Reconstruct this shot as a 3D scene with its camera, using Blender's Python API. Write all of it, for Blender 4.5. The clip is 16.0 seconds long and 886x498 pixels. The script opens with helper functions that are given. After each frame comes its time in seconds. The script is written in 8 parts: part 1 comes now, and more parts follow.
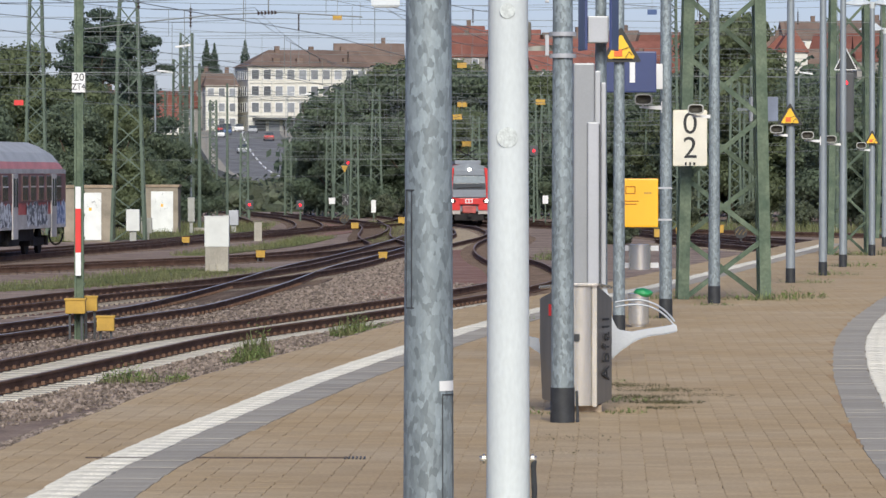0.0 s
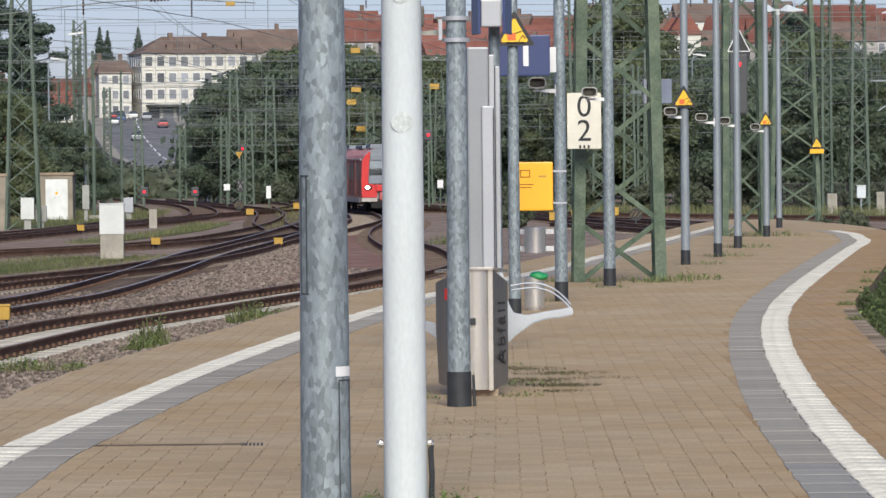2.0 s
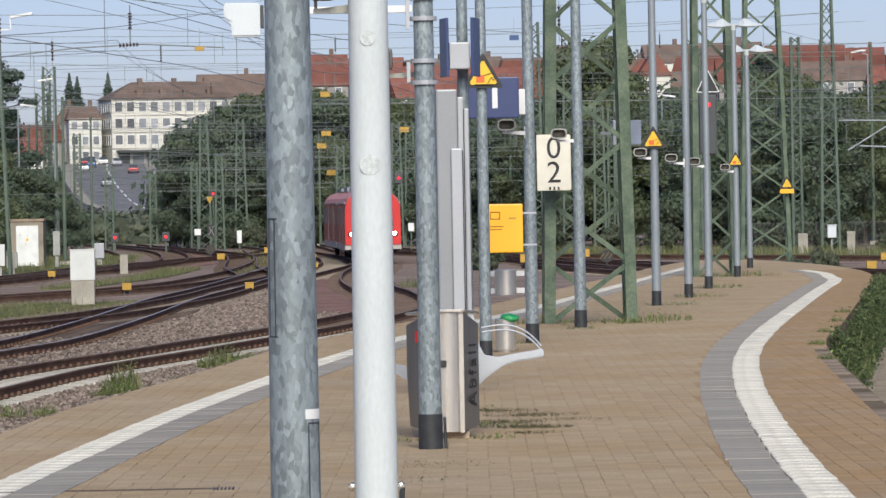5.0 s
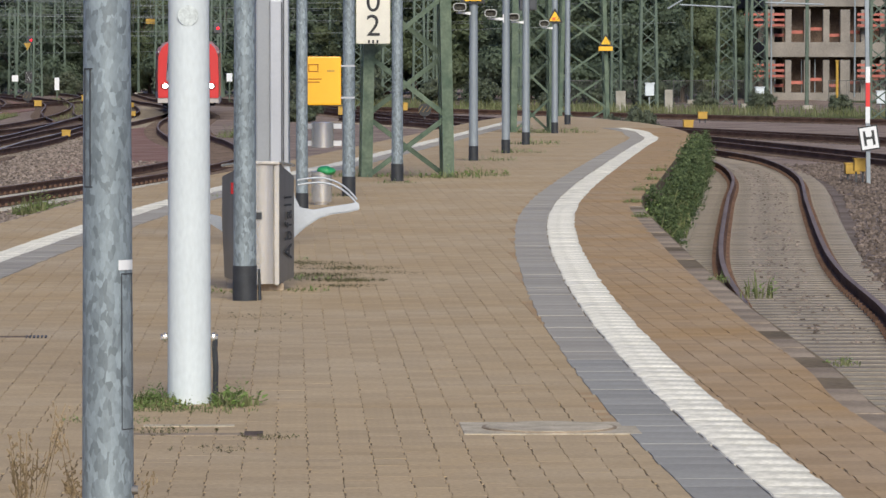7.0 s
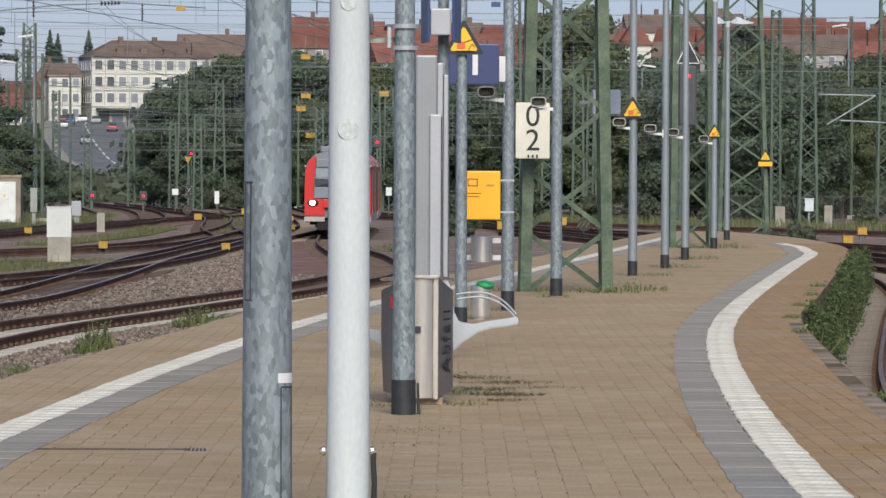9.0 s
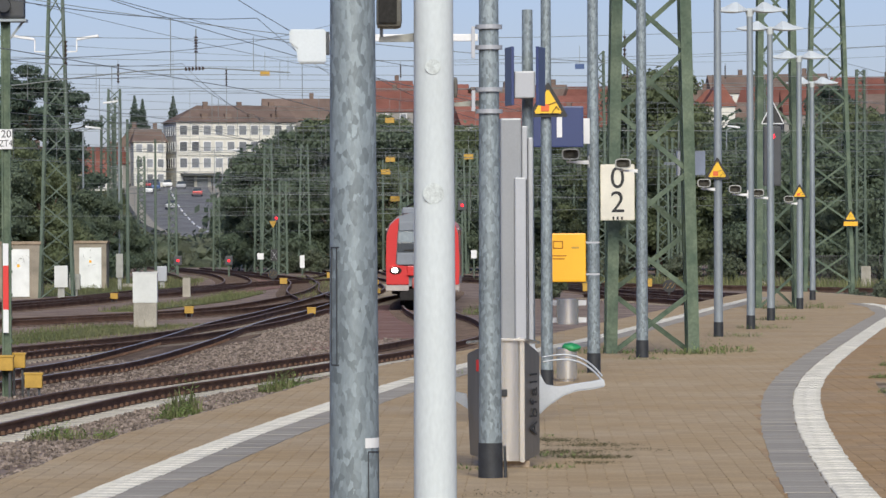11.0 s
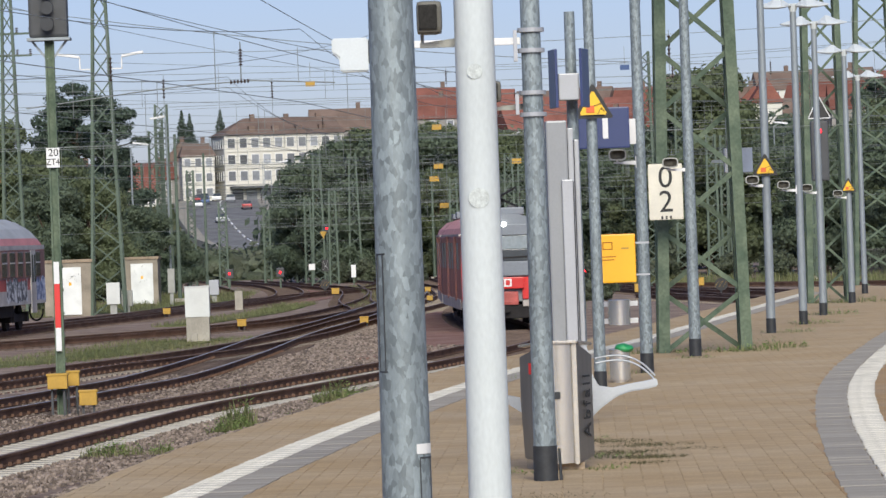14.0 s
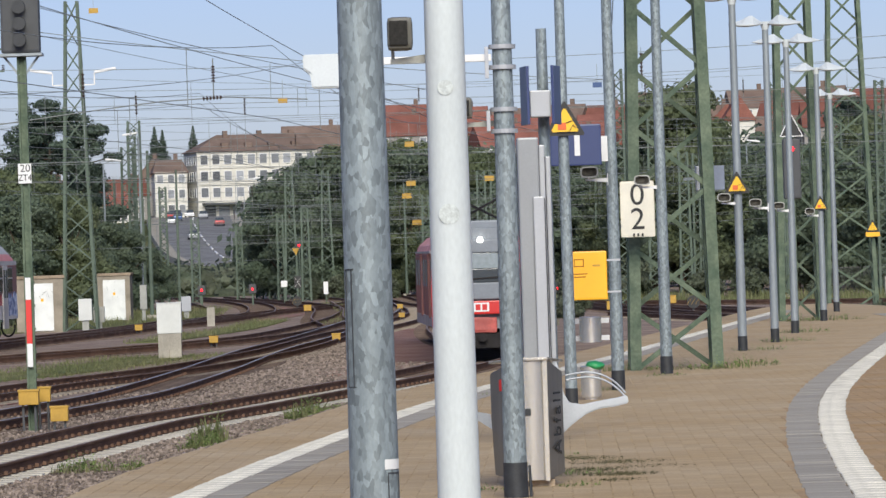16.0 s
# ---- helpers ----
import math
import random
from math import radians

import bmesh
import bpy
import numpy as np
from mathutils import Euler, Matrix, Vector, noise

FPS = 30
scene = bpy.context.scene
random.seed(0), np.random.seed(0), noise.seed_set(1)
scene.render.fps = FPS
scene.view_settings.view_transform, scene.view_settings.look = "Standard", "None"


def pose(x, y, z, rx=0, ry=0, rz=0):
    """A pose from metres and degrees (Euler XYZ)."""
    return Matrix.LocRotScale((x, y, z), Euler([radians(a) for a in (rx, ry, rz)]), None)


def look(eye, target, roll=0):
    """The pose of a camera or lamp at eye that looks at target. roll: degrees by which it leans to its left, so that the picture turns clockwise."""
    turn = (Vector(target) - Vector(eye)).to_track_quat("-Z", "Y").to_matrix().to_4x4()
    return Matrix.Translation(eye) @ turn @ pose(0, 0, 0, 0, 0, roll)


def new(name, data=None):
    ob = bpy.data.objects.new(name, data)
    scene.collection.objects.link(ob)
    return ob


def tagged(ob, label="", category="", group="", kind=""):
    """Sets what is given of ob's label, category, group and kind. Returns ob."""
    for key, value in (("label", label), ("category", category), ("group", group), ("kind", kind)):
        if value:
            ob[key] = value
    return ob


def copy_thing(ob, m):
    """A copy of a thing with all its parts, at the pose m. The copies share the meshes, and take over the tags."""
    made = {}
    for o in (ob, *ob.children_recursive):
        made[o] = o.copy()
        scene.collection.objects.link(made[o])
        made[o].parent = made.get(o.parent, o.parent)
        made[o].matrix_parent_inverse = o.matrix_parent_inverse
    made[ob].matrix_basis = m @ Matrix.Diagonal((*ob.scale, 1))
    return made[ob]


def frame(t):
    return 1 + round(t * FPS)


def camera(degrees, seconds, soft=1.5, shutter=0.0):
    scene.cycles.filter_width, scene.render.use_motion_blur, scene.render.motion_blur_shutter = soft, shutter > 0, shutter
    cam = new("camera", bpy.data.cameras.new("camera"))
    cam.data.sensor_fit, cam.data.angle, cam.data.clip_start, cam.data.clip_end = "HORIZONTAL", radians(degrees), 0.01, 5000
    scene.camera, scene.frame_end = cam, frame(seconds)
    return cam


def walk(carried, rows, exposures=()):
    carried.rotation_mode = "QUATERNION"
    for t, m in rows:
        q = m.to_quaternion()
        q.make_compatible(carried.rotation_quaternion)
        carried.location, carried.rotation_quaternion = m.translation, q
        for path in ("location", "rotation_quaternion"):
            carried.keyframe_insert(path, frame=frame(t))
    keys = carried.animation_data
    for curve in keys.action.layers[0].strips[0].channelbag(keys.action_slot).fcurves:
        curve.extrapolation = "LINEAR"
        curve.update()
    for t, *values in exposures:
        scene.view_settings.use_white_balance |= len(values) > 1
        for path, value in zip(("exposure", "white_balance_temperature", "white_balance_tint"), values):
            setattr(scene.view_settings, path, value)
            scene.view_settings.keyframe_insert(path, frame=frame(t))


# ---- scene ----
FOV = 2 * math.degrees(math.atan(784 / 8300))
cam = camera(FOV, 16.0, soft=1.5)
CAMERA_ROWS = [  # seconds, turn, tilt, lean, east, height
    (0, -0.000, -0.904, 0.000, -0.022, 2.051), (0.5, 0.116, -0.967, -0.177, -0.022, 2.051),
    (1, 0.450, -0.919, -0.370, -0.023, 2.044), (1.5, 0.909, -1.066, -0.308, -0.025, 2.047),
    (2, 1.275, -1.097, -0.553, -0.020, 2.052), (2.5, 1.414, -0.912, -0.544, -0.022, 2.049),
    (3, 1.288, -0.560, -0.678, -0.016, 2.056), (3.2, 1.226, -0.415, -0.640, -0.012, 2.054),
    (5.3, 1.804, -0.670, -1.206, -0.007, 2.043), (5.5, 1.998, -0.870, -1.291, -0.004, 2.040),
    (6, 2.766, -2.059, -1.494, 0.014, 2.037), (6.5, 3.318, -2.704, -1.460, 0.006, 2.041),
    (7, 3.853, -2.397, 0.041, -0.001, 2.055), (7.5, 4.061, -1.842, 0.262, -0.014, 2.064),
    (7.7, 3.776, -1.620, -0.070, 0.002, 2.037), (8, 3.096, -1.486, 0.182, -0.012, 2.045),
    (8.5, 2.401, -1.167, 0.280, -0.014, 2.044), (9, 1.912, -1.002, 0.228, -0.005, 2.054),
    (9.5, 1.538, -0.904, 0.209, 0.001, 2.061), (10, 1.284, -0.701, 0.554, -0.007, 2.057),
    (10.2, 1.226, -0.574, 0.391, -0.008, 2.060), (12.3, 0.552, -0.131, -1.026, 0.009, 2.055),
    (12.5, 0.561, -0.195, -1.250, 0.017, 2.054), (13, 0.513, -0.184, -1.795, 0.024, 2.052),
    (13.5, 0.427, -0.134, -1.818, 0.026, 2.058), (14, 0.246, -0.152, -2.016, 0.015, 2.052),
    (14.5, -0.066, -0.073, -1.846, 0.028, 2.049), (15, -0.214, 0.049, -1.455, 0.028, 2.048),
    (15.5, 0.207, 0.137, -1.690, 0.032, 2.045), (16, 0.587, 0.047, -1.866, 0.030, 2.045)]
walk(cam, [(t, pose(x, 0, z, 90 + tilt, 0, -turn) @ pose(0, 0, 0, 0, 0, lean))
           for t, turn, tilt, lean, x, z in CAMERA_ROWS],
     exposures=[(0, 0.33), (5.5, 0.33), (6.5, 0.32), (7.5, 0.2), (8.5, 0.16), (9.5, 0.16), (10.2, 0.18), (12.3, 0.24), (13.0, 0.27), (14.5, 0.3), (16, 0.3)])

# ---- light ----
world = bpy.data.worlds.new("sky")
scene.world = world
world.use_nodes = True
sky = world.node_tree.nodes.new("ShaderNodeTexSky")
sky.sky_type, sky.sun_disc = "NISHITA", False
sky.sun_elevation, sky.sun_rotation = radians(30.5), radians(176.4)
sky.air_density, sky.dust_density, sky.ozone_density, sky.altitude = 1.0, 0.6, 1.5, 200
back = world.node_tree.nodes["Background"]
back.inputs[1].default_value = 0.081
haze = world.node_tree.nodes.new("ShaderNodeMix")  # a cool white-balanced sky
haze.data_type, haze.blend_type, haze.inputs[0].default_value, haze.inputs[7].default_value = "RGBA", "MULTIPLY", 1.0, (0.655, 0.715, 1.10, 1)
world.node_tree.links.new(sky.outputs[0], haze.inputs[6])
world.node_tree.links.new(haze.outputs[2], back.inputs[0])
sun = new("sun", bpy.data.lights.new("sun", "SUN"))
sun.data.energy, sun.data.angle, sun.data.color = 3.5, radians(34), (1.0, 0.958, 0.835)
sun.matrix_world = look((5, -79, 47), (0, 0, 0))


# ---- materials ----
def mat(name, col, rough=0.7, metal=0.0, vary=0.22, size=0.5, fine=0.03, bump=0.25, col2=None, spread=0.5,
        island=0.0, single=0.0, glow=0.0, stretch=(1, 1, 1)):
    m = bpy.data.materials.new(name)
    m.use_nodes = True
    nt = m.node_tree
    n, link = nt.nodes, nt.links.new
    bsdf = n["Principled BSDF"]
    tc = n.new("ShaderNodeTexCoord")
    mp = n.new("ShaderNodeMapping")
    mp.inputs["Scale"].default_value = stretch
    link(tc.outputs["Object"], mp.inputs[0])
    big, small = n.new("ShaderNodeTexNoise"), n.new("ShaderNodeTexNoise")
    big.inputs["Scale"].default_value, big.inputs["Detail"].default_value = 1 / size, 4
    small.inputs["Scale"].default_value, small.inputs["Detail"].default_value = 1 / fine, 3
    link(mp.outputs[0], big.inputs[0]), link(mp.outputs[0], small.inputs[0])
    ramp = n.new("ShaderNodeValToRGB")
    ramp.color_ramp.elements[0].position, ramp.color_ramp.elements[1].position = 0.5 - spread * 0.4, 0.5 + spread * 0.4
    lo = [max(0, c * (1 - vary)) for c in col]
    hi = list(col2) if col2 else [min(1, c * (1 + vary)) for c in col]
    ramp.color_ramp.elements[0].color, ramp.color_ramp.elements[1].color = (*lo, 1), (*hi, 1)
    link(big.outputs[0], ramp.inputs[0])
    hsv = n.new("ShaderNodeHueSaturation")
    link(ramp.outputs[0], hsv.inputs["Color"])
    val = n.new("ShaderNodeMapRange")
    val.inputs[1].default_value, val.inputs[2].default_value = 0.25, 0.75
    val.inputs[3].default_value, val.inputs[4].default_value = 1 - vary * 0.7, 1 + vary * 0.7
    link(small.outputs[0], val.inputs[0])
    last = val.outputs[0]
    for amount, node, out in ((island, "ShaderNodeNewGeometry", "Random Per Island"), (single, "ShaderNodeObjectInfo", "Random")):
        if amount:
            r, mr, mul = n.new(node), n.new("ShaderNodeMapRange"), n.new("ShaderNodeMath")
            mr.inputs[3].default_value, mr.inputs[4].default_value = 1 - amount, 1 + amount
            mul.operation = "MULTIPLY"
            link(r.outputs[out], mr.inputs[0]), link(mr.outputs[0], mul.inputs[0]), link(last, mul.inputs[1])
            last = mul.outputs[0]
    link(last, hsv.inputs["Value"])
    link(hsv.outputs[0], bsdf.inputs["Base Color"])
    bsdf.inputs["Specular IOR Level"].default_value = 0.08 if rough > 0.84 else (0.2 if rough > 0.6 else 0.5)
    bsdf.inputs["Roughness"].default_value, bsdf.inputs["Metallic"].default_value = rough, metal
    if bump:
        b = n.new("ShaderNodeBump")
        b.inputs["Strength"].default_value, b.inputs["Distance"].default_value = bump, fine * 0.6
        link(small.outputs[0], b.inputs["Height"]), link(b.outputs[0], bsdf.inputs["Normal"])
    if glow:
        bsdf.inputs["Emission Color"].default_value, bsdf.inputs["Emission Strength"].default_value = (*col, 1), glow
    return m


def galvanised(name, base, size=0.021):
    """Spangled zinc: blotches of differing grey with soft streaks."""
    m = mat(name, base, 0.5, 0.15, 0.14, 0.5, 0.012, 0.15, stretch=(1, 1, 0.45))
    nt = m.node_tree
    n, link = nt.nodes, nt.links.new
    tc = next(x for x in n if x.bl_idname == "ShaderNodeMapping")
    vor = n.new("ShaderNodeTexVoronoi")
    vor.inputs["Scale"].default_value = 1 / size
    noise_node = n.new("ShaderNodeTexNoise")
    noise_node.inputs["Scale"].default_value = 30
    add = n.new("ShaderNodeMix")
    add.data_type, add.inputs[0].default_value = "VECTOR", 0.03
    link(tc.outputs[0], noise_node.inputs[0]), link(tc.outputs[0], add.inputs[4]), link(noise_node.outputs[1], add.inputs[5])
    link(add.outputs[1], vor.inputs[0])
    mr = n.new("ShaderNodeMapRange")
    mr.inputs[3].default_value, mr.inputs[4].default_value = 0.62, 1.2
    sep = n.new("ShaderNodeSeparateColor")
    link(vor.outputs["Color"], sep.inputs[0]), link(sep.outputs[0], mr.inputs[0])
    hsv = next(x for x in n if x.bl_idname == "ShaderNodeHueSaturation")
    old = hsv.inputs["Value"].links[0].from_socket
    mul = n.new("ShaderNodeMath")
    mul.operation = "MULTIPLY"
    link(old, mul.inputs[0]), link(mr.outputs[0], mul.inputs[1]), link(mul.outputs[0], hsv.inputs["Value"])
    return m


def translucent(m, share=0.5):
    """Leaves pass on a share of the light that falls on their other side."""
    n, link = m.node_tree.nodes, m.node_tree.links.new
    bsdf, out = n["Principled BSDF"], n["Material Output"]
    thin, mix = n.new("ShaderNodeBsdfTranslucent"), n.new("ShaderNodeMixShader")
    mix.inputs[0].default_value = share
    link(bsdf.inputs["Base Color"].links[0].from_socket, thin.inputs[0])
    link(bsdf.outputs[0], mix.inputs[1]), link(thin.outputs[0], mix.inputs[2]), link(mix.outputs[0], out.inputs[0])


ZINC = galvanised("galvanised_steel", (0.228, 0.268, 0.282))
ZINC_FAR = mat("weathered_zinc", (0.25, 0.28, 0.297), 0.5, 0.2, 0.15, 0.6, 0.03, 0.1, stretch=(1, 1, 0.3))
WHITE_POLE = mat("white_pole_paint", (0.55, 0.59, 0.59), 0.62, 0, 0.08, 0.8, 0.02, 0.06, stretch=(1, 1, 0.4))
BLACK = mat("black_rubber_paint", (0.025, 0.027, 0.03), 0.6, 0, 0.3, 0.1, 0.01)
MAST = mat("green_mast_paint", (0.088, 0.132, 0.092), 0.7, 0, 0.28, 0.4, 0.05, 0.2, col2=(0.14, 0.175, 0.12))
MAST_FAR = mat("faded_green_mast_paint", (0.10, 0.13, 0.10), 0.8, 0, 0.2, 1.5, 0.1, 0)
PAVER = mat("ochre_concrete_pavers", (0.525, 0.38, 0.215), 0.9, 0, 0.2, 2.2, 0.03, 0.3, island=0.07, col2=(0.465, 0.36, 0.232))
PAVER_ONE = mat("ochre_concrete_paver", (0.525, 0.38, 0.215), 0.9, 0, 0.2, 2.2, 0.03, 0.3, single=0.07, col2=(0.465, 0.36, 0.232))
JOINT = mat("sandy_dark_joint", (0.18, 0.138, 0.09), 0.95, 0, 0.35, 1.2, 0.05, 0.4)
EDGE_PAVER = mat("orange_brown_edge_pavers", (0.475, 0.305, 0.145), 0.9, 0, 0.18, 1.6, 0.03, 0.3, island=0.10, col2=(0.40, 0.29, 0.18))
GREY_SLAB_NEAR = mat("bluish_guide_slabs", (0.32, 0.305, 0.27), 0.9, 0, 0.14, 0.9, 0.03, 0.3, single=0.08)
GREY_SLAB = mat("grey_guide_slabs", (0.36, 0.328, 0.275), 0.9, 0, 0.12, 0.9, 0.03, 0.3, single=0.09)
WHITE_SLAB = mat("white_ribbed_slabs", (0.57, 0.545, 0.48), 0.85, 0, 0.28, 0.35, 0.03, 0.25, single=0.05)
KERB = mat("weathered_concrete_kerb", (0.30, 0.235, 0.168), 0.9, 0, 0.3, 0.8, 0.04, 0.4, single=0.12)
CONCRETE = mat("pale_concrete", (0.34, 0.315, 0.265), 0.9, 0, 0.2, 0.7, 0.04, 0.3)
SLEEPER = mat("concrete_sleeper", (0.46, 0.43, 0.37), 0.9, 0, 0.2, 0.4, 0.04, 0.3, single=0.12)
SLEEPER_OLD = mat("old_dark_sleeper", (0.12, 0.09, 0.075), 0.95, 0, 0.3, 0.4, 0.04, 0.3, single=0.2)
SLEEPER_R = mat("weathered_brown_sleeper", (0.26, 0.22, 0.175), 0.9, 0, 0.2, 0.4, 0.04, 0.3, single=0.12)
RUST = mat("rusty_rail_web", (0.13, 0.078, 0.055), 0.88, 0.0, 0.3, 0.8, 0.03, 0.3)
RAIL_TOP = mat("worn_rail_head", (0.20, 0.15, 0.125), 0.65, 0.1, 0.2, 1.5, 0.02, 0.05)
BALLAST = mat("brown_ballast", (0.29, 0.212, 0.168), 0.95, 0, 0.35, 1.5, 0.06, 1.0, col2=(0.34, 0.265, 0.215))
STONE = mat("ballast_stone", (0.20, 0.162, 0.135), 0.9, 0, 0.2, 0.2, 0.02, 0.2, island=0.55)
SAND_FILL = mat("sandy_pale_fill", (0.43, 0.385, 0.295), 0.95, 0, 0.25, 1.3, 0.04, 0.6, col2=(0.37, 0.31, 0.235))
OLD_BALLAST = mat("old_brown_ballast", (0.19, 0.145, 0.115), 0.95, 0, 0.35, 1.2, 0.05, 1.0, col2=(0.24, 0.19, 0.155))
STONE_OLD = mat("old_ballast_stone", (0.15, 0.118, 0.098), 0.9, 0, 0.2, 0.2, 0.02, 0.2, island=0.45)
RED_GRIT = mat("red_grit_path", (0.30, 0.155, 0.125), 0.95, 0, 0.3, 1.2, 0.05, 0.9, col2=(0.30, 0.20, 0.16))
DARK_BALLAST = mat("oily_dark_ballast", (0.12, 0.092, 0.075), 0.95, 0, 0.4, 1.0, 0.06, 1.0)
GRASS = mat("dry_green_grass", (0.215, 0.27, 0.105), 0.9, 0, 0.3, 2.0, 0.08, 0.4, island=0.4, col2=(0.29, 0.275, 0.145))
WEED = mat("weed_leaf", (0.25, 0.34, 0.11), 0.8, 0, 0.3, 0.2, 0.02, 0, island=0.4)
DRY = mat("dry_stalk", (0.24, 0.175, 0.10), 0.9, 0, 0.3, 0.2, 0.02, 0, island=0.3)
LAND = mat("rough_meadow", (0.075, 0.10, 0.04), 0.95, 0, 0.35, 9.0, 0.4, 0.3, col2=(0.12, 0.125, 0.06))
# Leaf and scrub greens are lifted and greyed to stand in for haze.
LEAF = mat("haze_toned_leaf", (0.168, 0.222, 0.152), 0.85, 0, 0.22, 2.5, 0.2, 0, island=0.18, col2=(0.185, 0.226, 0.156))
LEAF_B = mat("haze_toned_light_leaf", (0.19, 0.235, 0.128), 0.85, 0, 0.22, 2.0, 0.2, 0, island=0.18, col2=(0.205, 0.236, 0.138))
SCRUB = mat("haze_toned_scrub_leaf", (0.18, 0.222, 0.14), 0.88, 0, 0.3, 3.0, 0.2, 0, island=0.3, col2=(0.20, 0.215, 0.155))
NEEDLE = mat("pine_needles", (0.12, 0.16, 0.12), 0.85, 0, 0.3, 2.0, 0.2, 0, island=0.45)
for leafy in (LEAF, LEAF_B, SCRUB, NEEDLE, WEED, GRASS):
    translucent(leafy)
MOSS = mat("dark_moss", (0.12, 0.125, 0.062), 0.95, 0, 0.3, 0.3, 0.02, 0, island=0.4, col2=(0.16, 0.14, 0.08))
BARK = mat("bark", (0.10, 0.075, 0.055), 0.95, 0, 0.3, 0.5, 0.05, 0.4)
STEEL = mat("brushed_stainless", (0.72, 0.68, 0.60), 0.27, 0.85, 0.10, 0.4, 0.01, 0.05, stretch=(6, 6, 0.5))
STEEL_DARK = mat("dark_brushed_side", (0.24, 0.225, 0.205), 0.36, 0.75, 0.1, 0.4, 0.01, 0.05, stretch=(6, 6, 0.5))
CASTING = mat("light_grey_casting", (0.42, 0.44, 0.46), 0.45, 0.4, 0.08, 0.3, 0.02, 0.05)
PANEL = mat("grey_enamel_panel", (0.25, 0.26, 0.27), 0.4, 0.2, 0.06, 1.0, 0.02, 0.03)
PANEL_LIGHT = mat("light_grey_enamel", (0.37, 0.38, 0.40), 0.4, 0.2, 0.06, 1.0, 0.02, 0.03)
ORANGE = mat("orange_yellow_enamel", (0.86, 0.42, 0.012), 0.4, 0, 0.04, 0.3, 0.02, 0.02)
SIGN_YELLOW = mat("yellow_sign_enamel", (0.80, 0.47, 0.015), 0.4, 0, 0.04, 0.3, 0.02, 0.02)
YELLOW = mat("yellow_paint", (0.43, 0.255, 0.035), 0.6, 0, 0.14, 0.2, 0.02, 0.1)
BLACK_INK = mat("black_sign_ink", (0.02, 0.02, 0.02), 0.6, 0, 0.1, 0.2, 0.02, 0)
CABINET = mat("dull_white_sheet_metal", (0.55, 0.56, 0.53), 0.5, 0, 0.08, 0.5, 0.02, 0.05)
RAIL_BRIGHT = mat("polished_rail_head", (0.36, 0.34, 0.33), 0.5, 0.4, 0.15, 1.5, 0.02, 0.05)
SIGN_WHITE = mat("aged_white_enamel", (0.74, 0.70, 0.58), 0.45, 0, 0.06, 0.3, 0.02, 0.03)
WHITE = mat("white_enamel", (0.68, 0.68, 0.67), 0.45, 0, 0.05, 0.3, 0.02, 0.03)
BLUE = mat("navy_enamel", (0.026, 0.042, 0.13), 0.4, 0, 0.06, 0.4, 0.02, 0.02)
RED = mat("red_enamel", (0.62, 0.03, 0.025), 0.4, 0, 0.06, 0.4, 0.02, 0.02)
GREY_DARK = mat("dark_grey_housing", (0.045, 0.048, 0.052), 0.55, 0, 0.15, 0.3, 0.02, 0.05)
GREY_MID = mat("mid_grey_housing", (0.30, 0.30, 0.27), 0.6, 0, 0.12, 0.3, 0.02, 0.05)
# Wire grey is kept light so its colour carries some distance haze.
WIRE = mat("grey_green_wire", (0.21, 0.23, 0.22), 0.6, 0.1, 0.1, 1, 0.1, 0)
PORCELAIN = mat("brown_insulator", (0.05, 0.035, 0.03), 0.3, 0, 0.1, 0.2, 0.02, 0)
TRAIN_RED = mat("train_red_paint", (0.52, 0.025, 0.022), 0.32, 0, 0.05, 1.5, 0.03, 0.02)
TRAIN_WINDOW = mat("dusty_train_glass", (0.10, 0.09, 0.08), 0.4, 0, 0.3, 0.8, 0.05, 0, stretch=(1, 1, 0.3))
TRAIN_SIDE = mat("dusty_train_side", (0.35, 0.155, 0.115), 0.75, 0, 0.3, 0.8, 0.05, 0.1, stretch=(1, 1, 0.3))
TRAIN_ROOF = mat("dusty_train_roof", (0.56, 0.28, 0.27), 0.75, 0, 0.15, 1.0, 0.05, 0.1)
TRAIN_GREY = mat("train_grey", (0.17, 0.19, 0.215), 0.5, 0, 0.1, 1.0, 0.05, 0.05)
TRAIN_SKIRT = mat("train_skirt_grey", (0.40, 0.36, 0.33), 0.7, 0, 0.2, 0.6, 0.05, 0.1)
UNDER = mat("underframe_black", (0.022, 0.02, 0.02), 0.8, 0, 0.3, 0.4, 0.04, 0.1)
GLASS_DARK = mat("train_window_glass", (0.05, 0.06, 0.07), 0.08, 0, 0.1, 1.0, 0.1, 0)
# Pale base colour paints a reflection on the upper windscreen.
GLASS_PALE = mat("windscreen_painted_reflection", (0.24, 0.28, 0.30), 0.1, 0, 0.15, 0.8, 0.1, 0)
LAMP_ON = mat("lit_headlamp", (1.0, 0.95, 0.82), 0.3, glow=9.0, bump=0)
RED_ON = mat("lit_red_signal", (1.0, 0.015, 0.025), 0.3, glow=2.6, bump=0)
AMBER_ON = mat("lit_amber_signal", (1.0, 0.22, 0.03), 0.3, glow=6.0, bump=0)
COACH_RED = mat("coach_faded_red", (0.42, 0.085, 0.07), 0.6, 0, 0.3, 0.7, 0.05, 0.1)
COACH_BROWN = mat("coach_window_band", (0.19, 0.095, 0.08), 0.6, 0, 0.2, 1.0, 0.05, 0.1)
COACH_PINK = mat("coach_faded_pink", (0.62, 0.25, 0.245), 0.6, 0, 0.15, 1.0, 0.05, 0.1)
COACH_GREY = mat("coach_light_grey", (0.44, 0.42, 0.40), 0.6, 0, 0.25, 0.9, 0.05, 0.1)
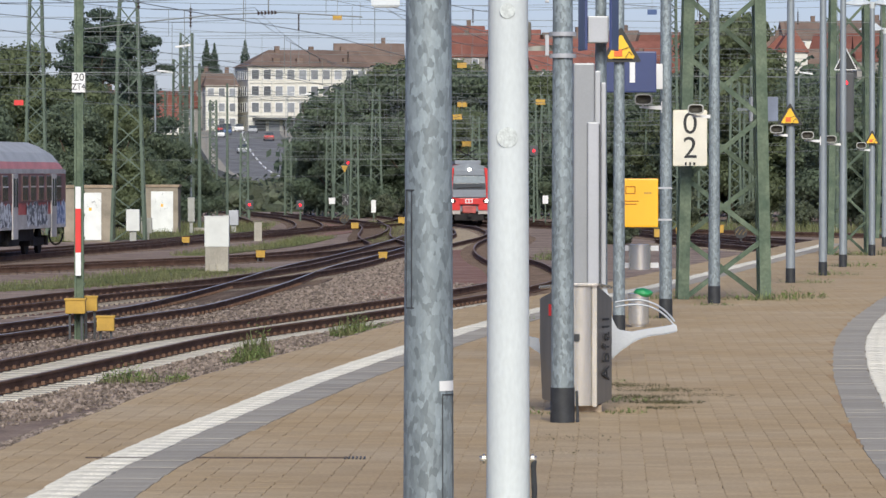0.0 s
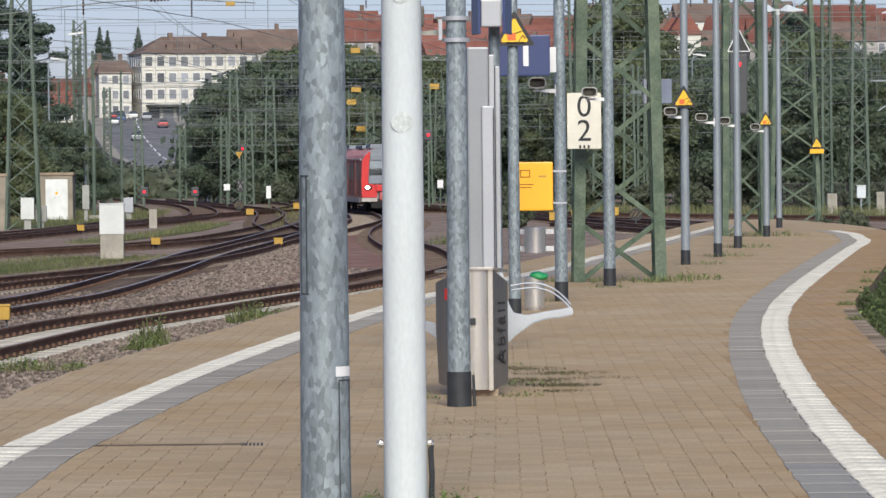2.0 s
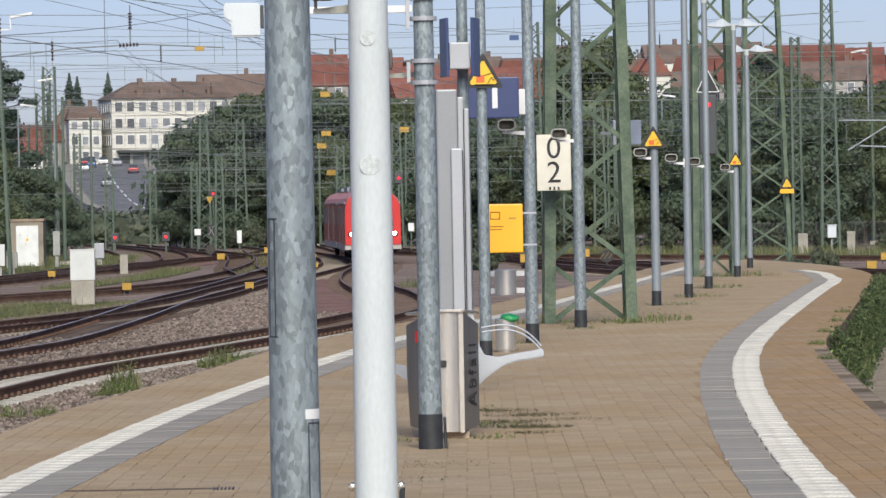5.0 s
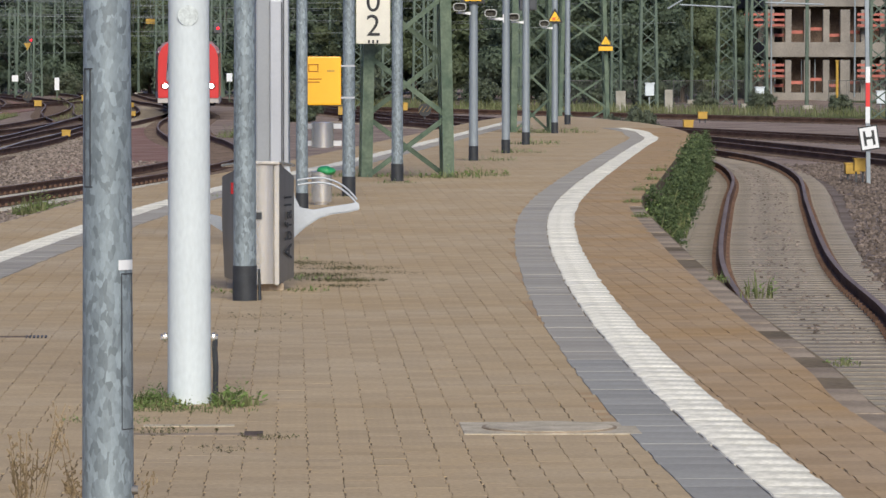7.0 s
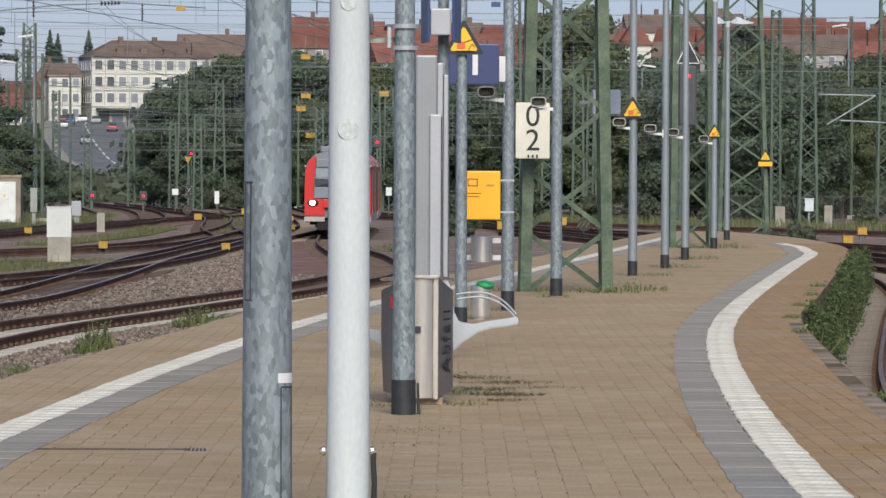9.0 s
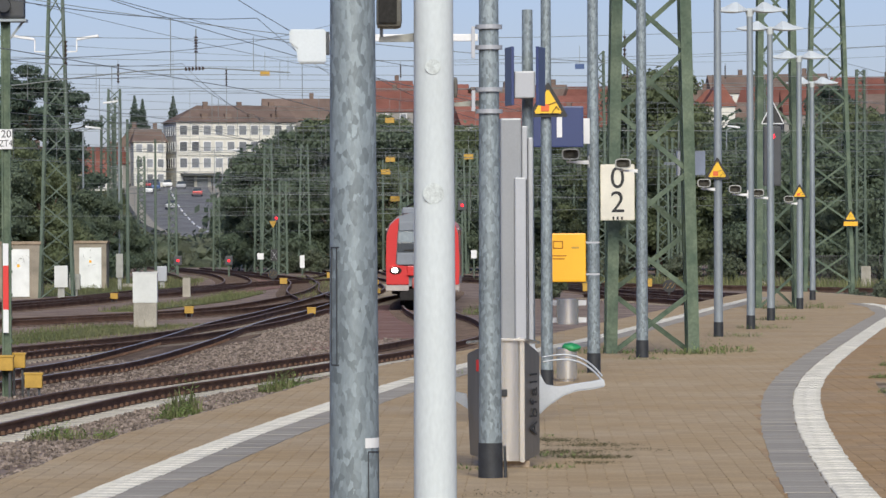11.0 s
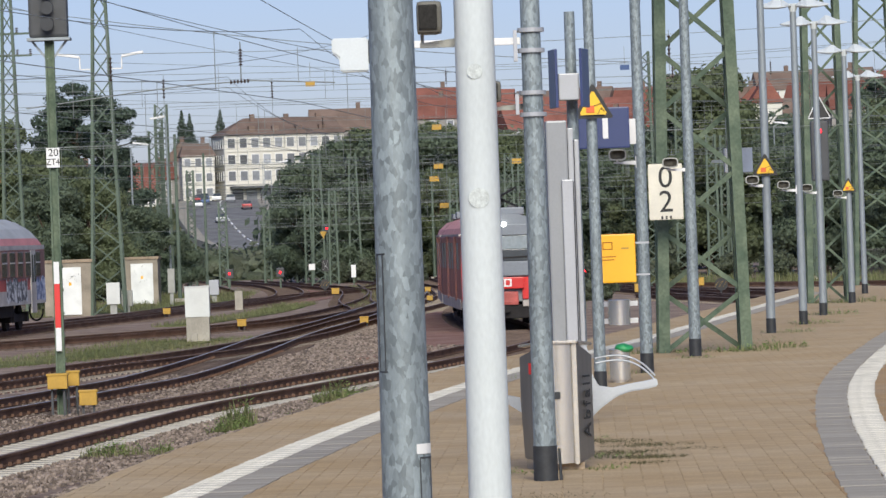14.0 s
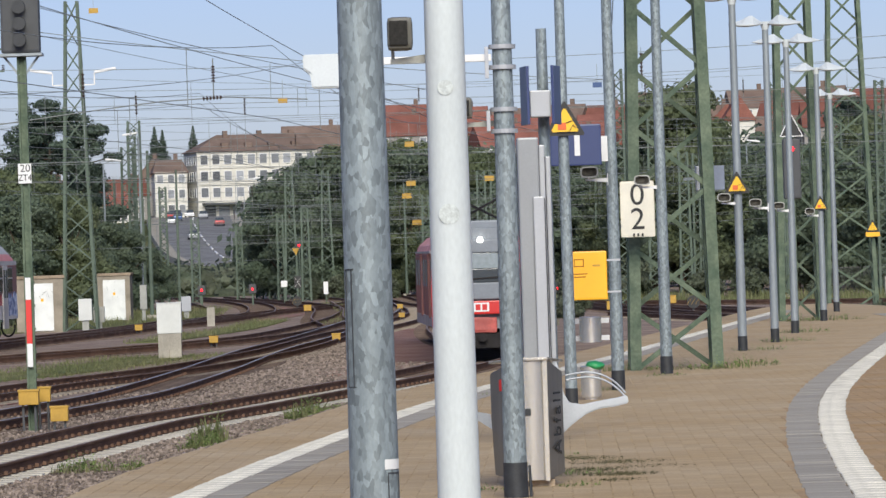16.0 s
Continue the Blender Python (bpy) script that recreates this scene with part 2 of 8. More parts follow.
COACH_ROOF = mat("coach_grey_roof", (0.38, 0.39, 0.39), 0.6, 0, 0.12, 1.0, 0.05, 0.1)
COACH_PANE = mat("dusty_brown_coach_glass", (0.15, 0.10, 0.085), 0.22, 0, 0.5, 0.35, 0.05, 0, col2=(0.05, 0.06, 0.06), stretch=(1, 1, 0.3), spread=0.3)
PAINT_BLUE = mat("spray_paint_blue", (0.16, 0.24, 0.50), 0.6, 0, 0.5, 0.25, 0.05, 0, col2=(0.5, 0.55, 0.68), spread=0.2)
PAINT_PALE = mat("spray_paint_pale", (0.10, 0.11, 0.13), 0.6, 0, 0.4, 0.22, 0.05, 0, col2=(0.62, 0.64, 0.66), spread=0.15)
HOUSE_WHITE = mat("cream_render", (0.60, 0.58, 0.52), 0.9, 0, 0.08, 4, 0.2, 0.1)
HOUSE_GREY = mat("grey_render", (0.32, 0.30, 0.28), 0.9, 0, 0.12, 4, 0.2, 0.1, single=0.2)
ROOF_RED = mat("red_clay_tiles", (0.20, 0.085, 0.066), 0.85, 0, 0.2, 3, 0.25, 0.3, single=0.25, island=0.08)
ROOF_BROWN = mat("brown_clay_tiles", (0.175, 0.128, 0.105), 0.85, 0, 0.2, 3, 0.25, 0.3)
HOUSE_PANE = mat("house_window_glass", (0.19, 0.20, 0.215), 0.15, 0, 0.2, 5, 0.5, 0, single=0.6)
RAW_CONCRETE = mat("raw_concrete_shell", (0.235, 0.21, 0.182), 0.9, 0, 0.2, 1.5, 0.1, 0.2)
SCAFFOLD_RED = mat("red_scaffold_board", (0.40, 0.13, 0.10), 0.7, 0, 0.2, 1, 0.1, 0)
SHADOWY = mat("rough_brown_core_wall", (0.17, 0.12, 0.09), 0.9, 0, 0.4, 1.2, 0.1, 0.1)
ASPHALT = mat("asphalt_road", (0.19, 0.19, 0.19), 0.9, 0, 0.25, 3, 0.3, 0.1)
GREEN_BAG = mat("green_plastic_bag", (0.03, 0.30, 0.10), 0.4, 0, 0.2, 0.1, 0.02, 0.1)
AUTO = [mat("car_paint_" + k, c, 0.3, 0.2, 0.05, 1, 0.1, 0) for k, c in
        (("blue", (0.05, 0.09, 0.2)), ("white", (0.7, 0.7, 0.7)), ("red", (0.4, 0.03, 0.03)), ("silver", (0.35, 0.36, 0.38)))]


# ---- mesh helpers ----
def bm_object(name, bm, material, parent=None, label=""):
    me = bpy.data.meshes.new(name)
    bm.to_mesh(me)
    bm.free()
    return mesh_object(name, me, material, parent, label)


def mesh_object(name, me, material, parent=None, label=""):
    if not me.materials:
        for m in (material if isinstance(material, (list, tuple)) else (material,)):
            me.materials.append(m)
    ob = new(name, me)
    ob.parent = parent
    if label:
        ob["label"] = label
    return ob


part = bm_object


def empty(name, x, y, z=0.0, rz=0.0):
    ob = new(name)
    ob.empty_display_size = 0.2
    ob.matrix_basis = pose(x, y, z, 0, 0, rz)
    return ob


def box(bm, x, y, z, sx, sy, sz, bevel=0.0, turn=None):
    """A box centred at x, y with its foot at z."""
    m = Matrix.Translation((x, y, z + sz / 2)) @ (turn.to_4x4() if turn else Matrix()) @ Matrix.Diagonal((sx, sy, sz, 1))
    geo = bmesh.ops.create_cube(bm, size=1, matrix=m)
    if bevel:
        edges = list({e for v in geo["verts"] for e in v.link_edges})
        bmesh.ops.bevel(bm, geom=edges, offset=bevel, segments=2, affect="EDGES", profile=0.7)


def rod(bm, a, b, r0, r1=None, seg=12):
    a, b = Vector(a), Vector(b)
    d = b - a
    m = Matrix.Translation((a + b) / 2) @ d.to_track_quat("Z", "Y").to_matrix().to_4x4()
    bmesh.ops.create_cone(bm, cap_ends=True, segments=seg, radius1=r0, radius2=r0 if r1 is None else r1, depth=d.length, matrix=m)


def bar(bm, a, b, w, h=None):
    """A square bar from a to b."""
    a, b = Vector(a), Vector(b)
    d = b - a
    m = Matrix.Translation((a + b) / 2) @ d.to_track_quat("Z", "Y").to_matrix().to_4x4() @ Matrix.Diagonal((w, h or w, d.length, 1))
    bmesh.ops.create_cube(bm, size=1, matrix=m)


def bars_mesh(name, pieces):
    """One mesh of many square bars (a, b, width), quickly."""
    vs, fs = [], []
    for a, b, w in pieces:
        a, b = Vector(a), Vector(b)
        d = (b - a).normalized()
        u = d.cross(Vector((0, 0, 1)) if abs(d.z) < 0.9 else Vector((0, 1, 0))).normalized() * w / 2
        v = d.cross(u).normalized() * w / 2
        k = len(vs)
        for p in (a, b):
            vs += [tuple(p + u + v), tuple(p - u + v), tuple(p - u - v), tuple(p + u - v)]
        fs += [(k, k + 1, k + 5, k + 4), (k + 1, k + 2, k + 6, k + 5), (k + 2, k + 3, k + 7, k + 6), (k + 3, k, k + 4, k + 7),
               (k + 3, k + 2, k + 1, k), (k + 4, k + 5, k + 6, k + 7)]
    me = bpy.data.meshes.new(name)
    me.from_pydata(vs, [], fs)
    me.update()
    return me


def smooth(ob):
    for p in ob.data.polygons:
        p.use_smooth = True
    return ob


def spline(points, step=1.0):
    """A smooth plan line through a few points, as evenly spaced points."""
    p = np.array(points, float)
    p = np.vstack([2 * p[0] - p[1], p, 2 * p[-1] - p[-2]])
    out = []
    for i in range(1, len(p) - 2):
        a, b, c, d = p[i - 1:i + 3]
        n = max(2, int(np.hypot(*(c - b)) / step))
        for k in range(n):
            t = k / n
            out.append(0.5 * (2 * b + (c - a) * t + (2 * a - 5 * b + 4 * c - d) * t * t + (3 * b - a - 3 * c + d) * t ** 3))
    out.append(p[-2])
    return np.array(out)


def normals(line):
    d = np.gradient(line, axis=0)
    d /= np.linalg.norm(d, axis=1)[:, None]
    return np.stack([d[:, 1], -d[:, 0]], 1)


def sweep(name, line, profile, material, parent=None, label=""):
    """A profile of (offset to the right, height), closed, drawn along a plan line."""
    nr, n, k = normals(line), len(line), len(profile)
    vs = [(*(line[i] + nr[i] * o), z) for i in range(n) for o, z in profile]
    fs = [(i * k + j, (i + 1) * k + j, (i + 1) * k + (j + 1) % k, i * k + (j + 1) % k) for i in range(n - 1) for j in range(k)]
    fs += [tuple(range(k)), tuple(range((n - 1) * k, n * k))[::-1]]
    me = bpy.data.meshes.new(name)
    me.from_pydata(vs, [], fs)
    me.update()
    return mesh_object(name, me, material, parent, label)


def text_part(name, words, x, y, z, size, material, parent, rx=90, rz=0, sx=1.0, thick=0.002):
    cu = bpy.data.curves.new(name, "FONT")
    cu.body, cu.size, cu.align_x, cu.align_y, cu.extrude = words, size, "CENTER", "CENTER", thick
    ob = new(name, cu)
    me = bpy.data.meshes.new_from_object(ob)
    bpy.data.objects.remove(ob)
    me.transform(pose(x, y, z, rx, 0, rz) @ Matrix.Diagonal((sx, 1, 1, 1)))
    return mesh_object(name, me, material, parent)


# ---- ground ----
RAIL_Z, BED_Z = -0.76, -0.975


def terrain(x, y):
    """The yard is level; the town climbs a hill behind it, later and steeper where the road comes down."""
    side = max(0.0, min(1.0, (x + 18) / 30))
    rise = max(0.0, min(1.0, (y - 620 + 220 * side) / (280 + 200 * side)))
    rise = rise * rise * (3 - 2 * rise)
    return -1.02 + rise * (11.0 + 4.5 * side) + max(0.0, y - 880) * 0.011


def build_ground():
    xs = [-1500, -600, -300, -160] + list(range(-100, 181, 6)) + [220, 320, 600, 1500]
    ys = [-300, -100, 0, 100, 200, 300, 380] + list(range(400, 1000, 25)) + [1050, 1150, 1400, 2000, 4000]
    vs = [(x, y, terrain(x, y)) for y in ys for x in xs]
    n = len(xs)
    fs = [(j * n + i, j * n + i + 1, (j + 1) * n + i + 1, (j + 1) * n + i) for j in range(len(ys) - 1) for i in range(n - 1)]
    me = bpy.data.meshes.new("ground")
    me.from_pydata(vs, [], fs)
    tagged(mesh_object("ground", me, LAND), "rough green meadow rising to a distant hill", "ground", kind="structure")
    line = spline([(0, -20), (0, 100), (0, 200), (-2, 300), (-6, 385)], 10)
    bed = sweep("ballast_bed", line, [(-40, BED_Z), (46, BED_Z), (46, -1.2), (-40, -1.2)], BALLAST)
    tagged(bed, "brown crushed stone ballast of the railway yard", "ballast", kind="structure")


build_ground()

LEFT_EDGE = spline([(-4.3, -6), (-4.0, 15), (-3.62, 28), (-3.34, 35), (-3.08, 39.5), (-2.59, 47), (-2.1, 51.6), (-1.32, 58.7), (-0.5, 66.5),
                    (0.25, 72), (2.7, 87), (5.3, 104.8), (10.5, 140.6), (12.5, 152)], 0.6)
LEFT_WHITE = spline([(-3.4, -6), (-3.1, 15), (-2.67, 29.7), (-2.45, 34.5), (-1.58, 45.6), (-0.47, 56.7), (0.58, 66), (1.41, 72.1), (3.8, 87),
                     (6.35, 104.8), (11.4, 140.6)], 0.6)
RIGHT_GREY = spline([(2.35, -6), (2.5, 15), (2.67, 24), (2.89, 30.2), (3.37, 39.2), (4.21, 50.9), (5.26, 62), (6.99, 75.8), (10.4, 100.5),
                     (11.95, 111.4), (12.45, 117), (12.85, 122), (12.95, 128)], 0.6)
RIGHT_EDGE = spline([(3.9, -6), (4.1, 15), (4.32, 26), (4.62, 30.4), (5.06, 37.9), (5.88, 49.5), (7.1, 64.5), (8.6, 75.5), (11.95, 100.5),
                     (14.2, 118), (15.0, 130), (15.0, 141), (14.2, 152)], 0.6)


def x_at(line, y):
    return float(np.interp(y, line[:, 1], line[:, 0]))


def build_platform():
    ys = np.arange(-6, 152, 0.6)
    vs = []
    for y in ys:
        top = -0.006 if y < 127.6 else -0.001
        a, b = x_at(LEFT_EDGE, y), x_at(RIGHT_EDGE, y)
        vs += [(a, y, -1.1), (a, y, top), (b, y, top), (b, y, -1.1)]
    fs = [(4 * i + j, 4 * i + j + 1, 4 * i + j + 5, 4 * i + j + 4) for i in range(len(ys) - 1) for j in range(3)]
    fs += [(0, 1, 2, 3), tuple(4 * (len(ys) - 1) + j for j in (3, 2, 1, 0))]
    me = bpy.data.meshes.new("platform")
    me.from_pydata(vs, [], fs)
    me.materials.append(JOINT), me.materials.append(PAVER)
    for p in me.polygons:
        p.material_index = int(p.center.y > 127.6)
    return tagged(mesh_object("pavement", me, JOINT), "island platform paved in ochre concrete stones", "platform", kind="structure")


PLATFORM = build_platform()


def strip_line(base, offset):
    return base + normals(base) * offset


def strips(base, offset, width, material, name, near, ribs):
    """Guide slabs laid along a plan line: single ones near by, a plain run behind."""
    mid = strip_line(base, offset + width / 2)
    lead = mid[mid[:, 1] < near[0]]
    if len(lead) > 2:
        sweep(name + "_strip", lead, [(-width / 2, 0.005), (width / 2, 0.005), (width / 2, -0.03), (-width / 2, -0.03)], GREY_SLAB_NEAR if name == "grey" and base is RIGHT_GREY else material, PLATFORM)
    bm = bmesh.new()
    box(bm, 0, 0, -0.03, width - 0.003, 0.3985, 0.036 if not ribs else 0.033)
    if ribs:
        for k in range(7):
            box(bm, 0, -0.165 + 0.055 * k, 0.002, width - 0.02, 0.028, 0.005)
    me = bpy.data.meshes.new(name + "_slab")
    bm.to_mesh(me)
    bm.free()
    me.materials.append(material)
    front = me
    if name == "grey" and base is RIGHT_GREY:
        front = me.copy()
        front.materials[0] = GREY_SLAB_NEAR
    s = np.concatenate([[0], np.cumsum(np.hypot(*np.diff(mid, axis=0).T))])
    flat, faces, vs, fs = [v.co.copy() for v in me.vertices], [tuple(p.vertices) for p in me.polygons], [], []
    for d in np.arange(0.2, s[-1] - 0.2, 0.4):
        x, y = np.interp(d, s, mid[:, 0]), np.interp(d, s, mid[:, 1])
        if y > near[1]:
            x2, y2 = np.interp(d + 0.2, s, mid[:, 0]), np.interp(d + 0.2, s, mid[:, 1])
            m = pose(x + random.uniform(-0.014, 0.014), y, random.uniform(-0.002, 0.002), 0, 0, -math.degrees(math.atan2(x2 - x, y2 - y)) + random.uniform(-0.7, 0.7))
            fs += [tuple(len(vs) + q for q in p) for p in faces]
            vs += [tuple(m @ v) for v in flat]
        if near[0] <= y <= near[1]:
            x2, y2 = np.interp(d + 0.2, s, mid[:, 0]), np.interp(d + 0.2, s, mid[:, 1])
            ob = new(name + "_slab", front if y < 31 else me)
            ob.parent = PLATFORM
            ob.matrix_basis = pose(x + random.uniform(-0.009, 0.009), y, random.uniform(-0.002, 0.002), 0, 0, -math.degrees(math.atan2(x2 - x, y2 - y)) + random.uniform(-0.5, 0.5))
    far = bpy.data.meshes.new(name + "_far_slabs")
    far.from_pydata(vs, [], fs)
    mesh_object(name + "_far_slabs", far, material, PLATFORM)["kind"] = "stuff"


# ---- tracks ----
def track(name, points, label, sleepers, near=(0, 0), step=0.9, beyond=None, shine=None):
    line = spline(points, step)
    root = tagged(empty(name, 0, 0), label, "railway track", kind="structure")
    h = RAIL_Z
    prof = [(-0.07, h - 0.17), (0.07, h - 0.17), (0.07, h - 0.155), (0.012, h - 0.14), (0.012, h - 0.045), (0.036, h - 0.035), (0.036, h - 0.004),
            (-0.036, h - 0.004), (-0.036, h - 0.035), (-0.012, h - 0.045), (-0.012, h - 0.14), (-0.07, h - 0.155)]
    for side in (-0.7535, 0.7535):
        r = sweep("rail", strip_line(line, side), prof, RUST, root)
        sweep("running_surface", strip_line(line, side), [(-0.03, h), (0.03, h), (0.034, h - 0.003), (-0.034, h - 0.003)], shine or RAIL_TOP, r)
    bm = bmesh.new()
    box(bm, 0, 0, h - 0.39, 2.55, 0.27, 0.215, 0.02)
    me = bpy.data.meshes.new("sleeper")
    bm.to_mesh(me)
    bm.free()
    me.materials.append(sleepers)
    s = np.concatenate([[0], np.cumsum(np.hypot(*np.diff(line, axis=0).T))])
    clips, far = [], []
    for d in np.arange(0.3, s[-1] - 0.3, 0.6):
        x, y = np.interp(d, s, line[:, 0]), np.interp(d, s, line[:, 1])
        x2, y2 = np.interp(d + 0.3, s, line[:, 0]), np.interp(d + 0.3, s, line[:, 1])
        a = math.atan2(x2 - x, y2 - y)
        r, f = Vector((math.cos(a), -math.sin(a), 0)), Vector((math.sin(a), math.cos(a), 0))
        if near[0] <= y <= near[1]:
            ob = new("sleeper", me)
            ob.parent = root
            ob.matrix_basis = pose(x, y, 0, 0, 0, -math.degrees(a) + random.uniform(-0.6, 0.6))
            for o in (-0.7535, 0.7535):
                for q in (-0.1, 0.1):
                    c = Vector((x, y, h - 0.13)) + r * (o + q)
                    clips += [(c - f * 0.05, c + f * 0.05, 0.055)]
        else:
            c = Vector((x, y, h - 0.23))
            far.append((c - r * 1.27, c + r * 1.27, 0.11))
    if clips:
        mesh_object("rail_fastening", bars_mesh("rail_fastening", clips), RUST, root)["kind"] = "stuff"
    if far:
        mesh_object("far_sleepers", bars_mesh("far_sleepers", far), beyond or sleepers, root)["kind"] = "stuff"
    return line


T1 = track("railway_track", [(-12.5, 30), (-10, 43), (-8.0, 55), (-6.8, 64), (-5.85, 72.5), (-4.6, 83.5), (-3.05, 92), (-1.75, 99.3), (0.15, 110), (1.85, 122),
                             (2.45, 131), (2.55, 139), (2.42, 150), (2.12, 158), (1.9, 174), (2.1, 192), (2.7, 210), (3.1, 225), (2.55, 253), (1.5, 270),
                             (0.75, 287), (0.2, 305), (-0.9, 340), (-3, 384)],
           "curving track with rusty rails on pale concrete sleepers", SLEEPER, (54, 113), beyond=SLEEPER_OLD)
T2 = track("railway_track", [(-13, 60), (-9.9, 75), (-8.2, 85), (-6.75, 95), (-5.8, 103), (-4.95, 121), (-4.2, 145), (-2.95, 168), (-1.4, 208), (-0.6, 250), (-2, 300), (-6, 350)],
           "points track with dark rails in oily ballast", SLEEPER_OLD, (76, 128), shine=RAIL_BRIGHT)
T3 = track("railway_track", [(-17, 70), (-12.6, 88), (-9.9, 102), (-8.5, 112), (-7.1, 119), (-5.5, 128), (-3.6, 146), (-2.2, 170), (-0.2, 196), (1.3, 225), (1.0, 262)],
           "diverging track with rusty rails joining the points", SLEEPER_R, (90, 122))
T4 = track("railway_track", [(-26, 122), (-18.3, 133), (-13.8, 144), (-10.6, 153), (-8, 160), (-5.9, 168), (-4.3, 181), (-2.6, 212), (-2.2, 250), (-3.5, 300)],
           "dark rusty siding track running into the points", SLEEPER_OLD)
T5 = track("railway_track", [(-21.5, 110), (-18.9, 135), (-17.6, 146), (-15.1, 170), (-12, 195), (-8.9, 232), (-6.4, 252), (-3.2, 275), (-2, 310)],
           "siding track under a parked coach", SLEEPER_OLD)
for pts in ([(-18, 160), (-14.5, 185), (-12, 205), (-10.3, 237), (-12, 280), (-17, 350)], [(-12.5, 200), (-9, 222), (-7.3, 252), (-10, 310), (-17, 370)],
            [(-2.3, 195), (-3.2, 218), (-4, 265), (-7, 300), (-14, 360)], [(1.5, 330), (5, 290), (8.3, 259), (12.5, 190), (15.6, 160), (16.4, 140)]):
    track("railway_track", pts, "distant rusty yard track curving away", SLEEPER_OLD, step=2)
track("railway_track", [(5.2, 26), (5.95, 36), (6.55, 43), (7.55, 51), (8.45, 60), (9.6, 69.5), (12.2, 89), (14.5, 106), (15.9, 120), (16.35, 131), (15.8, 150), (14, 175), (10, 205)],
      "sharply curving platform track on weathered concrete sleepers", SLEEPER_R, (44, 132))
for pts in ([(23.5, 40), (22.3, 80), (21.4, 105), (20.6, 124), (19, 156), (17, 185), (13, 220)],
            [(52, 40), (38, 90), (30, 130), (25.4, 152), (20.9, 174), (15, 205), (9, 240)], [(75, 90), (45, 165), (32.4, 195), (23.7, 217), (10, 250), (2, 290)]):
    track("railway_track", pts, "rusty yard track crossing beyond the platform end", SLEEPER_OLD, step=2)


def patch(name, points, width, z, material, label):
    return tagged(sweep(name, spline(points, 2), [(-width / 2, z), (width / 2, z), (width / 2, z - 0.1), (-width / 2, z - 0.1)], material), label, name.replace("_", " "), kind="structure")


patch("red_grit_path", [(-1.2, 118), (0.2, 130), (0.55, 145), (0.3, 165), (0.1, 188)], 2.6, BED_Z + 0.03, RED_GRIT, "red grit path beside the curving track")
patch("red_grit_path", [(-14, 82), (-10.6, 95), (-8.8, 104)], 1.1, BED_Z + 0.03, RED_GRIT, "red grit path between the tracks")
patch("red_grit_path", [(-7, 232), (-5.5, 262), (-7.5, 300)], 2.6, BED_Z + 0.03, RED_GRIT, "red grit strip between distant tracks")
patch("oily_bed", [(-9.9, 75), (-8.2, 85), (-6.75, 95), (-5.8, 103), (-4.95, 121), (-4.2, 145), (-2.95, 168), (-1.4, 208)], 2.6, BED_Z + 0.02, DARK_BALLAST, "oily dark ballast under the points")
patch("grass_verge", [(-20, 106), (-14.5, 118), (-10.5, 128), (-8.6, 139), (-7.3, 149)], 2.4, BED_Z + 0.04, GRASS, "grass verge between the tracks")
patch("grass_verge", [(-9.4, 176), (-7, 200), (-6, 225)], 1.6, BED_Z + 0.04, GRASS, "narrow grass verge between the sidings")
patch("grass_verge", [(55, 195), (34, 222), (22, 243), (10, 272)], 9, BED_Z + 0.04, GRASS, "grass bank behind the crossing tracks")
patch("grass_verge", [(-32, 190), (-20, 214), (-14, 240), (-14, 290)], 7, BED_Z + 0.04, GRASS, "grass bank beside the huts")
patch("sandy_fill", [(5.8, 36), (6.4, 43), (7.4, 51), (8.3, 60), (9.45, 69.5), (12.05, 89), (14.35, 106), (15.75, 120), (16.2, 131)], 2.9, -0.945, SAND_FILL, "sandy pale fill level with the sleepers")
patch("old_ballast", [(10.6, 45), (11.9, 60), (13.3, 70), (16.1, 89), (18.5, 108), (19.5, 125)], 5.0, BED_Z + 0.012, OLD_BALLAST, "old dark brown ballast beside the curving track")
# gravel shoulder that falls from the paving to the track bed
tagged(sweep("gravel_shoulder", LEFT_EDGE[LEFT_EDGE[:, 1] < 130], [(0.02, -0.03), (0.02, -1.1), (-4.2, -1.1), (-2.6, BED_Z + 0.05), (-1.2, -0.45)], BALLAST),
       "gravel shoulder falling from the platform paving", "gravel", kind="structure")
# kerb along the right-hand edge


# ---- posts ----
LAMP_WHITE = mat("pale_lamp_enamel", (0.56, 0.60, 0.61), 0.6, 0, 0.06, 0.5, 0.02, 0.03)


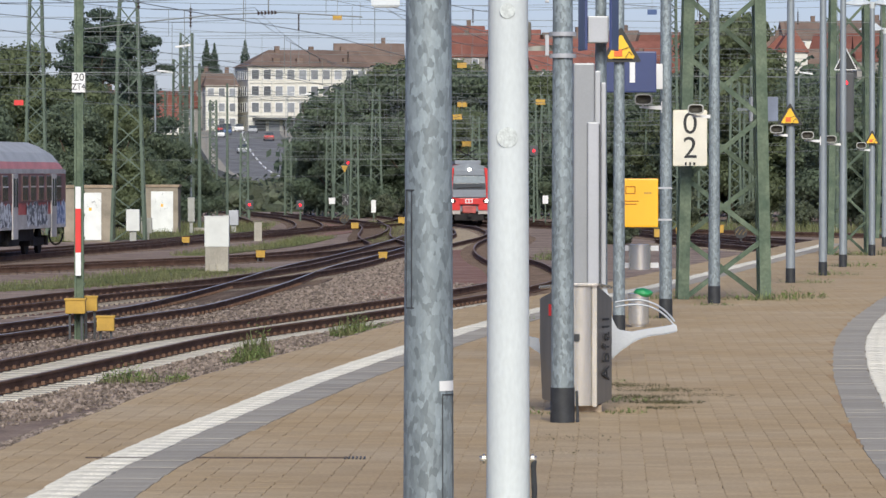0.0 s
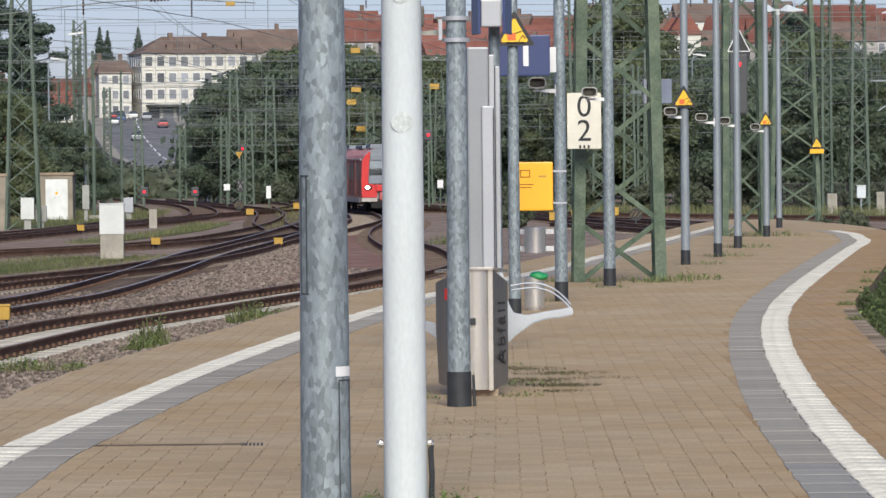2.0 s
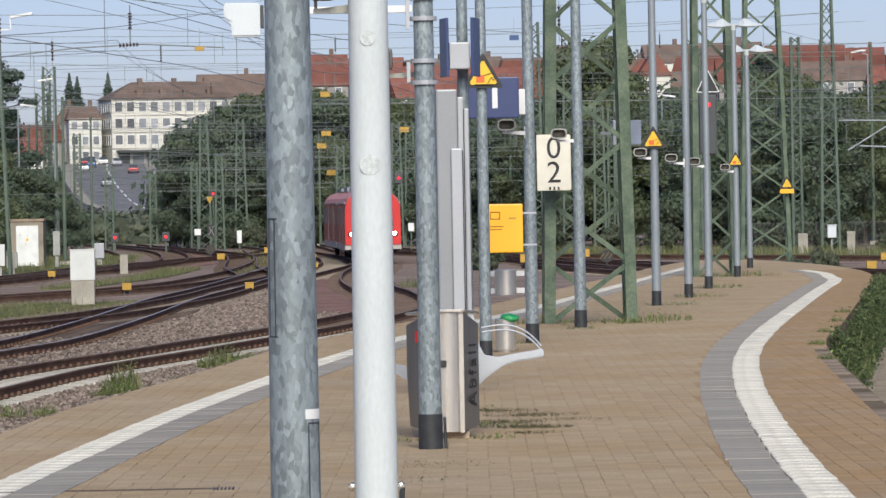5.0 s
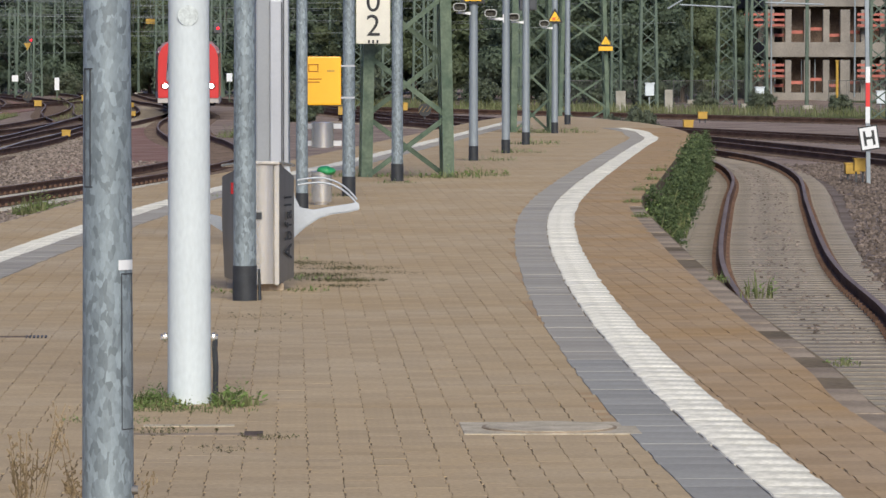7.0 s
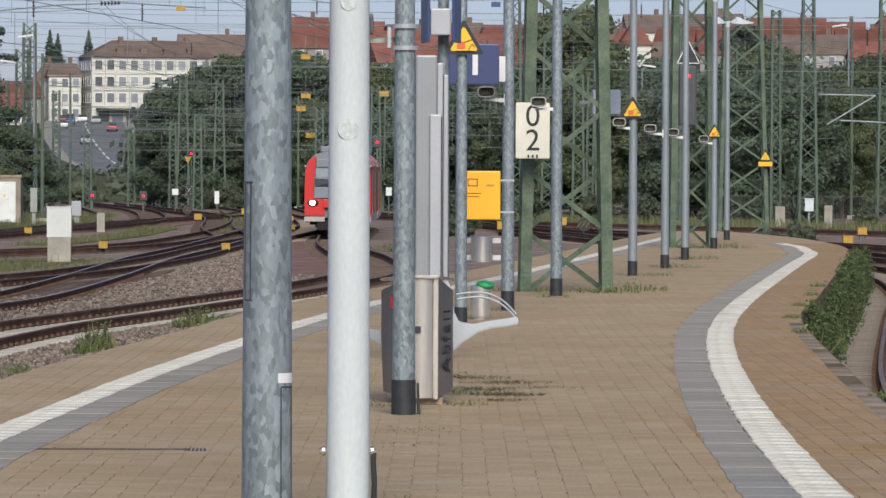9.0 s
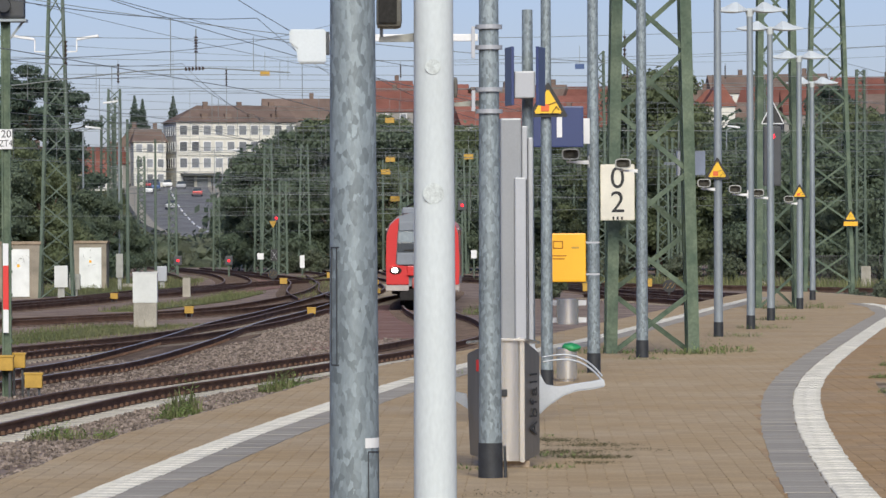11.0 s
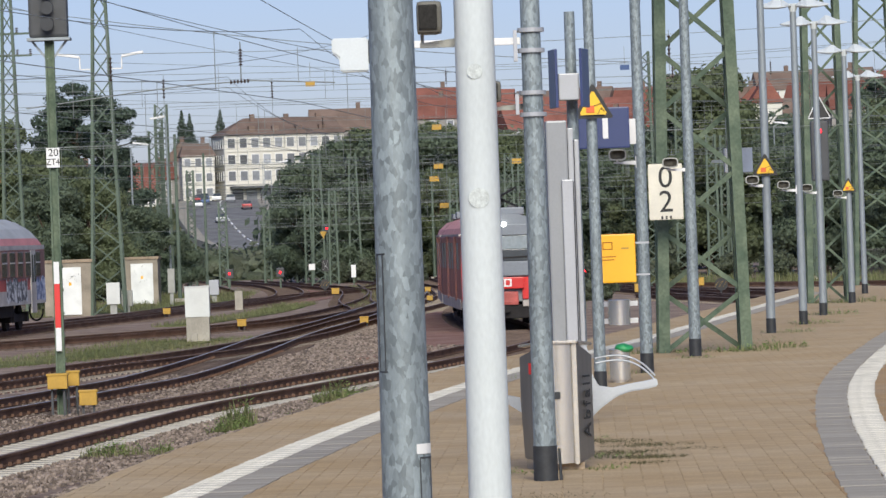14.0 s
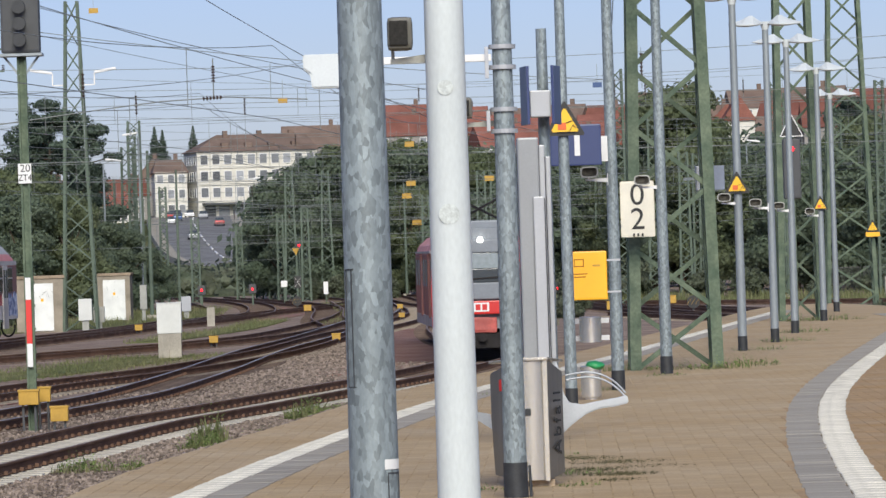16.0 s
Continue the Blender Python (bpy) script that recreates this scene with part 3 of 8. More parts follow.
def lamp_post(x, y, height, radius, material, band=0.31, head=True, label="galvanised lamp post with a black base band", taper=0.75, seg=20, floor=0.0):
    root = tagged(empty("lamp_post", x, y, floor), label, "lamp post", group="platform posts")
    bm = bmesh.new()
    rod(bm, (0, 0, 0), (0, 0, height), radius, radius * taper, seg)
    smooth_sides(part("pole", bm, material, root))
    if band:
        bm = bmesh.new()
        rod(bm, (0, 0, 0.0), (0, 0, band), radius + 0.005, radius + 0.004, seg)
        smooth_sides(part("base_band", bm, BLACK, root, "matt black base band"))
    if head:
        for s in (-1, 1):
            bm, rings = bmesh.new(), []
            for px, w, low, top in ((0.05, 0.10, 0.0, 0.03), (0.16, 0.26, -0.02, 0.10), (0.26, 0.32, -0.03, 0.18), (0.34, 0.32, -0.035, 0.17), (0.5, 0.26, -0.03, 0.09), (0.74, 0.10, 0.0, 0.02)):
                rings.append([bm.verts.new((s * px, py, height + pz)) for py, pz in ((-w, low), (w, low), (w, low + 0.025), (0.06, top), (-0.06, top), (-w, low + 0.025))])
            for p, q in zip(rings, rings[1:]):
                for j in range(6):
                    bm.faces.new((p[j], p[(j + 1) % 6], q[(j + 1) % 6], q[j]))
            bm.faces.new(rings[0]), bm.faces.new(rings[-1])
            bmesh.ops.recalc_face_normals(bm, faces=bm.faces)
            part("lamp_shade", bm, LAMP_WHITE, root, "pale winged lamp shade")
        bm = bmesh.new()
        rod(bm, (0, 0, height - 0.12), (0, 0, height + 0.05), radius * taper, 0.11, 12)
        part("lamp_neck", bm, LAMP_WHITE, root)
    return root


def smooth_sides(ob):
    bm = bmesh.new()
    bm.from_mesh(ob.data)
    bmesh.ops.split_edges(bm, edges=[e for e in bm.edges if any(abs(f.normal.z) > 0.5 for f in e.link_faces)])
    bm.to_mesh(ob.data)
    bm.free()
    for p in ob.data.polygons:
        p.use_smooth = abs(p.normal.z) < 0.5
    return ob


HORN = mat("weathered_grey_horn", (0.30, 0.30, 0.275), 0.6, 0, 0.15, 0.2, 0.02, 0.05)
HORN_INSIDE = mat("dark_horn_throat", (0.06, 0.055, 0.045), 0.7, 0, 0.2, 0.1, 0.02, 0.05)


def horn_speaker(x, y, z, reach, material=GREY_MID):
    """A horn loudspeaker on a short bracket; reach is the way to its post."""
    root = tagged(empty("loudspeaker", x, y, z), "grey horn loudspeaker on a post bracket", "loudspeaker", group="platform loudspeakers")
    def throat(rings, name, m):
        """A rounded-rectangle tube through rings of (y, half width, half height)."""
        bm, loops = bmesh.new(), []
        for y0, a, b in rings:
            loops.append([bm.verts.new((a * math.copysign(abs(math.cos(t)) ** 0.55, math.cos(t)), y0, b * math.copysign(abs(math.sin(t)) ** 0.55, math.sin(t))))
                          for t in [2 * math.pi * (j + 0.5) / 24 for j in range(24)]])
        for p, q in zip(loops, loops[1:]):
            for j in range(24):
                bm.faces.new((p[j], p[(j + 1) % 24], q[(j + 1) % 24], q[j]))
        bm.faces.new(loops[-1])
        bmesh.ops.recalc_face_normals(bm, faces=bm.faces)
        return part(name, bm, m, root)

    throat([(-0.12, 0.128, 0.082), (-0.135, 0.128, 0.082), (-0.135, 0.108, 0.062), (-0.12, 0.108, 0.062), (-0.119, 0.12, 0.075), (0.05, 0.075, 0.055), (0.16, 0.06, 0.05), (0.2, 0.05, 0.045)], "horn", HORN)
    throat([(-0.125, 0.11, 0.064), (-0.06, 0.05, 0.03), (-0.055, 0.01, 0.01)], "diaphragm", HORN_INSIDE)
    bm = bmesh.new()
    v = [bm.verts.new(p) for p in ((-0.05, 0.05, -0.10), (reach, 0.05, -0.085), (reach, 0.05, -0.15), (-0.05, 0.05, -0.12))]
    ext = bmesh.ops.extrude_face_region(bm, geom=[bm.faces.new(v)])
    bmesh.ops.translate(bm, verts=[q for q in ext["geom"] if isinstance(q, bmesh.types.BMVert)], vec=(0, 0.04, 0))
    bmesh.ops.recalc_face_normals(bm, faces=bm.faces)
    box(bm, 0, 0.07, -0.11, 0.03, 0.03, 0.08), box(bm, reach - 0.015, 0.07, -0.19, 0.045, 0.06, 0.17, 0.008)
    part("bracket", bm, WHITE, root, "pale wedge bracket")
    return root


POSTS = [(3.17, 67.2, 7.0, 0.093), (4.31, 74.9, 7.2, 0.095), (6.58, 89.1, 6.7, 0.088), (7.73, 95.7, 6.5, 0.085), (8.89, 104.5, 6.5, 0.085), (10.89, 119.3, 6.4, 0.085),
         (12.6, 134, 6.2, 0.085)]
near_post = lamp_post(-0.078, 18.2, 7.0, 0.117, ZINC, 0, taper=0.7, seg=40, label="tall galvanised lamp post with blotchy zinc and a black base", floor=0.287)
near_post.scale = (0.86, 0.86, 0.86)
bm = bmesh.new()
rod(bm, (0, 0, -0.334), (0, 0, 0.034), 0.1225, 0.1215, 40)
smooth_sides(part("base_band", bm, BLACK, near_post, "matt black base band"))
def seam(post, radius, name, a0, a1, z0, z1):
    """The dark outline of a cover set flush into a round post."""
    bm = bmesh.new()
    for a in (a0, a1):
        w = radians(a)
        box(bm, math.sin(w) * radius, -math.cos(w) * radius, z0, 0.005, 0.006, z1 - z0, turn=Matrix.Rotation(w, 3, "Z"))
    for z in (z0, z1):
        for a in np.arange(a0, a1, 7):
            w = radians(a + 3.5)
            box(bm, math.sin(w) * radius, -math.cos(w) * radius, z, 0.016, 0.006, 0.006, turn=Matrix.Rotation(w, 3, "Z"))
    part(name, bm, GREY_DARK, post, "thin dark seam of a flush cover")


seam(near_post, 0.1125, "door_seam", 34, 72, 0.36, 1.06)
seam(near_post, 0.1085, "cover_seam", -66, -44, 1.45, 1.98)
bm = bmesh.new()
arc = [radians(a) for a in range(26, 80, 6)]
ring = [[bm.verts.new((math.sin(w) * r, -math.cos(w) * r, z)) for w in arc] for r, z in ((0.1125, 1.08), (0.1165, 1.08), (0.1165, 1.125), (0.1125, 1.125))]
for p, q in zip(ring, ring[1:] + ring[:1]):
    for i in range(len(arc) - 1):
        bm.faces.new((p[i], p[i + 1], q[i + 1], q[i]))
bmesh.ops.recalc_face_normals(bm, faces=bm.faces)
part("paper_label", bm, WHITE, near_post, "small torn white sticker")
bm = bmesh.new()
rod(bm, (0.105, -0.03, 0.085), (0.135, -0.03, 0.085), 0.022, 0.02, 10)
part("bolt", bm, STEEL_DARK, near_post, "dark earth bolt")
white_post = lamp_post(0.36, 27.5, 7.0, 0.128, WHITE_POLE, 0, taper=0.8, seg=40, label="tall white-painted lamp post with side bolts")
for s in (-1, 1):
    bm = bmesh.new()
    rod(bm, (s * 0.12, 0, 0.385), (s * 0.158, 0, 0.385), 0.015, 0.015, 10)
    rod(bm, (s * 0.135, 0, 0.385), (s * 0.15, 0, 0.385), 0.028, 0.028, 14)
    rod(bm, (s * 0.156, 0, 0.385), (s * 0.168, 0, 0.385), 0.022, 0.016, 6)
    part("bolt", bm, STEEL, white_post, "steel side bolt")
bm = bmesh.new()
for a, b in (((0.15, -0.01, 0.0), (0.155, -0.01, 0.2)), ((0.155, -0.01, 0.2), (0.148, -0.01, 0.33)), ((0.148, -0.01, 0.33), (0.152, -0.01, 0.375))):
    rod(bm, a, b, 0.017, 0.016, 8)
part("cable", bm, BLACK, white_post, "black rubber earth cable")
RESIDUE = mat("sticker_residue", (0.51, 0.545, 0.53), 0.9, 0, 0.2, 0.03, 0.01, 0.2)
for cz, r in ((2.27, 0.06), (3.01, 0.045)):
    bm = bmesh.new()
    bmesh.ops.create_cone(bm, cap_ends=True, segments=24, radius1=r, radius2=r, depth=0.004,
                          matrix=Matrix.Translation((-0.006, -0.120, cz)) @ Matrix.Rotation(radians(90), 4, "X"))
    part("sticker_trace", bm, RESIDUE, white_post, "worn round sticker trace")
bin_post = lamp_post(0.97, 38.88, 7.0, 0.097, ZINC, 0.29, taper=0.7, seg=32, label="galvanised lamp post with black base beside the litter bin")
for z in (3.72, 3.55, 3.2, 3.02):
    bm = bmesh.new()
    rod(bm, (0, 0, z), (0, 0, z + 0.035), 0.112, 0.112, 24)
    part("clamp", bm, PANEL_LIGHT, bin_post, "pale metal clamp band")
for z, h in ((3.48, 0.26), (3.04, 0.17)):
    bm = bmesh.new()
    box(bm, -0.13, 0, z, 0.03, 0.1, h)
    part("clamp_plate", bm, PANEL_LIGHT, bin_post)
bm = bmesh.new()
rod(bm, (0.125, 0, 0), (0.118, 0.03, 0.26), 0.014, 0.012, 8)
part("cable", bm, BLACK, bin_post, "black earth cable")
for x, y, h, r in POSTS:
    lamp_post(x, y, h, r, ZINC if y < 80 else ZINC_FAR, 0.28, seg=16)
lamp_post(2.23, 60.0, 7.0, 0.078, ZINC, 0.26, seg=16)
lamp_post(1.66, 50.0, 4.4, 0.075, ZINC, 0, head=False, label="galvanised post carrying a display box", seg=16)
for x, y, z, reach in ((2.84, 67.1, 3.13, 0.3), (4.0, 74.8, 3.1, 0.3), (6.3, 89, 2.92, 0.27), (7.4, 95.6, 2.86, 0.3), (8.6, 104.4, 2.85, 0.28),
                       (10.6, 119.2, 2.8, 0.28)):
    horn_speaker(x, y, z, reach, GREY_DARK if x < 1 else GREY_MID)


def box_speaker(x, y, z, reach, w, h):
    """A rounded box loudspeaker with a hollow front, on a tapered arm."""
    root = tagged(empty("loudspeaker", x, y, z), "dark rounded box loudspeaker on a tapered arm", "loudspeaker", group="platform loudspeakers")
    bm = bmesh.new()
    box(bm, 0, 0.1, -h / 2, w, 0.3, h, w * 0.24)
    part("housing", bm, mat("dark_brown_housing", (0.085, 0.08, 0.065), 0.5, 0, 0.15, 0.2, 0.02, 0.05), root)
    bm = bmesh.new()
    box(bm, -w * 0.06, -0.055, -h * 0.38, w * 0.72, 0.02, h * 0.76, 0.008)
    part("grille", bm, UNDERSIDE, root)
    bm = bmesh.new()
    v = [bm.verts.new(p) for p in ((-w * 0.4, 0.1, -h * 0.78), (reach, 0.1, -h * 0.62), (reach, 0.1, -h * 0.92), (-w * 0.4, 0.1, -h * 0.92))]
    ext = bmesh.ops.extrude_face_region(bm, geom=[bm.faces.new(v)])
    bmesh.ops.translate(bm, verts=[q for q in ext["geom"] if isinstance(q, bmesh.types.BMVert)], vec=(0, 0.05, 0))
    bmesh.ops.recalc_face_normals(bm, faces=bm.faces)
    bar(bm, (-w * 0.3, 0.12, -h * 0.8), (-w * 0.3, 0.12, -h * 0.4), 0.02)
    part("arm", bm, GREY_MID, root)


UNDERSIDE = mat("dark_grille", (0.02, 0.019, 0.017), 0.7, 0, 0.3, 0.02, 0.004, 0.2)
box_speaker(0.10, 27.5, 3.34, 0.2, 0.15, 0.19)
box_speaker(0.64, 38.9, 3.24, 0.26, 0.14, 0.17)


def camera_box():
    root = tagged(empty("equipment_box", -0.52, 38.88, 3.62), "white equipment box on a long white post arm", "equipment box")
    bm = bmesh.new()
    vs = [(-0.16, 0.10), (0.14, 0.10), (0.14, -0.18), (-0.09, -0.18), (-0.105, -0.06), (-0.16, -0.02)]
    f = bm.faces.new([bm.verts.new((x, -0.1, z)) for x, z in vs])
    ext = bmesh.ops.extrude_face_region(bm, geom=[f])
    bmesh.ops.translate(bm, verts=[v for v in ext["geom"] if isinstance(v, bmesh.types.BMVert)], vec=(0, 0.2, 0))
    bmesh.ops.bevel(bm, geom=bm.edges[:], offset=0.012, segments=2, affect="EDGES")
    part("housing", bm, LAMP_WHITE, root)
    bm = bmesh.new()
    box(bm, 0.77, 0, 0.0, 1.26, 0.05, 0.06, 0.008)
    part("arm", bm, WHITE, root)
    bm = bmesh.new()
    box(bm, 0.155, 0, -0.11, 0.03, 0.12, 0.19, 0.006)
    part("mounting_plate", bm, GREY_DARK, root)


camera_box()


def tube(name, pts, radius, material, parent):
    cu = bpy.data.curves.new(name, "CURVE")
    cu.dimensions, cu.bevel_depth, cu.bevel_resolution = "3D", radius, 2
    sp = cu.splines.new("POLY")
    sp.points.add(len(pts) - 1)
    for p, q in zip(sp.points, pts):
        p.co = (*q, 1)
    tmp = new("tmp", cu)
    me = bpy.data.meshes.new_from_object(tmp)
    bpy.data.objects.remove(tmp)
    return mesh_object(name, me, material, parent)


# ---- furniture on the platform ----
def litter_bin():
    root = tagged(empty("litter_bin", 1.15, 40.75, 0, 0), "tall stainless steel litter bin with dark lettered sides", "litter bin")
    bm = bmesh.new()
    box(bm, 0, 0, 0, 0.4, 0.42, 0.06)
    part("plinth", bm, KERB, root)

    def panel(name, pts, depth, material, label=""):
        bm = bmesh.new()
        f = bm.faces.new([bm.verts.new(p) for p in pts])
        ext = bmesh.ops.extrude_face_region(bm, geom=[f])
        bmesh.ops.translate(bm, verts=[v for v in ext["geom"] if isinstance(v, bmesh.types.BMVert)], vec=depth)
        bmesh.ops.recalc_face_normals(bm, faces=bm.faces)
        bmesh.ops.bevel(bm, geom=bm.edges[:], offset=0.006, segments=2, affect="EDGES")
        return part(name, bm, material, root, label)

    bm = bmesh.new()
    foot = [(-0.12 + 0.24 * i / 12, -0.318 - 0.03 * (1 - (2 * i / 12 - 1) ** 2)) for i in range(13)] + [(0.14, 0.18), (-0.12, 0.18)]
    ext = bmesh.ops.extrude_face_region(bm, geom=[bm.faces.new([bm.verts.new((px, py, 0.06)) for px, py in foot])])
    bmesh.ops.translate(bm, verts=[v for v in ext["geom"] if isinstance(v, bmesh.types.BMVert)], vec=(0, 0, 1.03))
    bmesh.ops.recalc_face_normals(bm, faces=bm.faces)
    smooth_sides(part("body", bm, STEEL, root, "bright brushed steel front"))
    side = panel("side_panel", [(0.155, -0.33, 0.06), (0.30, 0.10, 0.10), (0.30, 0.10, 0.98), (0.155, -0.33, 1.10)], (-0.03, 0.12, 0), STEEL_DARK, "dark brushed side lettered in black")
    panel("side_panel", [(-0.33, 0.05, 0.98), (-0.33, 0.05, 0.55), (-0.31, 0.05, 0.10), (-0.13, -0.3, 0.06), (-0.13, -0.3, 1.09)], (0.03, 0.12, 0), STEEL_DARK, "dark brushed side with a red mark")
    panel("corner_post", [(0.115, -0.335, 0.05), (0.155, -0.335, 0.05), (0.155, -0.335, 1.10), (0.115, -0.335, 1.10)], (0, 0.06, 0), STEEL)
    panel("lid", [(-0.16, -0.385, 1.095), (0.16, -0.385, 1.095), (0.31, 0.12, 1.06), (-0.34, 0.12, 1.06)], (0, 0, 0.025), STEEL, "thin folded steel lid")
    bm = bmesh.new()
    box(bm, -0.045, -0.36, 0.62, 0.10, 0.03, 0.06, 0.004)
    part("slot", bm, BLACK, root, "black ash slot")
    bm = bmesh.new()
    box(bm, -0.235, -0.115, 0.83, 0.07, 0.01, 0.10, turn=Matrix.Rotation(radians(-60), 3, "Z"))
    part("red_mark", bm, RED, root, "small red sticker")
    w = math.degrees(math.atan2(0.43, 0.145))
    cu = bpy.data.curves.new("lettering", "FONT")
    cu.body, cu.size, cu.align_x, cu.align_y, cu.extrude, cu.space_character = "Abfall", 0.19, "LEFT", "CENTER", 0.003, 1.25
    tmp = new("tmp", cu)
    me = bpy.data.meshes.new_from_object(tmp)
    bpy.data.objects.remove(tmp)
    u, n = Vector((0.145, 0.43, 0)).normalized(), Vector((0.43, -0.145, 0)).normalized()
    basis = Matrix(((0, -u.x * 1.5, n.x, 0.232 + n.x * 0.012), (0, -u.y * 1.5, n.y, -0.11 + n.y * 0.012), (1, 0, 0, 0.27), (0, 0, 0, 1)))
    me.transform(basis)
    mesh_object("lettering", me, BLACK_INK, root)
    return root


litter_bin()


def bench_arm():
    """The cast end of a leaning bench, with its bent tube rail."""
    root = tagged(empty("platform_bench", 1.45, 41.6, 0), "light grey cast metal bench with bent tube rails", "bench")
    bm = bmesh.new()
    upper = [(-0.03, 1.08), (0.01, 0.95), (0.03, 0.78), (0.08, 0.68), (0.20, 0.66), (0.36, 0.69), (0.50, 0.71), (0.60, 0.73)]
    lower = [(0.61, 0.66), (0.50, 0.635), (0.36, 0.62), (0.24, 0.58), (0.12, 0.50), (0.02, 0.41), (-0.05, 0.30), (-0.09, 0.0), (-0.16, 0.0)]
    f = bm.faces.new([bm.verts.new((x, 0, z)) for x, z in upper + lower])
    ext = bmesh.ops.extrude_face_region(bm, geom=[f])
    bmesh.ops.translate(bm, verts=[v for v in ext["geom"] if isinstance(v, bmesh.types.BMVert)], vec=(0, 0.08, 0))
    bmesh.ops.recalc_face_normals(bm, faces=bm.faces)
    bmesh.ops.bevel(bm, geom=bm.edges[:], offset=0.01, segments=2, affect="EDGES")
    part("bench_end", bm, CASTING, root)
    for k, dz in enumerate((0.0, 0.05)):
        pts = [(0.06 + 0.53 * t, 0.04 + 0.08 * k, 0.88 + dz * 0.8 + 0.05 * math.sin(t * 1.9) - 0.22 * t ** 3) for t in [i / 15 for i in range(16)]]
        tube("rail", pts, 0.009, CASTING, root)
    bm = bmesh.new()
    f = bm.faces.new([bm.verts.new(p) for p in ((-0.90, 0, 0.66), (-0.62, 0, 0.60), (-0.60, 0, 0.46), (-0.75, 0, 0.56))])
    ext = bmesh.ops.extrude_face_region(bm, geom=[f])
    bmesh.ops.translate(bm, verts=[v for v in ext["geom"] if isinstance(v, bmesh.types.BMVert)], vec=(0, 0.08, 0))
    bmesh.ops.recalc_face_normals(bm, faces=bm.faces)
    part("bench_end", bm, CASTING, root)


bench_arm()


def info_column():
    root = tagged(empty("information_column", 1.47, 49.0, 0), "tall grey enamel information column", "information column")
    bm = bmesh.new()
    box(bm, -0.02, 0.2, 0, 0.22, 0.5, 3.22, 0.02)
    part("cabinet", bm, PANEL, root)
    bm = bmesh.new()
    box(bm, 0.125, 0.25, 0, 0.06, 0.4, 3.14, 0.012)
    box(bm, 0.19, 0.3, 0, 0.05, 0.3, 3.02, 0.012)
    part("side_fin", bm, PANEL_LIGHT, root, "lighter grey folded fins")
    bm = bmesh.new()
    box(bm, 0.075, -0.08, 0, 0.115, 0.06, 2.6, 0.012)
    part("cable_duct", bm, PANEL_LIGHT, root, "lighter grey front duct")
    bm = bmesh.new()
    box(bm, 0.138, -0.08, 0, 0.012, 0.05, 2.58)
    part("seal", bm, BLACK, root, "black rubber seal")
    root = tagged(empty("display_box", 1.66, 49.9, 3.4), "grey display box between two navy panels", "display box")
    bm = bmesh.new()
    box(bm, -0.04, -0.15, 0.05, 0.22, 0.3, 0.28, 0.012)
    part("body", bm, PANEL_LIGHT, root)
    for x, s in ((-0.2, 8), (0.13, -12)):
        bm = bmesh.new()
        box(bm, x, -0.18, -0.03, 0.03, 0.42, 0.62, 0.006, turn=Matrix.Rotation(radians(s), 3, "Z"))
        part("side_plate", bm, BLUE, root, "navy blue side plate")


info_column()


SIGN_RED = mat("orange_red_sign_ink", (0.66, 0.12, 0.02), 0.5, 0, 0.1, 0.2, 0.02, 0)


def triangle_sign(x, y, z, side, plate=False):
    """A yellow warning triangle with a dark rim, its foot at z."""
    root = tagged(empty("warning_sign", x, y, z), "yellow triangular warning sign with black rim", "warning sign", group="warning signs")
    h = side * 0.87
    for name, k, m, dy in (("rim", 1.0, BLACK_INK, 0.0), ("face", 0.70, SIGN_YELLOW, -0.008)):
        bm = bmesh.new()
        c = h / 3
        pts = [(-side / 2 * k, c - c * k), (side / 2 * k, c - c * k), (0, c + 2 * c * k)]
        f = bm.faces.new([bm.verts.new((px, dy, pz)) for px, pz in pts])
        ext = bmesh.ops.extrude_face_region(bm, geom=[f])
        bmesh.ops.translate(bm, verts=[v for v in ext["geom"] if isinstance(v, bmesh.types.BMVert)], vec=(0, 0.012, 0))
        bmesh.ops.recalc_face_normals(bm, faces=bm.faces)
        bmesh.ops.bevel(bm, geom=[e for e in bm.edges if abs(e.verts[0].co.y - e.verts[1].co.y) > 0.005], offset=side * 0.04, segments=3, affect="EDGES")
        part(name, bm, m, root)
    bm = bmesh.new()
    if plate:
        for s in (-0.07, 0.07):
            bar(bm, (s * side * 1.6, -0.012, h * 0.12), (s * side * 0.7, -0.012, h * 0.55), side * 0.06, 0.006)
    else:
        box(bm, -side * 0.07, -0.012, h * 0.16, side * 0.2, 0.006, h * 0.2)
    part("pictogram", bm, SIGN_RED if not plate else BLACK_INK, root)
    bm = bmesh.new()
    if plate:
        box(bm, 0, 0, -h * 0.42, side, 0.014, h * 0.36, 0.004)
        part("lower_plate", bm, ORANGE, root)
    else:
        for a, b in (((0.10, 0.12), (0.2, 0.3)), ((0.2, 0.3), (0.27, 0.2)), ((0.02, 0.35), (0.2, 0.42)), ((-0.2, 0.1), (0.26, 0.1))):
            bm = bmesh.new()
            bar(bm, (a[0] * side, -0.013, a[1] * h), (b[0] * side, -0.013, b[1] * h), side * 0.05, 0.006)
            part("figure_bar", bm, BLACK_INK, root)


triangle_sign(2.25, 59.88, 3.49, 0.53)
triangle_sign(6.56, 88.98, 2.99, 0.5)
triangle_sign(10.88, 119.18, 2.82, 0.43)


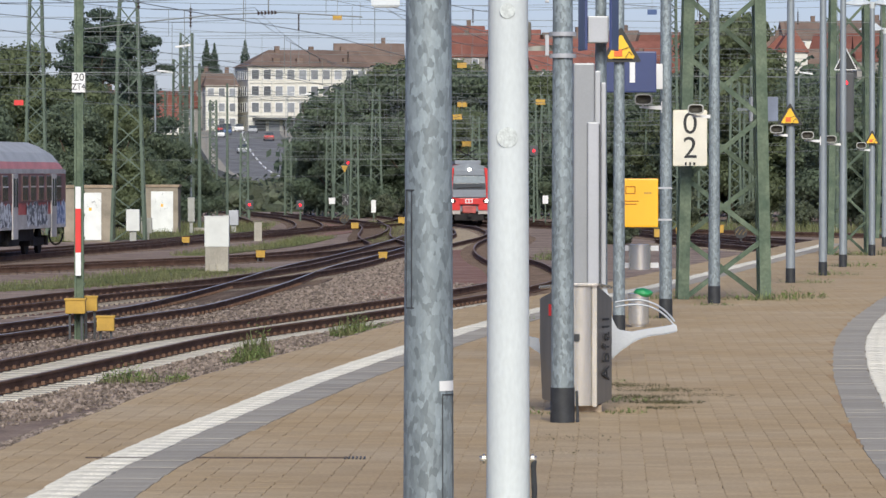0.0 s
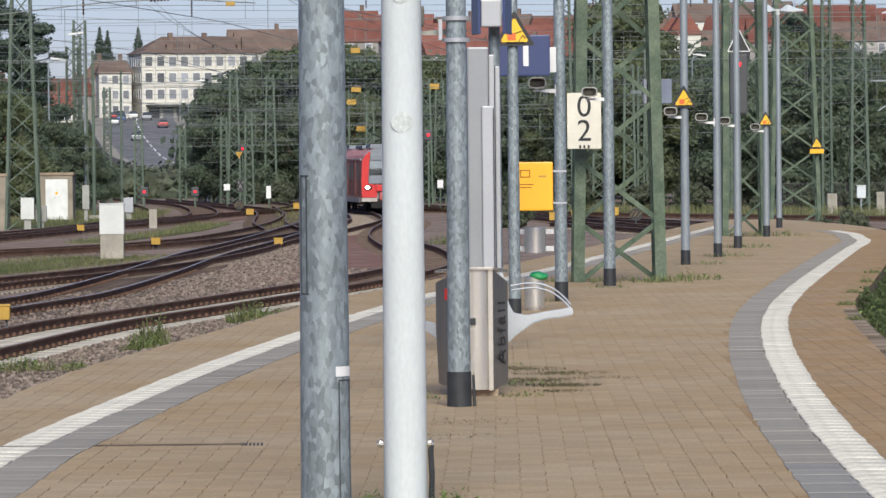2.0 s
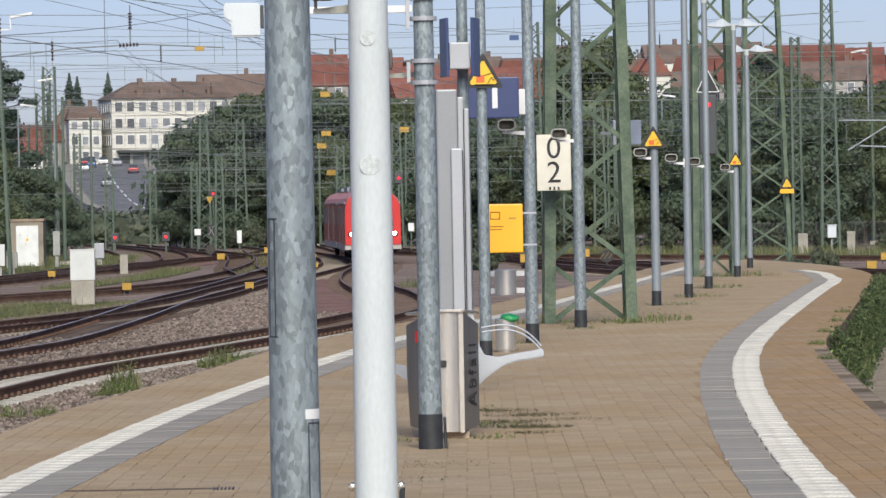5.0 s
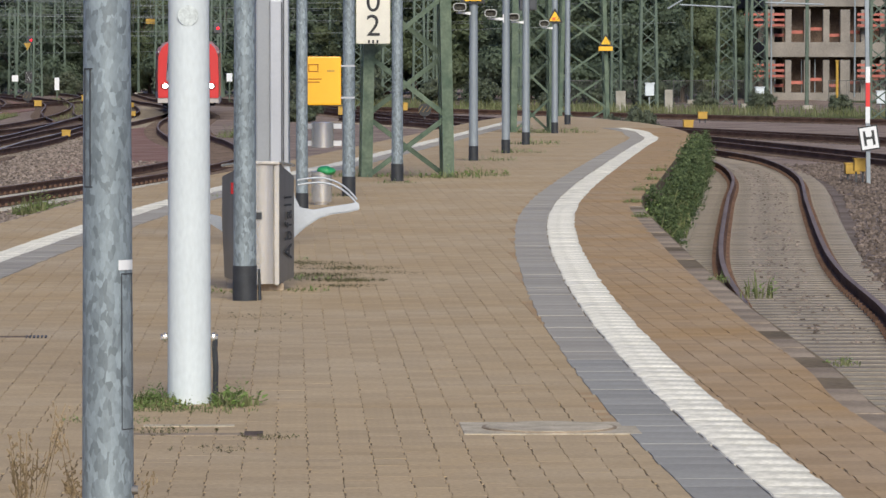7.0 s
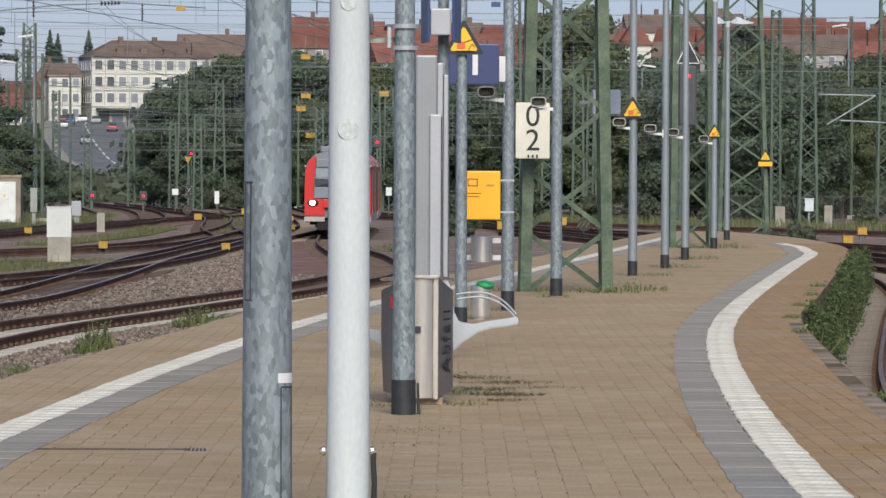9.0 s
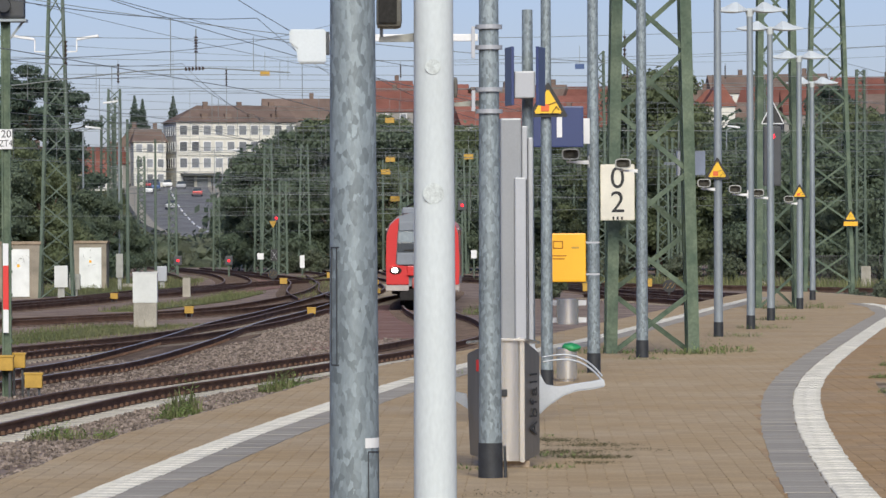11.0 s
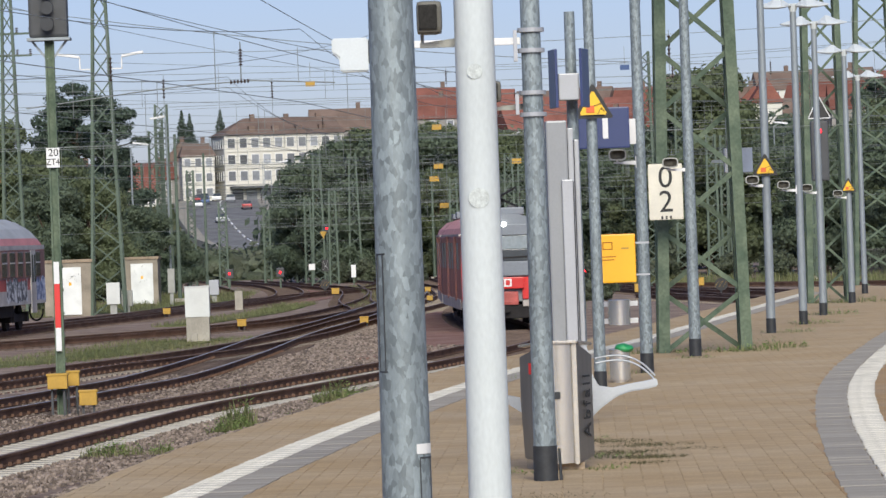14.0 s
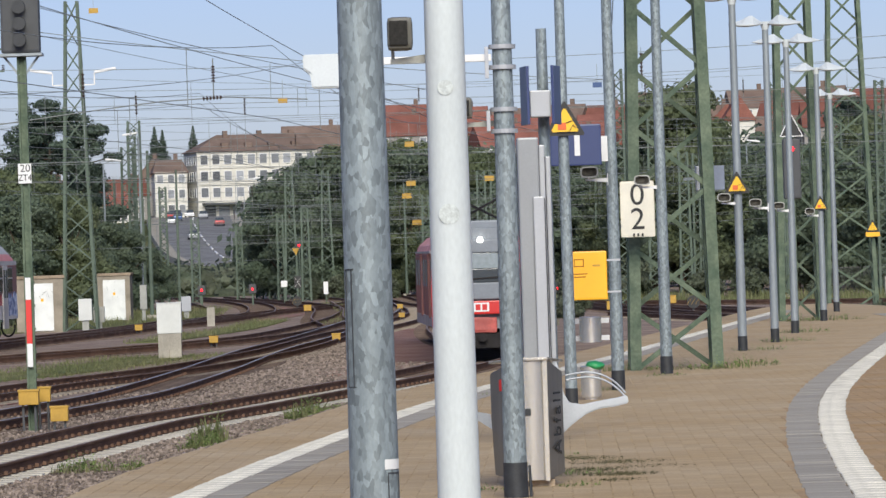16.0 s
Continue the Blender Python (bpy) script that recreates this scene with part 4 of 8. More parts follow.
def board(name, x, y, z, w, h, material, label, category, bars=(), depth=0.03, rz=0):
    root = tagged(empty(name, x, y, z, rz), label, category)
    bm = bmesh.new()
    box(bm, 0, 0, 0, w, depth, h, min(0.02, w * 0.05))
    part("panel", bm, material, root)
    for bx, bz, bw, bh, m in bars:
        bm = bmesh.new()
        box(bm, bx, -depth / 2 - 0.002, bz, bw, 0.004, bh)
        part("print_bar", bm, m, root)
    return root


ink = mat("brown_print", (0.30, 0.12, 0.02), 0.7, bump=0)
sign = board("notice_board", 2.585, 62.0, 1.36, 0.475, 0.645, ORANGE, "orange yellow enamel notice board between two posts", "notice board",
      [(-0.13, 0.53, 0.13, 0.012, ink), (-0.13, 0.44, 0.13, 0.012, ink), (-0.19, 0.44, 0.012, 0.1, ink), (-0.07, 0.44, 0.012, 0.1, ink), (-0.12, 0.34, 0.2, 0.012, ink),
       (-0.13, 0.30, 0.17, 0.012, ink), (0.1, 0.44, 0.1, 0.025, YELLOW)])
for z in (0.1, 0.52):
    bm = bmesh.new()
    bar(bm, (-0.33, 0.03, z), (0.42, 0.03, z), 0.025)
    part("cross_bar", bm, PANEL_LIGHT, sign)
board("station_sign", 2.62, 66.0, 3.21, 0.72, 0.58, BLUE, "navy blue station sign with a white bar letter", "station sign",
      [(0.02, 0.14, 0.075, 0.3, WHITE)], depth=0.06)
board("timetable_plate", 3.03, 66.6, 3.27, 0.13, 0.36, WHITE, "small white plate beside the station sign", "plate")


def sign_02():
    root = tagged(empty("kilometre_board", 4.02, 76.75, 2.2), "white enamel kilometre board with black numerals", "kilometre board")
    bm = bmesh.new()
    box(bm, 0, 0, 0, 0.56, 0.02, 0.92, 0.03)
    part("plate", bm, SIGN_WHITE, root)
    for words, z in (("0", 0.68), ("2", 0.28)):
        text_part("numeral", words, 0, -0.014, z, 0.5, BLACK_INK, root)
    bm = bmesh.new()
    for s in (-0.07, 0, 0.07):
        box(bm, s, -0.013, 0.01, 0.03, 0.006, 0.05)
    part("print_bar", bm, BLACK_INK, root)
    for z in (0.2, 0.75):
        bm = bmesh.new()
        box(bm, 0, 0.12, z, 0.1, 0.24, 0.05)
        part("bracket", bm, MAST, root)


sign_02()


def basket():
    root = tagged(empty("hanging_bin", 2.62, 63.0, 0.78), "round stainless steel bin hung between posts", "litter bin")
    bm = bmesh.new()
    rod(bm, (0, 0, 0), (0, 0, 0.34), 0.15, 0.15, 28)
    smooth_sides(part("drum", bm, STEEL, root))
    for z in (0.02, 0.25):
        bm = bmesh.new()
        box(bm, 0, 0.12, z, 0.52, 0.03, 0.07, 0.005)
        part("cross_bar", bm, WHITE, root)
    root = tagged(empty("litter_bin", 2.62, 63.3, 0), "round stainless steel bin with a green bag", "litter bin")
    bm = bmesh.new()
    rod(bm, (0, 0, 0.04), (0, 0, 0.45), 0.14, 0.14, 28)
    rod(bm, (0, 0, 0), (0, 0, 0.05), 0.1, 0.1, 20)
    smooth_sides(part("drum", bm, STEEL, root))
    bm = bmesh.new()
    bmesh.ops.create_icosphere(bm, subdivisions=3, radius=0.13, matrix=Matrix.Translation((0.06, -0.06, 0.46)) @ Matrix.Diagonal((1, 0.9, 0.45, 1)))
    for v in bm.verts:
        v.co += Vector(v.co).normalized() * 0.03 * noise.noise(v.co * 12)
    part("bag", bm, GREEN_BAG, root, "crumpled green plastic bag")


basket()


# ---- lattice masts ----
def lattice(name, x, y, z, height, wx, wy, top, leg, brace, material, label, rz=0, cells=None):
    root = tagged(empty(name, x, y, z, rz), label, "lattice mast", group="lattice masts")
    cells = cells or max(4, round(height / (wx * 0.85)))

    def corner(sx, sy, h):
        k = 1 - (1 - top) * h / height
        return Vector((sx * wx / 2 * k, sy * wy / 2 * k, h))
    for sx in (-1, 1):
        for sy in (-1, 1):
            me = bars_mesh("leg", [(corner(sx, sy, 0), corner(sx, sy, height), leg)])
            mesh_object("leg", me, material, root)
    for face, (a, b) in {"front": ((-1, -1), (1, -1)), "back": ((-1, 1), (1, 1)), "left": ((-1, -1), (-1, 1)), "right": ((1, -1), (1, 1))}.items():
        pieces, flip = [], face in ("front", "left")
        for i in range(cells):
            h0, h1 = height * i / cells, height * (i + 1) / cells
            p, q = (a, b) if (i % 2 == 0) == flip else (b, a)
            pieces.append((corner(*p, h0), corner(*q, h1), brace))
        mesh_object("lattice_face", bars_mesh("lattice_face", pieces), material, root)
    return root


def cross_arm(root, zs, width, insulators=True):
    for z in zs:
        mesh_object("cross_arm", bars_mesh("cross_arm", [((-width, 0, z), (width, 0, z), 0.10)]), MAST_FAR, root)
        bm = bmesh.new()
        for s in (-0.95, -0.4, 0.4, 0.95):
            for k in range(3):
                rod(bm, (s * width, 0, z + 0.06 + 0.09 * k), (s * width, 0, z + 0.12 + 0.09 * k), 0.09, 0.05, 8)
        if insulators:
            part("insulator", bm, PORCELAIN, root)
        else:
            bm.free()


lattice("lattice_mast", 4.62, 77.7, 0, 13, 1.36, 0.7, 0.62, 0.185, 0.08, MAST, "green painted lattice mast on the platform", cells=13)
lattice("lattice_mast", 10.45, 121, 0, 13, 1.0, 0.7, 0.7, 0.155, 0.065, MAST, "green painted lattice mast on the platform", cells=14)
m3 = lattice("lattice_mast", 16.25, 167, -1, 13, 1.75, 0.9, 0.55, 0.14, 0.07, MAST, "wide green lattice mast at the platform end", cells=12)
triangle_sign(17.0, 166.3, 2.31, 0.5, True)
plate_box = tagged(empty("display_box", 5.55, 79.4, 2.96), "small blue-grey display box on a mast bracket", "display")
for name, m, (bx, bw, bd) in (("housing", mat("blue_grey_enamel", (0.17, 0.20, 0.27), 0.5, 0, 0.1, 0.3, 0.02, 0.03), (0.0, 0.18, 0.3)), ("side_plate", PANEL_LIGHT, (-0.36, 0.05, 0.3))):
    bm = bmesh.new()
    box(bm, bx, 0, 0, bw, bd, 0.41, 0.01)
    part(name, bm, m, plate_box)
bm = bmesh.new()
bar(bm, (-0.6, 0, 0.2), (0.05, 0, 0.2), 0.05)
part("bracket", bm, ZINC_FAR, plate_box)
FAR_MASTS = [  # east, north, height, width, how far it narrows
    (27.5, 247, 14, 0.95, 0.5), (34.6, 270, 14, 1.1, 0.6), (33.1, 245, 14, 0.9, 0.6), (34.0, 211, 14, 0.9, 0.6), (21.5, 262, 12, 0.8, 0.6), (25.2, 300, 12, 0.8, 0.6),
    (-14.3, 213, 15, 1.5, 0.35), (-20.5, 236, 17.5, 1.15, 0.3), (-17.0, 302, 10.5, 0.9, 0.8), (-16.2, 296, 12, 0.9, 0.8), (-18.4, 305, 8.5, 0.8, 0.8), (-7.3, 331, 9.2, 0.9, 0.5),
    (-4.8, 335, 9.2, 0.9, 0.5), (-6.1, 322, 6.5, 0.6, 0.7), (-14.0, 330, 6.0, 0.6, 0.8), (-9.0, 345, 7.5, 0.6, 0.6), (2.2, 318, 7.0, 0.7, 0.6), (4.4, 300, 9.5, 0.8, 0.5),
]
FAR_MASTS += [  # further masts
    (7.0, 322, 8.5, 0.8, 0.6), (6.0, 318, 8.5, 0.8, 0.6), (8.9, 290, 9.0, 0.8, 0.6), (13.3, 300, 10.0, 0.9, 0.6), (15.6, 280, 11, 0.8, 0.6), (19.0, 285, 11, 0.9, 0.6),
    (11.4, 236, 12, 0.8, 0.7), (29.5, 310, 11, 0.8, 0.6), (17.4, 280, 8.6, 0.7, 0.7), (18.5, 285, 8.6, 0.6, 0.7), (26.1, 250, 11.5, 0.5, 0.8), (-16.6, 300, 11.6, 0.5, 0.9),
    (-15.2, 310, 8.0, 0.5, 0.8), (-11.4, 345, 5.5, 0.5, 0.8), (-10.2, 352, 6.0, 0.5, 0.8), (-8.2, 338, 6.2, 0.5, 0.8), (-5.5, 345, 7.6, 0.6, 0.7),
]
for i, (x, y, h, w, top) in enumerate(FAR_MASTS):
    m = lattice("lattice_mast", x, y, -1, h, w, w * 0.8, top, 0.125, 0.058, MAST_FAR, "slender green lattice mast in the railway yard", cells=int(h / w * 1.4))
    if i == 6:
        for s in (-1, 1):
            bm = bmesh.new()
            bar(bm, (s * 0.4, 0, 11.2), (s * 0.95, 0, 11.2), 0.06), bar(bm, (s * 0.95, 0, 11.2), (s * 0.95, 0, 11.75), 0.06)
            box(bm, s * 1.45, 0, 11.78, 1.0, 0.3, 0.12, 0.03, turn=Matrix.Rotation(radians(-9 * s), 3, "Y"))
            part("lamp_head", bm, WHITE, m, "white floodlight on a bracket")
    if i in (7,):
        cross_arm(m, (14.0, 12.9), 1.2)


def plain_post(x, y, h, r, material, label):
    root = tagged(empty("catenary_post", x, y, -1.0), label, "post")
    bm = bmesh.new()
    rod(bm, (0, 0, 0), (0, 0, h), r, r * 0.7, 10)
    part("pole", bm, material, root)
    bm = bmesh.new()
    box(bm, 0, 0, 0, r * 5, r * 5, 0.25)
    part("footing", bm, CONCRETE, root)
    return root


for x, y, h in ((33.8, 280, 12), (34.2, 258, 12), (36.4, 250, 12), (21.0, 250, 11), (-3.2, 340, 7), (0.8, 330, 8), (-13.0, 250, 9), (-15.2, 330, 9.5)):
    plain_post(x, y, h, 0.11, MAST_FAR, "slim green tubular post in the yard")


# ---- signals and trackside boxes ----
def signal_post():
    root = tagged(empty("signal_post", -6.64, 85.3, -0.98), "green steel signal post with plate and red-white band", "signal")
    bm = bmesh.new()
    rim = [(-0.083, -0.075), (-0.048, -0.075), (-0.048, -0.015), (0.048, -0.015), (0.048, -0.075), (0.083, -0.075),
           (0.083, 0.075), (0.048, 0.075), (0.048, 0.015), (-0.048, 0.015), (-0.048, 0.075), (-0.083, 0.075)]
    ext = bmesh.ops.extrude_face_region(bm, geom=[bm.faces.new([bm.verts.new((px, py, 0)) for px, py in rim])])
    bmesh.ops.translate(bm, verts=[v for v in ext["geom"] if isinstance(v, bmesh.types.BMVert)], vec=(0, 0, 6.9))
    bmesh.ops.recalc_face_normals(bm, faces=bm.faces)
    part("post", bm, MAST, root)
    for k in range(14):
        bm = bmesh.new()
        box(bm, 0.09, -0.02, 0.6 + k * 0.42, 0.03, 0.06, 0.05)
        part("step_bolt", bm, MAST, root)
    plate = bmesh.new()
    box(plate, 0.0, -0.1, 4.53, 0.24, 0.012, 0.36, 0.006)
    p = part("number_plate", plate, WHITE, root, "white plate lettered in black")
    text_part("plate_text", "20", 0.01, -0.109, 4.80, 0.19, BLACK_INK, p)
    text_part("plate_text", "ZT4", 0, -0.109, 4.63, 0.165, BLACK_INK, p, sx=0.85)
    for z0, z1, m in ((1.20, 1.62, WHITE), (1.62, 2.42, RED), (2.42, 2.82, WHITE)):
        bm = bmesh.new()
        box(bm, -0.01, -0.1, z0, 0.1, 0.012, z1 - z0)
        part("marker_plate", bm, m, root, "red and white marker plate")
    bm = bmesh.new()
    box(bm, 0, 0, 6.9, 0.7, 0.4, 1.1, 0.05)
    for z in (7.15, 7.45, 7.75):
        rod(bm, (0, -0.15, z), (0, -0.42, z - 0.03), 0.11, 0.12, 14)
    part("signal_head", bm, GREY_DARK, root, "dark grey unlit signal head")
    bm = bmesh.new()
    box(bm, 0, 0, 6.84, 0.78, 0.5, 0.05)
    for s in (-1, 1):
        bar(bm, (s * 0.05, 0, 6.5), (s * 0.32, 0, 6.85), 0.04)
    part("head_bracket", bm, ZINC_FAR, root)
    return root


def yellow_box(x, y, z=-0.98, w=0.34, h=0.26, leg=0.28):
    root = tagged(empty("trackside_box", x, y, z), "yellow trackside connection box on short legs", "trackside box", group="yellow trackside boxes")
    bm = bmesh.new()
    box(bm, 0, 0, leg, w, w * 0.8, h, 0.02)
    box(bm, 0, 0, leg + h - 0.03, w + 0.03, w * 0.8 + 0.03, 0.04, 0.01)
    part("housing", bm, YELLOW, root)
    for s in (-1, 1):
        bm = bmesh.new()
        box(bm, s * w * 0.3, 0, 0, 0.04, 0.05, leg + 0.01)
        part("leg", bm, GREY_DARK, root)


signal_post()
yellow_box(-6.68, 85.0, w=0.36, h=0.27, leg=0.52)
yellow_box(-6.46, 85.6, w=0.26, h=0.27, leg=0.55)
yellow_box(-6.15, 85.2, w=0.32, h=0.27, leg=0.2)
for x, y, w in ((-10.85, 197.5, 0.31), (-6.33, 162.2, 0.31), (-2.07, 160, 0.29), (-4.72, 250, 0.4), (17.1, 110, 0.34), (21.42, 178.5, 0.38), (24.86, 202, 0.4),
                (13.6, 232, 0.5), (0.2, 246, 0.3), (0.25, 212, 0.26), (9.9, 215, 0.5), (-2.4, 275, 0.5), (-1.6, 300, 0.6), (11.5, 228, 0.4)):
    yellow_box(x, y, w=w, h=w * 0.75, leg=0.18)


def relay_cabinet():
    root = tagged(empty("relay_cabinet", -7.05, 145.9, -0.98), "white sheet metal relay cabinet on a concrete base", "cabinet")
    bm = bmesh.new()
    box(bm, 0, 0, 0, 0.72, 0.5, 0.8, 0.02)
    part("base", bm, CONCRETE, root)
    bm = bmesh.new()
    box(bm, 0, 0, 0.8, 0.76, 0.54, 0.93, 0.02)
    part("body", bm, CABINET, root)
    bm = bmesh.new()
    box(bm, 0, 0, 1.73, 0.80, 0.58, 0.03, 0.01)
    part("roof", bm, CABINET, root)
    bm = bmesh.new()
    box(bm, -0.12, -0.3, 0, 0.2, 0.12, 0.3, 0.03)
    part("cable_entry", bm, CONCRETE, root)


relay_cabinet()


HUT_DOOR = mat("white_painted_door", (0.66, 0.67, 0.64), 0.6, 0, 0.1, 0.5, 0.02, 0.05)
HUT_WALL = mat("stained_hut_concrete", (0.27, 0.235, 0.185), 0.9, 0, 0.25, 0.8, 0.04, 0.3)


def hut(x, y, w, d, h, door_w, label):
    root = tagged(empty("concrete_hut", x, y, -1.0), label, "hut")
    bm = bmesh.new()
    box(bm, 0, 0, 0, w, d, h - 0.14, 0.02)
    part("wall", bm, HUT_WALL, root)
    bm = bmesh.new()
    box(bm, 0, 0, h - 0.14, w + 0.12, d + 0.12, 0.14, 0.02)
    part("roof", bm, KERB, root)
    bm = bmesh.new()
    box(bm, w * 0.05, -d / 2 - 0.03, 0.1, door_w, 0.06, h - 0.45, 0.01)
    door = part("door", bm, HUT_DOOR, root, "white steel door with spray marks")
    bm = bmesh.new()
    for k in range(7):
        a = Vector((w * 0.05 + random.uniform(-0.35, 0.35) * door_w, -d / 2 - 0.064, random.uniform(0.5, 0.85) * h))
        bar(bm, a, a + Vector((random.uniform(-0.2, 0.2), 0, random.uniform(-0.25, 0.25))), 0.04, 0.006)
    part("spray_mark", bm, GREY_DARK, door)
    bm = bmesh.new()
    box(bm, w * 0.05, -d / 2 - 0.065, h * 0.55, 0.12, 0.006, 0.14)
    part("warning_plate", bm, ORANGE, door)


hut(-16.1, 213.6, 2.15, 2.4, 2.6, 1.0, "pale concrete hut with a white door")
hut(-14.75, 245.6, 1.85, 2.4, 2.55, 1.15, "pale concrete hut with wide white doors")
for x, y, w, h, m in ((-14.0, 211.5, 0.6, 1.5, CABINET), (-13.55, 214, 0.5, 1.1, GREY_MID), (-12.9, 240, 0.35, 1.9, GREY_MID), (-11.0, 246, 0.5, 1.2, PANEL_LIGHT), (27.8, 240, 0.3, 0.9, CONCRETE)):
    r = tagged(empty("equipment_cabinet", x, y, -1.0), "small grey equipment cabinet beside a mast", "cabinet")
    bm = bmesh.new()
    box(bm, 0, 0, h * 0.35, w, 0.4, h * 0.65, 0.02)
    part("housing", bm, m, r)
    bm = bmesh.new()
    box(bm, 0, 0, 0, w * 0.5, 0.2, h * 0.36)
    part("stand", bm, GREY_MID, r)
for x, y, h, w in ((27.2, 235, 1.2, 0.4), (25.3, 240, 1.1, 0.5), (-8.49, 214.8, 0.9, 0.36), (17.0, 175, 0.5, 0.3)):
    r = tagged(empty("marker_stone", x, y, -1.0), "pale concrete marker post beside the track", "marker post")
    bm = bmesh.new()
    box(bm, 0, 0, 0, w, w * 0.7, h, 0.02)
    part("post", bm, CONCRETE, r)


def halt_signal():
    root = tagged(empty("signal_post", 17.0, 107.1, -0.98), "slim post with red-white band and an H board", "signal")
    bm = bmesh.new()
    bar(bm, (0.03, 0, 0), (-0.04, 0, 5.4), 0.09)
    part("post", bm, ZINC_FAR, root)
    for z0, z1, m in ((1.42, 1.8, WHITE), (1.8, 2.35, RED), (2.35, 2.72, WHITE)):
        bm = bmesh.new()
        box(bm, -0.0, -0.06, z0, 0.1, 0.012, z1 - z0)
        part("marker_plate", bm, m, root, "red and white marker plate")
    tilt = Matrix.Rotation(radians(-9), 3, "Y")
    bm = bmesh.new()
    box(bm, 0.03, -0.09, 0.80, 0.45, 0.012, 0.56, turn=tilt)
    b = part("halt_board", bm, BLACK_INK, root, "tilted white board with a black H")
    bm = bmesh.new()
    box(bm, 0.03, -0.098, 0.83, 0.39, 0.006, 0.50, turn=tilt)
    part("board_face", bm, WHITE, b)
    bm = bmesh.new()
    box(bm, -0.10, 0, -0.17, 0.06, 0.006, 0.34), box(bm, 0.10, 0, -0.17, 0.06, 0.006, 0.34), box(bm, 0, 0, -0.03, 0.15, 0.006, 0.06)
    bm.transform(Matrix.Translation((0.03, -0.105, 1.08)) @ tilt.to_4x4())
    part("letter", bm, BLACK_INK, b)
    bm = bmesh.new()
    box(bm, -0.03, -0.06, 4.28, 0.2, 0.01, 0.33)
    p = part("number_plate", bm, WHITE, root)
    bm = bmesh.new()
    box(bm, -0.03, -0.068, 4.48, 0.10, 0.004, 0.06), box(bm, -0.03, -0.068, 4.34, 0.12, 0.004, 0.06)
    part("print_bar", bm, BLACK_INK, p)
    yellow_box(16.9, 107.6, w=0.26, h=0.3, leg=0.3)


halt_signal()


def dwarf_signal(x, y, z, lamp, big=False, arrow=False):
    root = tagged(empty("light_signal", x, y, -1.0), "dark light signal showing a lit red lamp", "signal", group="light signals")
    bm = bmesh.new()
    bar(bm, (0, 0, 0), (0, 0, z + 1.0 - 0.2), 0.11)
    part("post", bm, MAST_FAR, root)
    bm = bmesh.new()
    s = 0.5 if not big else 0.42
    box(bm, 0, 0, z + 1.0 - (0.3 if not big else 1.2), s, 0.3, 0.6 if not big else 1.45, 0.04)
    part("signal_head", bm, GREY_DARK, root)
    bm = bmesh.new()
    bmesh.ops.create_uvsphere(bm, u_segments=12, v_segments=8, radius=0.085 if not big else 0.06, matrix=Matrix.Translation((0, -0.17, z + 1.0)))
    part("lamp", bm, lamp, root, "glowing signal lamp")
    if big:
        bm = bmesh.new()
        pts = [Vector((-0.27, -0.2, z + 1.31)), Vector((0.27, -0.2, z + 1.31)), Vector((0, -0.2, z + 1.84))]
        for a, b in zip(pts, pts[1:] + pts[:1]):
            bar(bm, a, b, 0.055, 0.02)
        tri = part("speed_triangle", bm, WHITE, root, "white outlined triangle")
        bm = bmesh.new()
        ext = bmesh.ops.extrude_face_region(bm, geom=[bm.faces.new([bm.verts.new(p) for p in pts])])
        bmesh.ops.translate(bm, verts=[v for v in ext["geom"] if isinstance(v, bmesh.types.BMVert)], vec=(0, 0.06, 0))
        bmesh.ops.recalc_face_normals(bm, faces=bm.faces)
        part("plate", bm, BLACK_INK, tri)
    return root


dwarf_signal(9.7, 113.5, 4.28, RED_ON, True)
for x, y, z, m in ((-12.4, 300, 0.15, RED_ON), (-9.3, 305, 0.1, RED_ON), (-6.6, 325, 2.9, RED_ON), (5.4, 280, 3.5, RED_ON), (9.3, 270, -0.2, RED_ON)):
    dwarf_signal(x, y, z, m)
for x, y, z, w in ((-6.8, 324, 2.2, 0.5),):
    r = tagged(empty("speed_board", x, y - 1.0, z), "yellow triangular speed board on a signal", "speed board")
    bm = bmesh.new()
    f = bm.faces.new([bm.verts.new(p) for p in ((-w / 2, 0, w), (0, 0, 0), (w / 2, 0, w))])
    ext = bmesh.ops.extrude_face_region(bm, geom=[f])
    bmesh.ops.translate(bm, verts=[v for v in ext["geom"] if isinstance(v, bmesh.types.BMVert)], vec=(0, 0.03, 0))
    part("plate", bm, YELLOW, r)
    bm = bmesh.new()
    bar(bm, (0, 0.05, w), (0, 0.05, -3.2), 0.06)
    part("post", bm, MAST_FAR, r)


def striped_board(x, y):
    r = tagged(empty("striped_marker", x, y, -1.0), "black and yellow striped round marker board", "marker board")
    bm = bmesh.new()
    bmesh.ops.create_cone(bm, cap_ends=True, segments=20, radius1=0.28, radius2=0.28, depth=0.05, matrix=Matrix.Translation((0, 0, 0.55)) @ Matrix.Rotation(radians(90), 4, "X"))
    bar(bm, (0, 0.05, 0), (0, 0.05, 0.5), 0.08)
    part("disc", bm, BLACK_INK, r)
    bm = bmesh.new()
    for k in (-0.16, 0.02, 0.2):
        bar(bm, (k - 0.12, -0.035, 0.42 + 0.02), (k + 0.06, -0.035, 0.70), 0.07, 0.01)
    part("stripe", bm, YELLOW, r)


striped_board(-5.7, 270)
striped_board(13.0, 205)


